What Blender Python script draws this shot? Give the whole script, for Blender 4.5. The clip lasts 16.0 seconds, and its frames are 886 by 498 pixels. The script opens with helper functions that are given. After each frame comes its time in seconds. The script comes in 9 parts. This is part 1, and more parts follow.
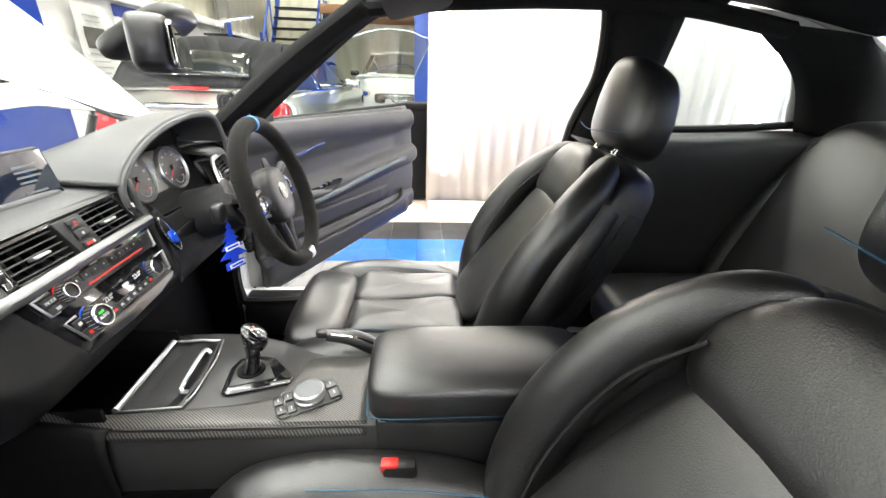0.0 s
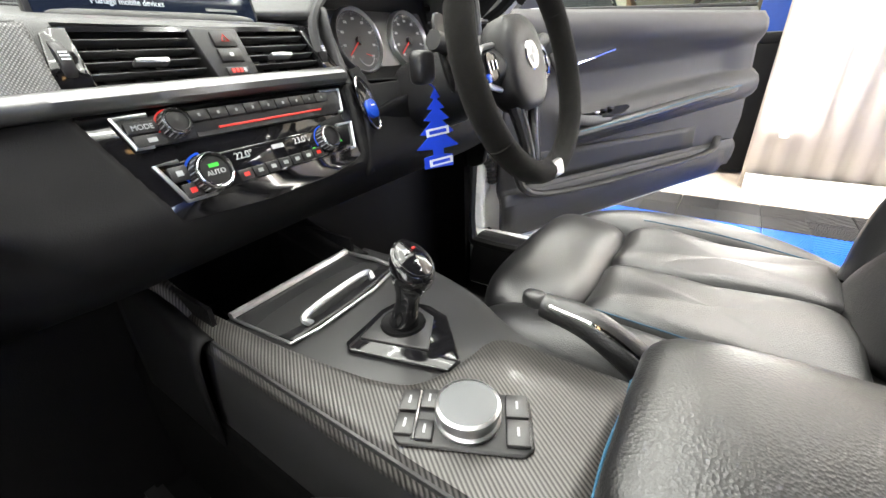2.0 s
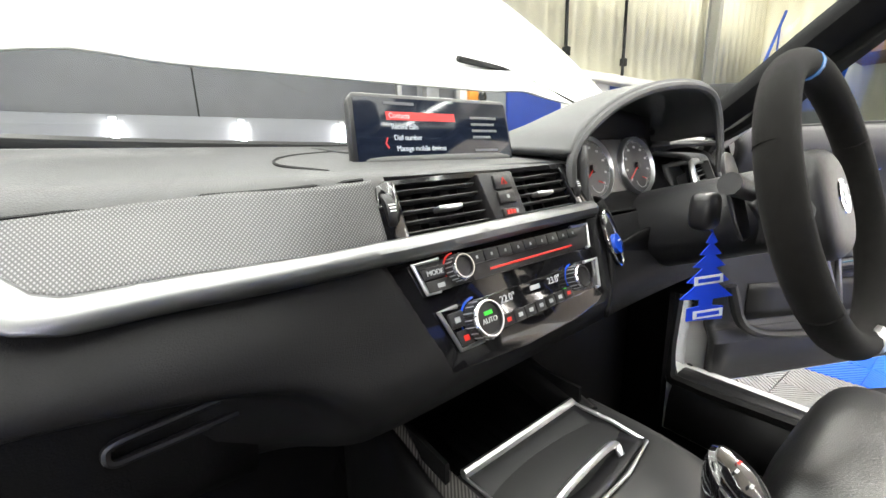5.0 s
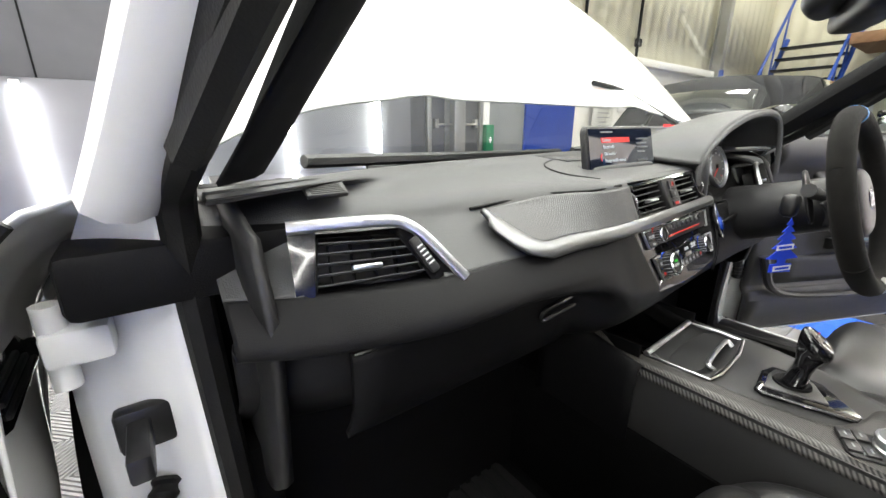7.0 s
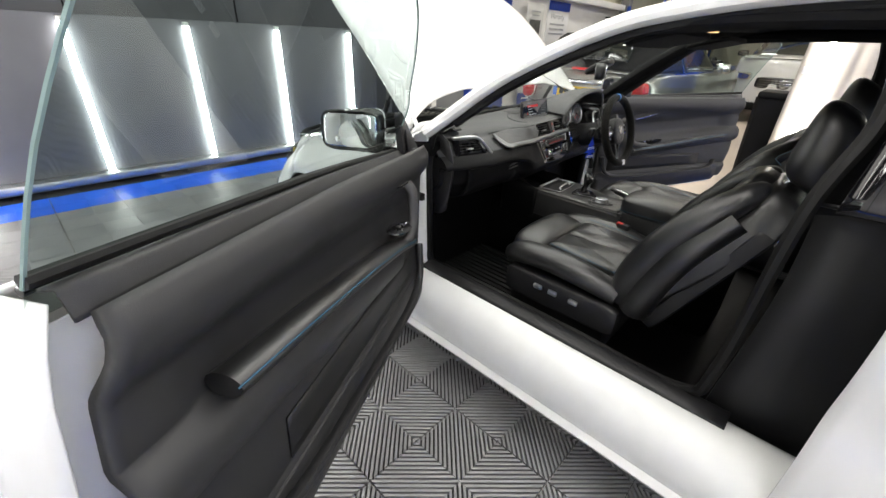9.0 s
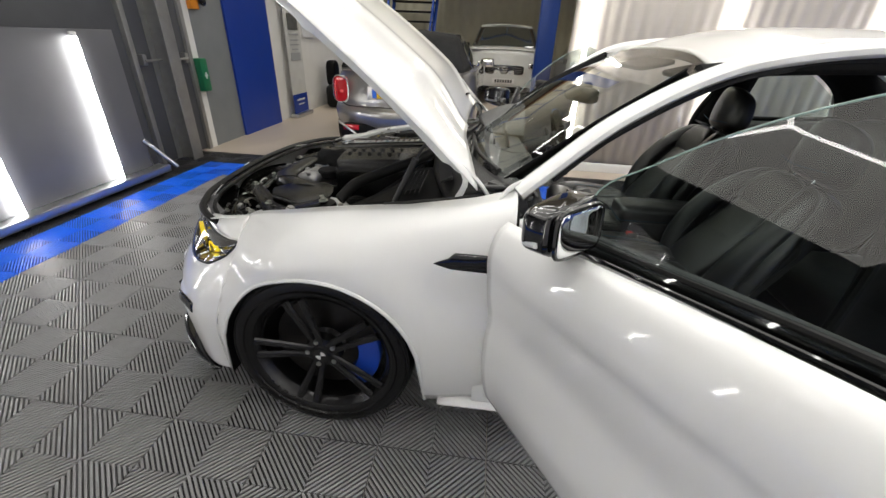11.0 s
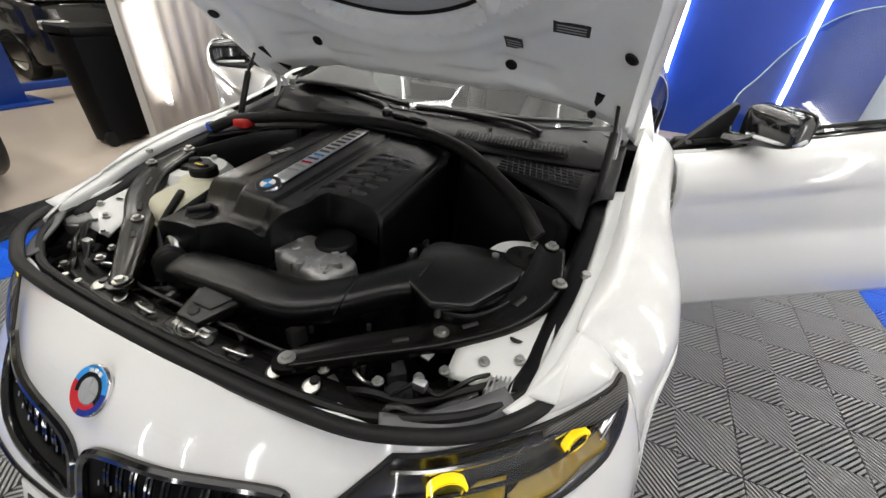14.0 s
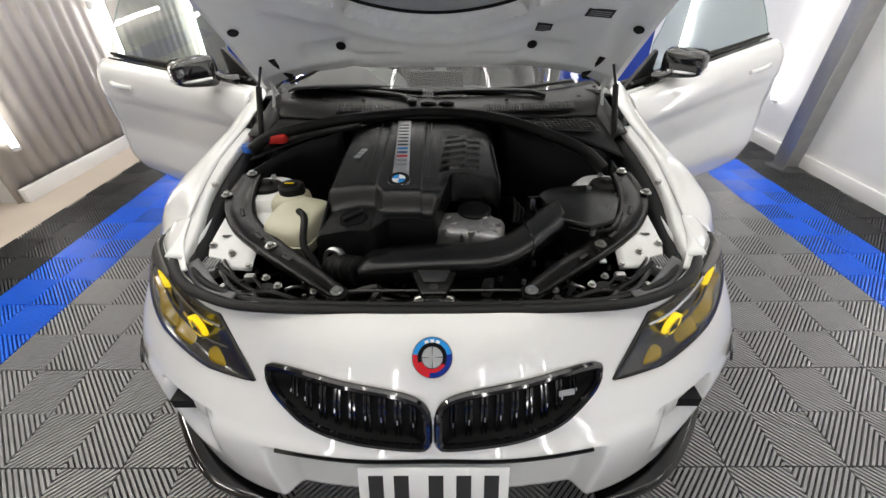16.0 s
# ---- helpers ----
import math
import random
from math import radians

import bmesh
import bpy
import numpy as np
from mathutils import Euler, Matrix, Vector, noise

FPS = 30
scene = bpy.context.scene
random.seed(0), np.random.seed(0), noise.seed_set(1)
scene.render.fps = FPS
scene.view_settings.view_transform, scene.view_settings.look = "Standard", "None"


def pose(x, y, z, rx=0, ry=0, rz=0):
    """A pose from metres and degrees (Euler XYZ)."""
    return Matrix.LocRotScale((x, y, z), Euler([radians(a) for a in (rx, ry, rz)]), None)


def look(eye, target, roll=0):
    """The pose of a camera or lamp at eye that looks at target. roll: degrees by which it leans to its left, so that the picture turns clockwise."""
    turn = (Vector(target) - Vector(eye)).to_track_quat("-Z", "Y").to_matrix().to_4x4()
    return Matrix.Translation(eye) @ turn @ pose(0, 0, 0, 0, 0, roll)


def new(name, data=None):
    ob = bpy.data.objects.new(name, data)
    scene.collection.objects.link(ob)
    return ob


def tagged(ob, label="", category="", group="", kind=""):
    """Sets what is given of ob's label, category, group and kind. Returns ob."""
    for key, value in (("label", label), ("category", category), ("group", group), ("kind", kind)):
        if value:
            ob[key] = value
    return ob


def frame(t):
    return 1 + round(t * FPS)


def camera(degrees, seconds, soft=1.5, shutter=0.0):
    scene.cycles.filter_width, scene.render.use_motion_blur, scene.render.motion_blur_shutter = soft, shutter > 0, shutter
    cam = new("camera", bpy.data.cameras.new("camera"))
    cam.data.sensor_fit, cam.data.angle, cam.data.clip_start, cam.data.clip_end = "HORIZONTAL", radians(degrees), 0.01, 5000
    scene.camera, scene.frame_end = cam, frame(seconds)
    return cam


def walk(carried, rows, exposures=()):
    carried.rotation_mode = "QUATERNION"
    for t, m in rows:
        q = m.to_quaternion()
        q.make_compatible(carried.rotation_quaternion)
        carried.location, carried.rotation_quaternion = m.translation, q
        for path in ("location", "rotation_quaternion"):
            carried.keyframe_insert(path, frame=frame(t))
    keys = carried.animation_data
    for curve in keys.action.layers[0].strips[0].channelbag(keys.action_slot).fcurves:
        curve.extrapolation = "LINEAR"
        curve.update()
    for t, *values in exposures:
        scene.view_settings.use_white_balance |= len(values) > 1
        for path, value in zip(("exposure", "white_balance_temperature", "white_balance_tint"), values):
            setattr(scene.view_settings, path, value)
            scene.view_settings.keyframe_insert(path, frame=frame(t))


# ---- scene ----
cam = camera(95.9, 16.0, soft=1.5)
PATH = [
    (0, (-0.591, -1.225, 1.119), (1.248, -1.351, 0.342), 1.9),
    (0.5, (-0.493, -1.17, 1.028), (1.31, -0.962, 0.186), 2.1),
    (1, (-0.378, -1.153, 0.941), (1.331, -0.606, 0.057), 1.1),
    (1.5, (-0.291, -1.161, 0.892), (1.297, -0.342, -0.006), -0.3),
    (2, (-0.244, -1.162, 0.878), (1.217, -0.118, -0.005), -2.4),
    (2.5, (-0.212, -1.151, 0.888), (1.149, 0.053, 0.052), -3.9),
    (3, (-0.201, -1.128, 0.903), (1.093, 0.193, 0.139), -4.6),
    (3.5, (-0.204, -1.097, 0.921), (1.047, 0.312, 0.251), -4.4),
    (4, (-0.217, -1.066, 0.932), (1.002, 0.413, 0.363), -3.6),
    (4.5, (-0.244, -1.039, 0.937), (0.929, 0.503, 0.441), -2.6),
    (5, (-0.285, -1.013, 0.928), (0.844, 0.574, 0.476), -1.8),
    (5.2, (-0.308, -1.002, 0.93), (0.795, 0.606, 0.486), -1.5),
    (7.3, (-0.819, -1.042, 1.028), (0.329, 0.467, 0.392), 0.5),
    (7.5, (-0.887, -1.067, 1.053), (0.263, 0.425, 0.382), 0.8),
    (7.8, (-1.030, -1.165, 1.083), (0.109, 0.316, 0.382), 1.8),
    (8, (-1.117, -1.215, 1.103), (0.033, 0.250, 0.372), 2.3),
    (8.2, (-1.200, -1.261, 1.138), (-0.068, 0.179, 0.340), 2.3),
    (8.7, (-1.53, -1.53, 1.21), (-0.34, -0.27, 0.33), 2.5),
    (9.25, (-1.98, -1.73, 1.272), (-0.59, -0.64, 0.33), 2.8),
    (9.8, (-2.13, -1.39, 1.31), (-0.57, -0.53, 0.335), 3.0),
    (10.3, (-2.033, -0.978, 1.331), (-0.423, -0.324, 0.34), 3.1),
    (10.5, (-2.019, -0.854, 1.341), (-0.342, -0.335, 0.383), 3.1),
    (11, (-1.885, -0.518, 1.337), (-0.124, -0.344, 0.404), 2.5),
    (11.5, (-1.712, -0.162, 1.327), (0.047, -0.355, 0.396), 2.5),
    (12, (-1.538, 0.153, 1.322), (0.123, -0.383, 0.346), 2.6),
    (12.5, (-1.301, 0.396, 1.3), (0.177, -0.476, 0.274), 3.6),
    (13, (-1.095, 0.626, 1.29), (0.158, -0.522, 0.235), 4.0),
    (13.5, (-0.891, 0.784, 1.282), (0.108, -0.581, 0.215), 3.5),
    (14, (-0.677, 0.876, 1.285), (-0.024, -0.683, 0.215), 4.0),
    (14.5, (-0.473, 0.972, 1.292), (-0.037, -0.663, 0.225), 1.8),
    (15, (-0.302, 1.079, 1.287), (-0.064, -0.587, 0.207), 0.4),
    (15.5, (-0.153, 1.197, 1.329), (-0.047, -0.463, 0.22), -0.6),
    (16, (-0.027, 1.257, 1.349), (-0.017, -0.384, 0.206), -0.5),
]
walk(cam, [(t, look(eye, target, roll)) for t, eye, target, roll in PATH],
     exposures=[(0, 1.9), (1.0, 1.9), (2.0, 1.86), (3.0, 1.84), (4.0, 1.72), (5.0, 1.57), (7.3, 1.22), (8.2, 0.92), (10.3, -0.40), (11.5, -0.31), (13.0, -0.14), (14.2, -0.03), (16, -0.10)])

# ---- light ----
world = bpy.data.worlds.new("world")
scene.world = world
world.use_nodes = True
world.node_tree.nodes["Background"].inputs[0].default_value = (0.75, 0.8, 0.9, 1)
world.node_tree.nodes["Background"].inputs[1].default_value = 0.12


def area(name, m, sx, sy, watts, color=(1, 1, 1)):
    data = bpy.data.lights.new(name, "AREA")
    data.shape, data.size, data.size_y, data.energy, data.color = "RECTANGLE", sx, sy, watts, color
    ob = new(name, data)
    ob.matrix_world = m
    return ob


# ---- mesh helpers ----
WM = {}


def mesh(name, VF, material, smooth=40):
    me = bpy.data.meshes.new(name)
    me.from_pydata([tuple(v) for v in VF[0]], [], VF[1])
    if smooth:
        me.shade_smooth()
        me.set_sharp_from_angle(angle=radians(smooth))
    me.materials.append(material)
    return me


def part(name, VF, material, parent=None, label="", smooth=40, thick=0.0, bevel=0.0, offset=-1.0):
    """One mesh object, in world coordinates, under its parent."""
    ob = new(name, mesh(name, VF, material, smooth))
    if parent is not None:
        ob.parent = parent
        ob.matrix_parent_inverse = WM.get(parent.name, Matrix()).inverted()
    if label:
        ob["label"] = label
    if thick:
        mod = ob.modifiers.new("shell", "SOLIDIFY")
        mod.thickness, mod.offset = thick, offset
    if bevel:
        mod = ob.modifiers.new("edge", "BEVEL")
        mod.width, mod.segments, mod.limit_method = bevel, 2, "ANGLE"
    return ob


def thing(name, at, label, category, group="", kind=""):
    ob = new(name)
    ob.empty_display_size = 0.1
    ob.matrix_basis = Matrix.Translation(at)
    WM[ob.name] = Matrix.Translation(at)
    return tagged(ob, label, category, group, kind)


def solid(name, VF, material, label, category, group="", kind="", **kw):
    return tagged(part(name, VF, material, **kw), label, category, group, kind)


def xf(VF, m):
    flip = m.to_3x3().determinant() < 0
    return [m @ Vector(v) for v in VF[0]], [tuple(reversed(f)) if flip else f for f in VF[1]]


def mir(VF, s=-1):
    return VF if s > 0 else xf(VF, Matrix.Diagonal((-1, 1, 1, 1)))


def join(*some):
    V, F = [], []
    for v, f in some:
        n = len(V)
        V += list(v)
        F += [tuple(i + n for i in q) for q in f]
    return V, F


def from_bm(bm):
    bm.verts.index_update()
    out = [v.co.copy() for v in bm.verts], [tuple(v.index for v in f.verts) for f in bm.faces]
    bm.free()
    return out


def box(c, s, bev=0.0, seg=2, m=None):
    bm = bmesh.new()
    bmesh.ops.create_cube(bm, size=1)
    bmesh.ops.scale(bm, vec=s, verts=bm.verts)
    if bev:
        bmesh.ops.bevel(bm, geom=bm.edges[:], offset=bev, segments=seg, affect="EDGES", profile=0.5)
    VF = from_bm(bm)
    if m is not None:
        VF = xf(VF, m)
    return xf(VF, Matrix.Translation(c))


def b2(x0, x1, y0, y1, z0, z1, bev=0.0, seg=2):
    return box(((x0 + x1) / 2, (y0 + y1) / 2, (z0 + z1) / 2), (abs(x1 - x0), abs(y1 - y0), abs(z1 - z0)), bev, seg)


def prism(poly, d, m=None, bev=0.0, seg=2):
    """A polygon in x, y drawn out along z by d, then moved by m."""
    bm = bmesh.new()
    low = [bm.verts.new((x, y, 0)) for x, y in poly]
    top = [bm.verts.new((x, y, d)) for x, y in poly]
    n = len(poly)
    bm.faces.new(list(reversed(low)))
    bm.faces.new(top)
    for i in range(n):
        bm.faces.new((low[i], low[(i + 1) % n], top[(i + 1) % n], top[i]))
    bmesh.ops.recalc_face_normals(bm, faces=bm.faces)
    if bev:
        bmesh.ops.bevel(bm, geom=bm.edges[:], offset=bev, segments=seg, affect="EDGES", profile=0.5)
    VF = from_bm(bm)
    return xf(VF, m) if m is not None else VF


def cr(pts, n, closed=False):
    """n + 1 points (n if closed) along a smooth curve through pts."""
    P = [Vector(p) for p in pts]
    k = len(P)
    out = []
    segs = k if closed else k - 1
    for i in range(n if closed else n + 1):
        u = i / n * segs
        a = min(int(u), segs - 1)
        t = u - a
        g = (lambda j: P[j % k]) if closed else (lambda j: P[max(0, min(k - 1, j))])
        p0, p1, p2, p3 = g(a - 1), g(a), g(a + 1), g(a + 2)
        if not closed:
            p0 = p1 * 2 - p2 if a == 0 else p0
            p3 = p2 * 2 - p1 if a == segs - 1 else p3
        out.append(0.5 * (2 * p1 + (p2 - p0) * t + (2 * p0 - 5 * p1 + 4 * p2 - p3) * t * t + (3 * p1 - p0 - 3 * p2 + p3) * t ** 3))
    return out


def grid(f, nu, nv, loop=False):
    V = [Vector(f(i / nu, j / nv)) for i in range(nu if loop else nu + 1) for j in range(nv + 1)]
    F = []
    rows = nu if loop else nu + 1
    for i in range(nu):
        for j in range(nv):
            a, b = i * (nv + 1) + j, ((i + 1) % rows) * (nv + 1) + j
            F.append((a, b, b + 1, a + 1))
    return V, F


def loft(curves, nu, nv):
    """A surface through some curves, each of the same number of control points."""
    rows = [cr(c, nv) for c in curves]
    cols = [cr([r[j] for r in rows], nu) for j in range(nv + 1)]
    return grid(lambda u, v: cols[round(v * nv)][round(u * nu)], nu, nv)


def flip(VF):
    return VF[0], [tuple(reversed(f)) for f in VF[1]]


def tube(pts, r, n=8, steps=0, closed=False, flat=1.0, caps=True):
    P = cr(pts, steps, closed) if steps else [Vector(p) for p in pts]
    k = len(P)
    V, F = [], []
    up = None
    for i, p in enumerate(P):
        d = (P[(i + 1) % k] - P[i - 1]) if closed else (P[min(i + 1, k - 1)] - P[max(i - 1, 0)])
        d.normalize()
        if up is None:
            up = Vector((0, 0, 1)) if abs(d.z) < 0.9 else Vector((1, 0, 0))
        a = (up - d * up.dot(d)).normalized()
        up = a
        b = d.cross(a)
        rr = r(i / max(1, k - 1)) if callable(r) else r
        for j in range(n):
            w = 2 * math.pi * j / n
            V.append(p + (a * math.cos(w) * flat + b * math.sin(w)) * rr)
    for i in range(k if closed else k - 1):
        for j in range(n):
            q = ((i + 1) % k) * n
            F.append((i * n + j, i * n + (j + 1) % n, q + (j + 1) % n, q + j))
    if not closed and caps:
        F.append(tuple(reversed(range(n))))
        F.append(tuple((k - 1) * n + j for j in range(n)))
    return V, F


def lathe(profile, n=24, m=None):
    """Profile of (radius, height) turned round z."""
    V = [Vector((r * math.cos(2 * math.pi * i / n), r * math.sin(2 * math.pi * i / n), z)) for i in range(n) for r, z in profile]
    k = len(profile)
    F = [(i * k + j, ((i + 1) % n) * k + j, ((i + 1) % n) * k + j + 1, i * k + j + 1) for i in range(n) for j in range(k - 1)]
    VF = V, F
    return xf(VF, m) if m is not None else VF


def cyl(a, b, r, n=16, bev=0.0):
    a, b = Vector(a), Vector(b)
    h = (b - a).length
    e = min(bev, r * 0.5)
    prof = [(0, 0), (r - e, 0), (r, e), (r, h - e), (r - e, h), (0, h)]
    return lathe(prof, n, Matrix.Translation(a) @ (b - a).to_track_quat("Z", "Y").to_matrix().to_4x4())


def spow(v, e):
    return math.copysign(abs(v) ** e, v)


def pillow(c, s, e1=0.45, e2=0.45, nu=28, nv=14, m=None, warp=None):
    """A soft box: a rounded solid of half sizes s; e near 0 is boxy, 1 is round."""
    def f(u, v):
        a, b = 2 * math.pi * u, math.pi * (v - 0.5)
        p = Vector((s[0] * spow(math.cos(b), e1) * spow(math.cos(a), e2), s[1] * spow(math.cos(b), e1) * spow(math.sin(a), e2), s[2] * spow(math.sin(b), e1)))
        return warp(p) if warp else p
    VF = grid(f, nu, nv, loop=True)
    if m is not None:
        VF = xf(VF, m)
    return xf(VF, Matrix.Translation(c))


def text(words, size, m, material, name, parent=None, label="", depth=0.0004, align="CENTER"):
    data = bpy.data.curves.new(name, "FONT")
    data.body, data.size, data.extrude, data.align_x, data.align_y = words, size, depth, align, "CENTER"
    ob = new(name, data)
    dg = bpy.context.evaluated_depsgraph_get()
    me = bpy.data.meshes.new_from_object(ob.evaluated_get(dg))
    bpy.data.objects.remove(ob)
    me.transform(m)
    me.materials.clear()
    me.materials.append(material)
    out = new(name, me)
    if parent is not None:
        out.parent = parent
        out.matrix_parent_inverse = WM.get(parent.name, Matrix()).inverted()
    if label:
        out["label"] = label
    return out


def plane_m(origin, right, up):
    """A pose whose x runs right, y runs up and z out of the face."""
    x, y = Vector(right).normalized(), Vector(up)
    y = (y - x * y.dot(x)).normalized()
    z = x.cross(y)
    return Matrix(((x.x, y.x, z.x, origin[0]), (x.y, y.y, z.y, origin[1]), (x.z, y.z, z.z, origin[2]), (0, 0, 0, 1)))


def lerp(a, b, t):
    return a + (b - a) * t


def clamp(v, a=0.0, b=1.0):
    return max(a, min(b, v))


def smooth01(t):
    t = clamp(t)
    return t * t * (3 - 2 * t)


# ---- materials ----
def mat(name, color, rough=0.5, metal=0.0, coat=0.0, var=0.0, scale=20.0, bump=0.0, bscale=200.0, spec=0.5, sheen=0.0, emit=None, power=0.0, rvar=0.0, kind="noise"):
    m = bpy.data.materials.new(name)
    m.use_nodes = True
    nt = m.node_tree
    p = nt.nodes["Principled BSDF"]
    p.inputs["Base Color"].default_value = (*color, 1)
    p.inputs["Roughness"].default_value = rough
    p.inputs["Metallic"].default_value = metal
    p.inputs["Coat Weight"].default_value = coat
    p.inputs["Coat Roughness"].default_value = 0.04
    p.inputs["Specular IOR Level"].default_value = spec
    p.inputs["Sheen Weight"].default_value = sheen
    if emit:
        p.inputs["Emission Color"].default_value = (*emit, 1)
        p.inputs["Emission Strength"].default_value = power
    if not (var or bump or rvar):
        return m
    co = nt.nodes.new("ShaderNodeTexCoord")
    if var or rvar:
        n1 = nt.nodes.new("ShaderNodeTexNoise")
        n1.inputs["Scale"].default_value, n1.inputs["Detail"].default_value = scale, 6
        n2 = nt.nodes.new("ShaderNodeTexNoise")
        n2.inputs["Scale"].default_value, n2.inputs["Detail"].default_value = scale * 0.13, 3
        nt.links.new(co.outputs["Object"], n1.inputs["Vector"])
        nt.links.new(co.outputs["Object"], n2.inputs["Vector"])
        add = nt.nodes.new("ShaderNodeMath")
        add.operation = "ADD"
        nt.links.new(n1.outputs["Fac"], add.inputs[0])
        nt.links.new(n2.outputs["Fac"], add.inputs[1])
        if var:
            ramp = nt.nodes.new("ShaderNodeMapRange")
            ramp.inputs["From Min"].default_value, ramp.inputs["From Max"].default_value = 0.6, 1.4
            ramp.inputs["To Min"].default_value, ramp.inputs["To Max"].default_value = 1 - var, 1 + var
            nt.links.new(add.outputs[0], ramp.inputs["Value"])
            mix = nt.nodes.new("ShaderNodeVectorMath")
            mix.operation = "SCALE"
            mix.inputs[0].default_value = color
            nt.links.new(ramp.outputs[0], mix.inputs["Scale"])
            nt.links.new(mix.outputs[0], p.inputs["Base Color"])
        if rvar:
            rr = nt.nodes.new("ShaderNodeMapRange")
            rr.inputs["From Min"].default_value, rr.inputs["From Max"].default_value = 0.6, 1.4
            rr.inputs["To Min"].default_value, rr.inputs["To Max"].default_value = max(0.02, rough - rvar), min(1, rough + rvar)
            nt.links.new(add.outputs[0], rr.inputs["Value"])
            nt.links.new(rr.outputs[0], p.inputs["Roughness"])
    if bump:
        if kind == "cells":
            tex = nt.nodes.new("ShaderNodeTexVoronoi")
            tex.inputs["Scale"].default_value = bscale
            out = tex.outputs["Distance"]
        else:
            tex = nt.nodes.new("ShaderNodeTexNoise")
            tex.inputs["Scale"].default_value, tex.inputs["Detail"].default_value = bscale, 4
            out = tex.outputs["Fac"]
        nt.links.new(co.outputs["Object"], tex.inputs["Vector"])
        bp = nt.nodes.new("ShaderNodeBump")
        bp.inputs["Strength"].default_value, bp.inputs["Distance"].default_value = bump, 0.002
        nt.links.new(out, bp.inputs["Height"])
        nt.links.new(bp.outputs[0], p.inputs["Normal"])
    return m


def glass(name, tint=(0.85, 0.92, 0.9), gloss=1.0):
    """A thin pane: clear, with the gloss of its surface."""
    m = bpy.data.materials.new(name)
    m.use_nodes = True
    nt = m.node_tree
    nt.nodes.remove(nt.nodes["Principled BSDF"])
    tr = nt.nodes.new("ShaderNodeBsdfTransparent")
    tr.inputs[0].default_value = (*tint, 1)
    gl = nt.nodes.new("ShaderNodeBsdfGlossy")
    gl.inputs["Roughness"].default_value = 0.01
    gl.inputs["Color"].default_value = (gloss, gloss, gloss, 1)
    lw = nt.nodes.new("ShaderNodeLayerWeight")
    lw.inputs[0].default_value = 0.5
    pw = nt.nodes.new("ShaderNodeMath")
    pw.operation = "POWER"
    pw.inputs[1].default_value = 5.0
    fr = nt.nodes.new("ShaderNodeMath")
    fr.operation = "MULTIPLY_ADD"
    fr.inputs[1].default_value, fr.inputs[2].default_value = 0.92, 0.06
    nt.links.new(lw.outputs["Facing"], pw.inputs[0])
    nt.links.new(pw.outputs[0], fr.inputs[0])
    mx = nt.nodes.new("ShaderNodeMixShader")
    nt.links.new(fr.outputs[0], mx.inputs[0])
    nt.links.new(tr.outputs[0], mx.inputs[1])
    nt.links.new(gl.outputs[0], mx.inputs[2])
    nt.links.new(mx.outputs[0], nt.nodes["Material Output"].inputs[0])
    return m


def weave(name, dark, light, scale, rough=0.35, metal=0.2, coat=0.3, angle=45, upright=0, twill=False):
    """Twill: two crossed bands of threads."""
    m = mat(name, dark, rough, metal, coat)
    nt = m.node_tree
    p = nt.nodes["Principled BSDF"]
    co = nt.nodes.new("ShaderNodeTexCoord")
    mp = nt.nodes.new("ShaderNodeMapping")
    mp.inputs["Rotation"].default_value = (radians(upright), 0, radians(angle))
    wv = nt.nodes.new("ShaderNodeTexWave")
    wv.inputs["Scale"].default_value, wv.inputs["Distortion"].default_value = scale, 0.0
    wv2 = nt.nodes.new("ShaderNodeTexWave")
    wv2.bands_direction = "Y"
    wv2.inputs["Scale"].default_value = scale
    nt.links.new(co.outputs["Object"], mp.inputs[0])
    nt.links.new(mp.outputs[0], wv.inputs[0])
    nt.links.new(mp.outputs[0], wv2.inputs[0])
    mul = nt.nodes.new("ShaderNodeMath")
    mul.operation = "MULTIPLY"
    nt.links.new(wv.outputs["Fac"], mul.inputs[0])
    if twill:
        mul.inputs[1].default_value = 1.0
    else:
        nt.links.new(wv2.outputs["Fac"], mul.inputs[1])
    mx = nt.nodes.new("ShaderNodeMix")
    mx.data_type = "RGBA"
    mx.inputs[6].default_value, mx.inputs[7].default_value = (*dark, 1), (*light, 1)
    nt.links.new(mul.outputs[0], mx.inputs[0])
    nt.links.new(mx.outputs[2], p.inputs["Base Color"])
    bp = nt.nodes.new("ShaderNodeBump")
    bp.inputs["Strength"].default_value, bp.inputs["Distance"].default_value = 0.25, 0.001
    nt.links.new(mul.outputs[0], bp.inputs["Height"])
    nt.links.new(bp.outputs[0], p.inputs["Normal"])
    return m


PAINT = mat("white_paint", (0.80, 0.80, 0.79), 0.35, coat=1.0, rvar=0.05, scale=8)
JAMB = mat("white_jamb_paint", (0.80, 0.81, 0.80), 0.35, coat=0.4, var=0.05, scale=14)
GLOSS = mat("gloss_black", (0.006, 0.006, 0.007), 0.08, coat=0.6, rvar=0.04, scale=30)
SATIN = mat("satin_black", (0.009, 0.009, 0.010), 0.35, rvar=0.08, bump=0.08, bscale=900)
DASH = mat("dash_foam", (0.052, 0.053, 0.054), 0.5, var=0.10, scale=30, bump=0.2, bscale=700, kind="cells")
PLASTIC = mat("grained_plastic", (0.010, 0.010, 0.011), 0.45, var=0.15, scale=25, bump=0.25, bscale=900)
DARK = mat("dark_plastic", (0.003, 0.003, 0.0034), 0.55, spec=0.15, var=0.2, scale=20, bump=0.2, bscale=600)
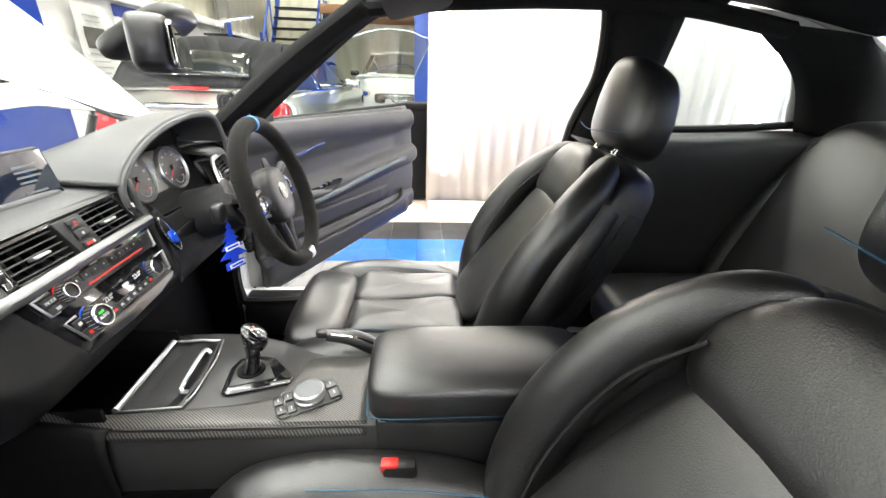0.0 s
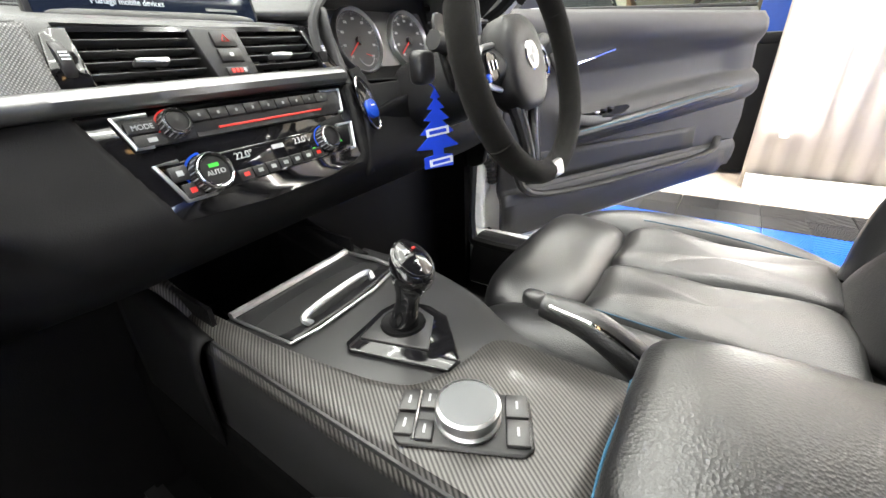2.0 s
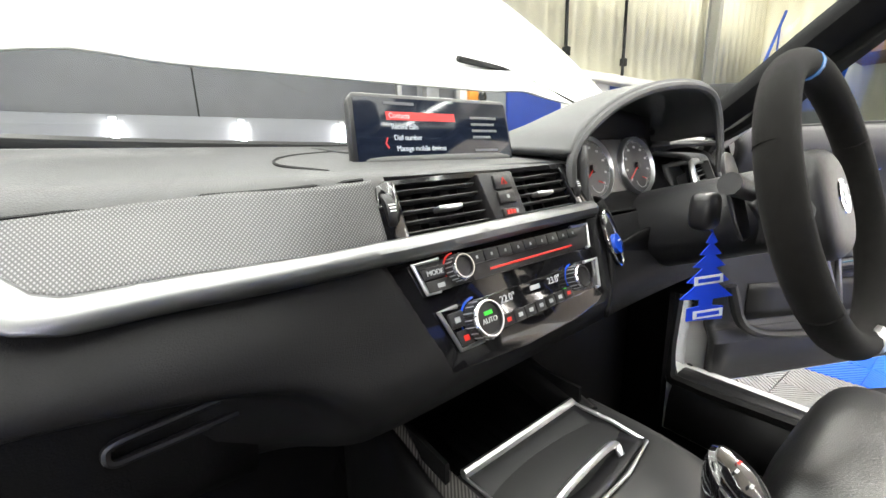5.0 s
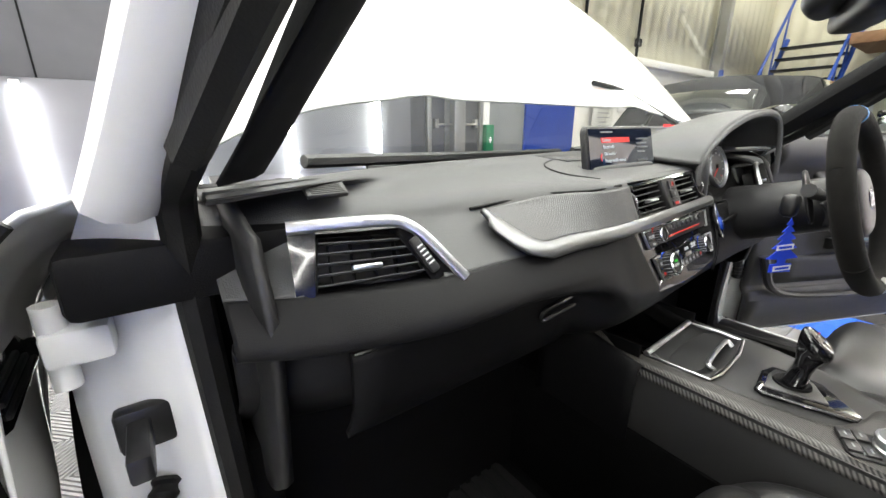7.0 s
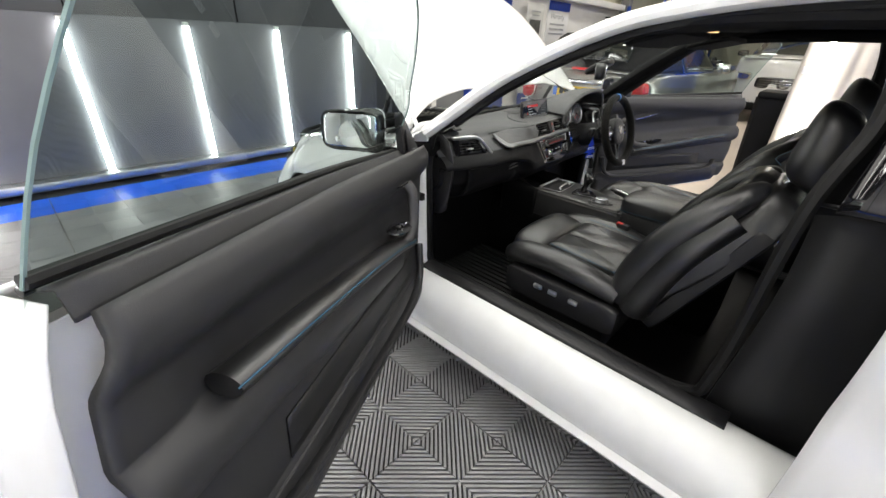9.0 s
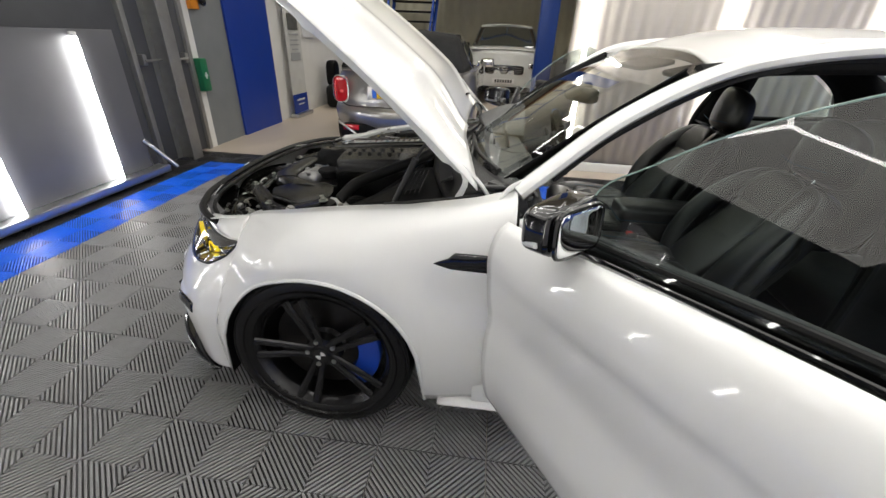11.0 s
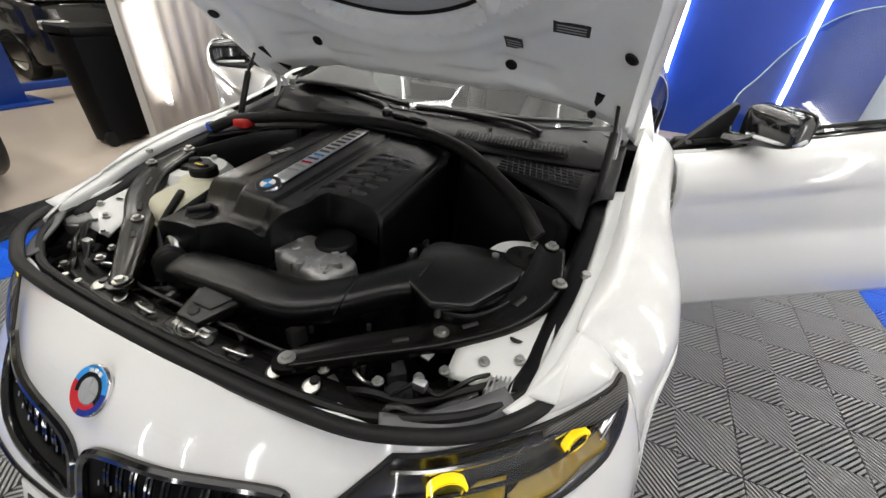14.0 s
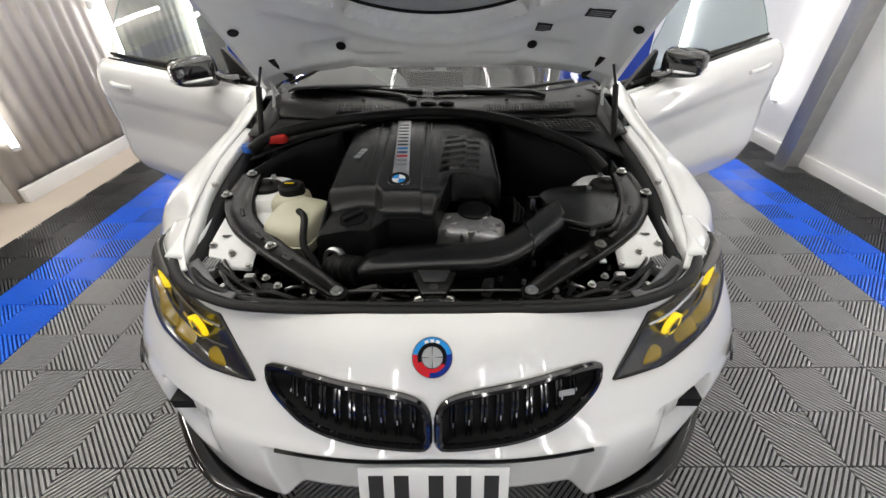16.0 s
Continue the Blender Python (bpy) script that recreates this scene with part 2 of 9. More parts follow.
LEATHER = mat("black_leather", (0.009, 0.009, 0.0095), 0.34, spec=0.85, var=0.2, scale=14, bump=0.16, bscale=520, kind="cells", rvar=0.07)
SUEDE = mat("black_suede", (0.009, 0.0085, 0.008), 0.95, var=0.3, scale=60, bump=0.4, bscale=1500, sheen=0.05, spec=0.1)
CARPET = mat("black_carpet", (0.003, 0.003, 0.0032), 0.95, var=0.4, scale=120, bump=0.8, bscale=1200, spec=0.04)
RUBBER = mat("rubber", (0.007, 0.007, 0.007), 0.5, spec=0.25, var=0.2, scale=30, bump=0.2, bscale=500)
TYRE = mat("tyre_rubber", (0.008, 0.008, 0.0085), 0.26, spec=0.3, var=0.2, scale=40, bump=0.2, bscale=300)
CHROME = mat("chrome", (0.75, 0.75, 0.76), 0.1, metal=1.0)
ALU = mat("brushed_aluminium", (0.62, 0.63, 0.64), 0.32, metal=1.0, var=0.06, scale=80)
CAST = mat("cast_aluminium", (0.42, 0.42, 0.42), 0.5, metal=0.9, var=0.25, scale=60, bump=0.5, bscale=250)
STEEL = mat("zinc_steel", (0.5, 0.5, 0.48), 0.35, metal=1.0, var=0.1, scale=60)
HONEY = weave("textured_trim", (0.0480, 0.0480, 0.0492), (0.1920, 0.1920, 0.1950), 165, 0.4, 0.4, 0.0, 45, 90)
CARBON = weave("carbon_twill", (0.011, 0.0105, 0.010), (0.115, 0.11, 0.105), 95, 0.42, 0.3, 0.08, 35, 0, True)
TANKP = mat("milky_plastic", (0.62, 0.6, 0.45), 0.45, var=0.08, scale=15)
REDP = mat("red_plastic", (0.55, 0.02, 0.015), 0.35, var=0.1, scale=30)
BLUEP = mat("blue_card", (0.005, 0.05, 0.62), 0.5, var=0.1, scale=60)
BLUEM = mat("blue_enamel", (0.02, 0.12, 0.55), 0.25, coat=0.5)
WHITEP = mat("white_print", (0.8, 0.8, 0.8), 0.5)
DIMP = mat("dim_print", (0.10, 0.105, 0.11), 0.5)
GREYP = mat("grey_print", (0.35, 0.36, 0.37), 0.5)
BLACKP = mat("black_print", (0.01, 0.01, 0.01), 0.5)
CLEAR = glass("windscreen_glass", (0.86, 0.9, 0.88))
SIDEGL = glass("side_glass", (0.56, 0.64, 0.62))
LENSGL = glass("lamp_lens", (0.93, 0.93, 0.93), 0.55)
MIRROR = mat("mirror", (0.9, 0.9, 0.9), 0.01, metal=1.0)
AMBERF = mat("amber_film", (0.30, 0.20, 0.004), 0.2, coat=0.6, var=0.5, scale=14)
YELLOW = mat("yellow_film", (0.85, 0.65, 0.005), 0.15, coat=0.8, var=0.2, scale=40)
REDLENS = mat("red_lens", (0.45, 0.005, 0.01), 0.12, coat=1.0, var=0.2, scale=60)
LEDP = mat("partition_led", (1, 1, 1), 0.5, emit=(1.0, 0.985, 0.94), power=26.0)
LED = mat("led", (1, 1, 1), 0.5, emit=(1.0, 0.985, 0.94), power=16.0)
GRIP = mat("soft_grip", (0.05, 0.05, 0.052), 0.55, var=0.1, scale=60)
STITCH = mat("blue_thread", (0.015, 0.08, 0.14), 0.7)
CONS = mat("console_plastic", (0.02, 0.02, 0.0205), 0.36, spec=0.7, var=0.1, scale=30, bump=0.06, bscale=900)
HEADL = mat("roof_lining", (0.011, 0.011, 0.0115), 0.95, var=0.2, scale=60, bump=0.4, bscale=900, spec=0.15)
# ---- the workshop ----
CONC = mat("painted_concrete", (0.50, 0.43, 0.36), 0.4, var=0.12, scale=3, bump=0.1, bscale=60, rvar=0.12)
WALLW = mat("white_wall", (0.78, 0.77, 0.75), 0.55, var=0.05, scale=4, bump=0.1, bscale=80)
CORR = mat("corrugated_sheet", (0.52, 0.475, 0.42), 0.4, var=0.06, scale=5)
CREAM = mat("cream_cladding", (0.72, 0.69, 0.55), 0.5, var=0.06, scale=5)
PANEL = mat("grey_panel", (0.12, 0.122, 0.135), 0.42, var=0.12, scale=4, bump=0.1, bscale=30, rvar=0.1)
PANEL2 = mat("dark_grey_panel", (0.075, 0.077, 0.085), 0.5, var=0.15, scale=5, bump=0.1, bscale=40)
GREYW = mat("mid_grey_panel", (0.2, 0.21, 0.22), 0.5, var=0.1, scale=5)
BLUEW = mat("blue_panel", (0.005, 0.038, 0.30), 0.4, var=0.12, scale=4, rvar=0.1)
STEELG = mat("galvanised_steel", (0.36, 0.36, 0.35), 0.45, metal=0.7, var=0.15, scale=12)
BLUES = mat("blue_steel", (0.01, 0.06, 0.35), 0.4, var=0.1, scale=20)
CEILM = mat("dark_ceiling", (0.02, 0.02, 0.022), 0.7, var=0.15, scale=4)
T_GREY = mat("grey_tile", (0.2697, 0.2697, 0.2741), 0.42, var=0.12, scale=25, rvar=0.08)
T_BLUE = mat("blue_tile", (0.006, 0.135, 0.80), 0.42, var=0.1, scale=25, rvar=0.08)
T_SLOT_SHADE = mat("tile_slot_shade", (0.012, 0.012, 0.013), 0.7, var=0.2, scale=25)
T_BLACK = mat("black_tile", (0.028, 0.028, 0.03), 0.42, var=0.15, scale=25, rvar=0.08)

floor = solid("ground", b2(-3.4, 14, -6, 6, -0.4, -0.016), CONC, "pale painted concrete workshop floor", "floor", kind="structure")


def wall(name, VF, material, label, **kw):
    return solid(name, VF, material, label, "wall", kind="structure", **kw)


wall("wall_west", b2(-3.15, -2.97, -5.2, 3.2, -0.016, 3.2), WALLW, "smooth white painted wall")
solid("skirting_west", b2(-2.97, -2.945, -5.0, 3.0, -0.016, 0.1, 0.004), WALLW, "white painted skirting board", "skirting", kind="structure")
wall("wall_south", b2(-2.97, 3.2, -5.25, -5.05, -0.016, 3.2), BLUEW, "glossy deep blue panelled wall")


def ridged(x0, x1, z0, z1, pitch, depth):
    """A sheet in x and z with trapezoid ribs standing out along y."""
    n = max(1, round((x1 - x0) / pitch))
    P = []
    for i in range(n):
        a = x0 + (x1 - x0) * i / n
        w = (x1 - x0) / n
        P += [(a, 0), (a + w * 0.35, 0), (a + w * 0.5, depth), (a + w * 0.85, depth)]
    P.append((x1, 0))
    V = [Vector((x, y, z)) for x, y in P for z in (z0, z1)]
    F = [(2 * i, 2 * i + 2, 2 * i + 3, 2 * i + 1) for i in range(len(P) - 1)]
    return V, F


turn_east = Matrix.Translation((3.06, 0, 0)) @ Matrix.Rotation(radians(90), 4, "Z")
wall("wall_east", xf(ridged(-5.05, -1.3, -0.016, 3.2, 0.125, 0.010), turn_east), CORR, "pale grey corrugated metal sheet wall", thick=0.01, offset=0)
wall("wall_east_core", b2(3.09, 3.2, -5.05, -1.32, -0.016, 3.2), WALLW, "plain white wall behind the metal sheets")
solid("skirting_east", b2(2.985, 3.028, -5.0, -1.32, -0.016, 0.085, 0.004), WALLW, "white painted timber base along the metal sheets", "skirting", kind="structure")
wall("wall_north", b2(-2.97, 2.0, 3.0, 3.2, -0.016, 6), PANEL2, "dark grey smooth panelled wall")
wall("wall_north_grey", b2(2.98, 3.64, 2.98, 3.2, -0.016, 2.0), GREYW, "mid grey plain wall panel")
wall("wall_north_blue", b2(3.64, 4.72, 2.95, 3.2, -0.016, 2.0), BLUEW, "bright blue wall panel")
wall("wall_north_white", b2(4.72, 13, 3.0, 3.2, -0.016, 2.0), WALLW, "white painted block wall")
wall("wall_north_cladding", xf(ridged(2.0, 13, 2.0, 6, 0.32, -0.03), Matrix.Translation((0, 3.12, 0))), CREAM, "cream profiled metal cladding high up", thick=0.01, offset=0)
wall("wall_far", xf(ridged(-6, 3.1, -0.016, 6, 0.32, 0.03), Matrix.Translation((12.6, 0, 0)) @ Matrix.Rotation(radians(90), 4, "Z")), CREAM, "cream profiled metal cladding of the far wall", thick=0.01, offset=0)
wall("wall_south_far", b2(3.2, 13, -5.4, -5.2, -0.016, 6), GREYW, "grey painted wall at the end of the workshop")
solid("ceiling", b2(-3.1, 2.3, -5.2, 3.0, 3.0, 3.1), CEILM, "dark ceiling over the detailing bay", "ceiling", kind="structure")
solid("ceiling_high", b2(2.3, 13, -5.4, 3.2, 6.0, 6.1), CREAM, "high workshop roof", "ceiling", kind="structure")
wall("wall_header", b2(2.3, 2.4, -5.2, 3.0, 3.1, 6.0), CREAM, "cream cladding above the bay")

ledge = solid("ledge", b2(2.0, 9.2, 2.86, 3.1, 1.98, 2.1, 0.01), WALLW, "white boxed cable ledge along the wall", "ledge", kind="structure")
for x in (3.55, 4.9, 6.4):
    solid("cable_conduit", join(tube([(x, 3.04, 2.1), (x, 3.04, 5.9)], 0.025, 8), b2(x - 0.05, x + 0.05, 2.99, 3.07, 2.3, 2.42, 0.006)), DARK, "black cable conduit up the cladding", "conduit", group="cable conduits", kind="structure")
for x in (2.35, 9.3):
    col = thing("steel_column", (x, 2.9, -0.016), "grey steel column carrying the roof", "column", "steel columns", "structure")
    part("web", b2(x - 0.006, x + 0.006, 2.8, 2.98, -0.016, 6), STEELG, col)
    part("flange", b2(x - 0.08, x + 0.08, 2.785, 2.8, -0.016, 6, 0.002), STEELG, col)
    part("flange", b2(x - 0.08, x + 0.08, 2.98, 2.995, -0.016, 6, 0.002), STEELG, col)
post = thing("steel_post", (-2.87, -1.85, -0.016), "grey steel post in front of the white wall", "post", "", "structure")
part("web", b2(-2.95, -2.79, -1.856, -1.844, -0.016, 3.0), STEELG, post)
part("flange", b2(-2.79, -2.78, -1.92, -1.78, -0.016, 3.0, 0.002), STEELG, post)
part("base_plate", b2(-2.96, -2.74, -1.95, -1.75, -0.016, 0.0, 0.002), STEELG, post)


def led_tube(a, b, group, glow=None):
    """A wall light: a slim channel with a round glowing tube."""
    a, b = Vector(a), Vector(b)
    lamp = thing("led_tube_light", (a + b) / 2, "slim white vertical tube light, switched on", "tube light", group)
    part("tube", cyl(a, b, 0.024, 12, 0.005), glow or LED, lamp)
    d = (b - a).normalized()
    part("end_cap", cyl(a - d * 0.03, a, 0.026, 12, 0.004), WHITEP, lamp)
    part("end_cap", cyl(b, b + d * 0.03, 0.026, 12, 0.004), WHITEP, lamp)
    return lamp


for y in (-1.45, -2.85, -4.25):
    led_tube((2.985, y, 0.36), (2.985, y, 2.0), "tube lights on the metal wall")
    solid("bracket", b2(2.99, 3.03, y + 0.03, y + 0.12, 1.1, 1.16, 0.005), WHITEP, "small white socket box on the metal wall", "socket box", group="socket boxes")
for y in (-0.6, -2.4, -4.2):
    led_tube((-2.94, y, 0.4), (-2.94, y, 2.0), "tube lights on the white wall")
for x in (-2.2, -0.95, 0.4, 1.75):
    led_tube((x, -5.02, 0.42), (x, -5.02, 2.0), "tube lights on the blue wall")

# rolling partition with its own tube lights
pz = thing("rolling_partition", (0, 2.76, -0.016), "grey rolling partition panel on a metal foot rail", "partition")
part("panel", b2(-2.3, 1.66, 2.77, 2.82, 0.1, 1.29, 0.004), PANEL, pz)
part("foot_rail", b2(-2.35, 1.76, 2.66, 2.80, 0.03, 0.1, 0.01), ALU, pz)
part("brace", tube([(1.64, 2.77, 0.36), (1.82, 2.64, 0.06)], 0.018, 8), ALU, pz)
part("brace", tube([(1.64, 2.80, 0.36), (1.82, 2.92, 0.02)], 0.018, 8), ALU, pz)
for x in (-2.1, -0.7, 0.35, 1.5):
    part("castor", join(cyl((x, 2.70, 0.008), (x, 2.74, 0.008), 0.024, 12), b2(x - 0.03, x + 0.03, 2.69, 2.75, 0.02, 0.04)), DARK, pz)
for x in (-2.12, -1.28, -0.44, 0.39, 1.255):
    led_tube((x, 2.742, 0.1), (x, 2.742, 1.243), "tube lights on the grey partition", LEDP)
for x in (-1.2, 0.12):
    solid("panel_joint", b2(x - 0.006, x + 0.006, 2.992, 3.0, 0, 6), DARK, "dark joint between wall panels", "joint", group="panel joints", kind="structure")

# hexagon ceiling lights
hexl = thing("hexagon_ceiling_light", (0, -0.8, 2.9), "white hexagon grid of ceiling tube lights", "ceiling light")
R = 0.62
seen_edges = set()
for i in range(-2, 3):
    for j in range(-3, 4):
        cx = i * R * 1.5
        cy = -0.8 + j * R * math.sqrt(3) + (R * math.sqrt(3) / 2 if i % 2 else 0)
        if abs(cx) > 2.1 or cy < -4.2 or cy > 0.7:
            continue
        C = [(round(cx + R * math.cos(k * math.pi / 3), 3), round(cy + R * math.sin(k * math.pi / 3), 3)) for k in range(6)]
        for k in range(6):
            e = tuple(sorted((C[k], C[(k + 1) % 6])))
            key = (round(e[0][0], 1), round(e[0][1], 1), round(e[1][0], 1), round(e[1][1], 1))
            if key in seen_edges:
                continue
            seen_edges.add(key)
            part("tube", cyl((*e[0], 2.86), (*e[1], 2.86), 0.016, 6), LED, hexl)
for x, y in ((-1.5, -1.6), (-1.5, 0.6), (1.5, -1.6), (1.5, 0.6)):
    part("cable", tube([(x, y, 2.86), (x, y, 3.0)], 0.003, 5), WHITEP, hexl)
# broad lamps of the workshop roof, and of the bay between the hexagons
area("bay_lamp", look((0, -0.8, 2.84), (0, -0.8, 0)), 3.6, 5.0, 105, (1.0, 0.965, 0.90))
for k, (x, y) in enumerate(((5.0, 1.2), (5.0, -2.6), (9.5, 1.2), (9.5, -2.6))):
    hb = thing("high_bay_light", (x, y, 5.95), "long white high bay workshop lamp", "ceiling light", "high bay lamps")
    part("housing", b2(x - 0.75, x + 0.75, y - 0.15, y + 0.15, 5.86, 5.99, 0.01), WHITEP, hb)
    part("diffuser", b2(x - 0.72, x + 0.72, y - 0.12, y + 0.12, 5.845, 5.856), LED, hb)
    area("high_bay_lamp", look((x, y, 5.8), (x, y, 0)), 1.5, 0.4, 75, (1.0, 0.96, 0.88))

# grey steel door with a push bar
dr = thing("door_1", (2.38, 3.0, -0.016), "dark grey steel fire door with a push bar", "door", "", "structure")
part("frame", join(b2(2.0, 2.06, 2.95, 3.1, -0.016, 2.1, 0.005), b2(2.8, 2.86, 2.95, 3.1, -0.016, 2.1, 0.005), b2(2.06, 2.8, 2.95, 3.1, 2.04, 2.1, 0.005)), STEELG, dr)
part("leaf", b2(2.06, 2.8, 2.985, 3.04, 0, 2.04, 0.003), PANEL2, dr)
part("push_bar", join(tube([(2.12, 2.93, 1.02), (2.74, 2.93, 1.02)], 0.014, 8), b2(2.1, 2.15, 2.93, 2.99, 0.98, 1.08, 0.005), b2(2.71, 2.76, 2.93, 2.99, 0.98, 1.08, 0.005)), STEELG, dr)
wall("wall_pier", b2(2.86, 2.98, 2.97, 3.2, -0.016, 2.0), WALLW, "narrow white painted pier")
gc = thing("first_aid_box", (2.92, 2.9, 0.6), "green first aid box on the white pier", "first aid box")
GREEN = mat("green_plastic", (0.01, 0.16, 0.07), 0.4, var=0.1, scale=30)
part("case", b2(2.86, 2.99, 2.88, 2.968, 0.66, 1.02, 0.015), GREEN, gc)
part("cross", join(b2(2.9, 2.95, 2.874, 2.88, 0.825, 0.845), b2(2.915, 2.935, 2.874, 2.88, 0.80, 0.87)), WHITEP, gc)
fx = thing("fire_alarm", (3.0, 2.93, 1.62), "orange and black alarm sounder on the wall", "alarm")
part("base", b2(2.98, 3.12, 2.92, 2.978, 1.52, 1.72, 0.01), mat("orange_plastic", (0.7, 0.25, 0.02), 0.4), fx)
part("horn", lathe([(0.02, 0), (0.05, 0.01), (0.065, 0.05), (0.03, 0.06), (0, 0.06)], 16, Matrix.Translation((3.16, 2.94, 1.62)) @ Matrix.Rotation(radians(90), 4, "X")), GLOSS, fx)

# roll-up banner, poster, bin
bn = thing("rollup_banner", (5.4, 2.86, -0.016), "white roll-up banner with a blue foot", "banner")
part("sheet", b2(5.12, 5.68, 2.9, 2.904, 0.36, 1.85), mat("banner_print", (0.6, 0.6, 0.58), 0.5, var=0.1, scale=6), bn)
part("lower_print", b2(5.12, 5.68, 2.892, 2.897, 0.05, 0.36), BLUEW, bn)
part("base", b2(5.08, 5.72, 2.82, 2.96, -0.016, 0.05, 0.01), ALU, bn)
for k, (z, w, h) in enumerate(((1.72, 0.3, 0.02), (1.66, 0.24, 0.02), (1.28, 0.36, 0.03), (1.2, 0.3, 0.02), (1.13, 0.34, 0.02), (1.06, 0.22, 0.02), (0.9, 0.36, 0.12), (0.25, 0.3, 0.03), (0.18, 0.24, 0.02))):
    part("print_bar", b2(5.4 - w / 2, 5.4 + w / 2, 2.886, 2.889, z, z + h), GREYP if k < 7 else WHITEP, bn)
part("picture", b2(5.22, 5.58, 2.886, 2.889, 1.36, 1.6), mat("banner_picture", (0.1, 0.1, 0.09), 0.5, var=0.5, scale=12), bn)
sg = thing("wall_sign", (6.35, 2.96, 1.5), "white wall sign with a blue heading", "sign")
part("board", b2(5.95, 6.75, 2.97, 2.998, 1.25, 1.95, 0.004), WHITEP, sg)
part("heading", b2(5.95, 6.75, 2.962, 2.968, 1.8, 1.95), BLUEW, sg)
text("Warranty", 0.13, plane_m((6.3, 2.962, 1.7), (1, 0, 0), (0, 0, 1)), GREYP, "wording", sg)
for z in (1.55, 1.47, 1.39):
    part("print_bar", b2(6.05, 6.6, 2.962, 2.967, z, z + 0.03), GREYP, sg)
bb = thing("rubbish_bin", (3.55, -1.2, -0.016), "tall black plastic wheeled bin", "bin")
part("body", loft([[(3.35 - k * 0.03, -1.42 - k * 0.03, z), (3.62 + k * 0.03, -1.42 - k * 0.03, z), (3.62 + k * 0.03, -1.1 + k * 0.03, z), (3.35 - k * 0.03, -1.1 + k * 0.03, z), (3.35 - k * 0.03, -1.42 - k * 0.03, z)] for k, z in ((0, 0.02), (0.5, 0.4), (1, 0.85))], 8, 16), DARK, bb)
part("lid", b2(3.3, 3.67, -1.47, -1.05, 0.85, 0.92, 0.02), DARK, bb)
part("wheel", cyl((3.34, -1.1, 0.05), (3.38, -1.1, 0.05), 0.066, 14), RUBBER, bb)
bag = thing("tool_bag", (6.9, 2.6, -0.016), "black open tool bag by the wall", "bag")
part("body", pillow((6.9, 2.62, 0.2), (0.55, 0.22, 0.22), 0.35, 0.35), RUBBER, bag)
part("backpack", pillow((6.7, 2.75, 0.62), (0.17, 0.1, 0.24), 0.5, 0.5), DARK, bag)

# blue stair and mezzanine far behind
st = thing("steel_stair", (10.6, 1.9, -0.016), "blue steel stair up to a mezzanine", "stair")
for k in range(11):
    part("tread", b2(9.9 + k * 0.16, 10.2 + k * 0.16, 1.3, 2.5, 0.2 + k * 0.25, 0.24 + k * 0.25), DARK, st)
for y in (1.28, 2.52):
    part("stringer", tube([(9.7, y, 0.0), (12.0, y, 2.95)], 0.05, 6), BLUES, st)
    part("handrail", tube([(9.7, y, 0.95), (12.0, y, 3.9)], 0.03, 6), BLUES, st)
    for k in range(5):
        part("baluster", tube([(9.75 + k * 0.5, y, 0.1 + k * 0.64), (9.75 + k * 0.5, y, 1.0 + k * 0.64)], 0.02, 6), BLUES, st)
mz = thing("mezzanine", (11.4, -1.5, 2.7), "timber-edged mezzanine with a blue rail", "mezzanine", "", "structure")
part("deck", b2(10.8, 12.6, -5.2, 1.2, 2.55, 2.75, 0.01), mat("brown_board", (0.25, 0.13, 0.06), 0.6, var=0.2, scale=8), mz)
part("rail", tube([(10.82, -5, 3.6), (10.82, 1.2, 3.6)], 0.03, 6), BLUES, mz)
for k in range(7):
    part("upright", tube([(10.82, -4.8 + k, 2.75), (10.82, -4.8 + k, 3.6)], 0.025, 6), BLUES, mz)
for k, (x, y) in enumerate(((5.55, -1.3), (5.55, -4.75))):
    lf = thing("lift_post", (x, y, -0.016), "blue two-post car lift column", "car lift", "car lift columns")
    part("column", b2(x - 0.11, x + 0.11, y - 0.14, y + 0.14, -0.016, 3.2, 0.01), BLUES, lf)
    part("foot_plate", b2(x - 0.25, x + 0.25, y - 0.3, y + 0.3, -0.016, 0.01, 0.004), BLUES, lf)
    part("arm", b2(x - 0.05, x + 0.05, y - 0.9 if k == 0 else y, y if k == 0 else y + 0.9, 0.1, 0.18, 0.01), BLUES, lf)
rack = thing("tyre_rack", (9.2, 2.3, -0.016), "black shelf rack with dark tyres", "rack")
for k in range(5):
    part("shelf", b2(8.2, 9.9, 2.35, 2.85, 0.1 + k * 0.42, 0.13 + k * 0.42), DARK, rack)
for x in (8.2, 9.9):
    part("upright", b2(x - 0.03, x + 0.03, 2.33, 2.39, -0.016, 2.0), BLUES, rack)
for k in range(3):
    for j in range(6):
        part("tyre", lathe([(0.12, -0.09), (0.19, -0.1), (0.2, 0), (0.19, 0.1), (0.12, 0.09)], 14, Matrix.Translation((8.35 + j * 0.27, 2.6, 0.34 + k * 0.42)) @ Matrix.Rotation(radians(90), 4, "Y")), TYRE, rack)
# ---- the white coupe: body ----
car = thing("coupe_car", (0, -1.4, 0), "white two-door sports coupe, bonnet and doors open, on ribbed tiles", "car")
ARC = (-0.012, 0.318, 0.352)
RARC = (-2.69, 0.325, 0.365)


def arch_z(y, low, arc):
    d = y - arc[0]
    return max(low, arc[1] + math.sqrt(arc[2] ** 2 - d * d)) if abs(d) < arc[2] else low


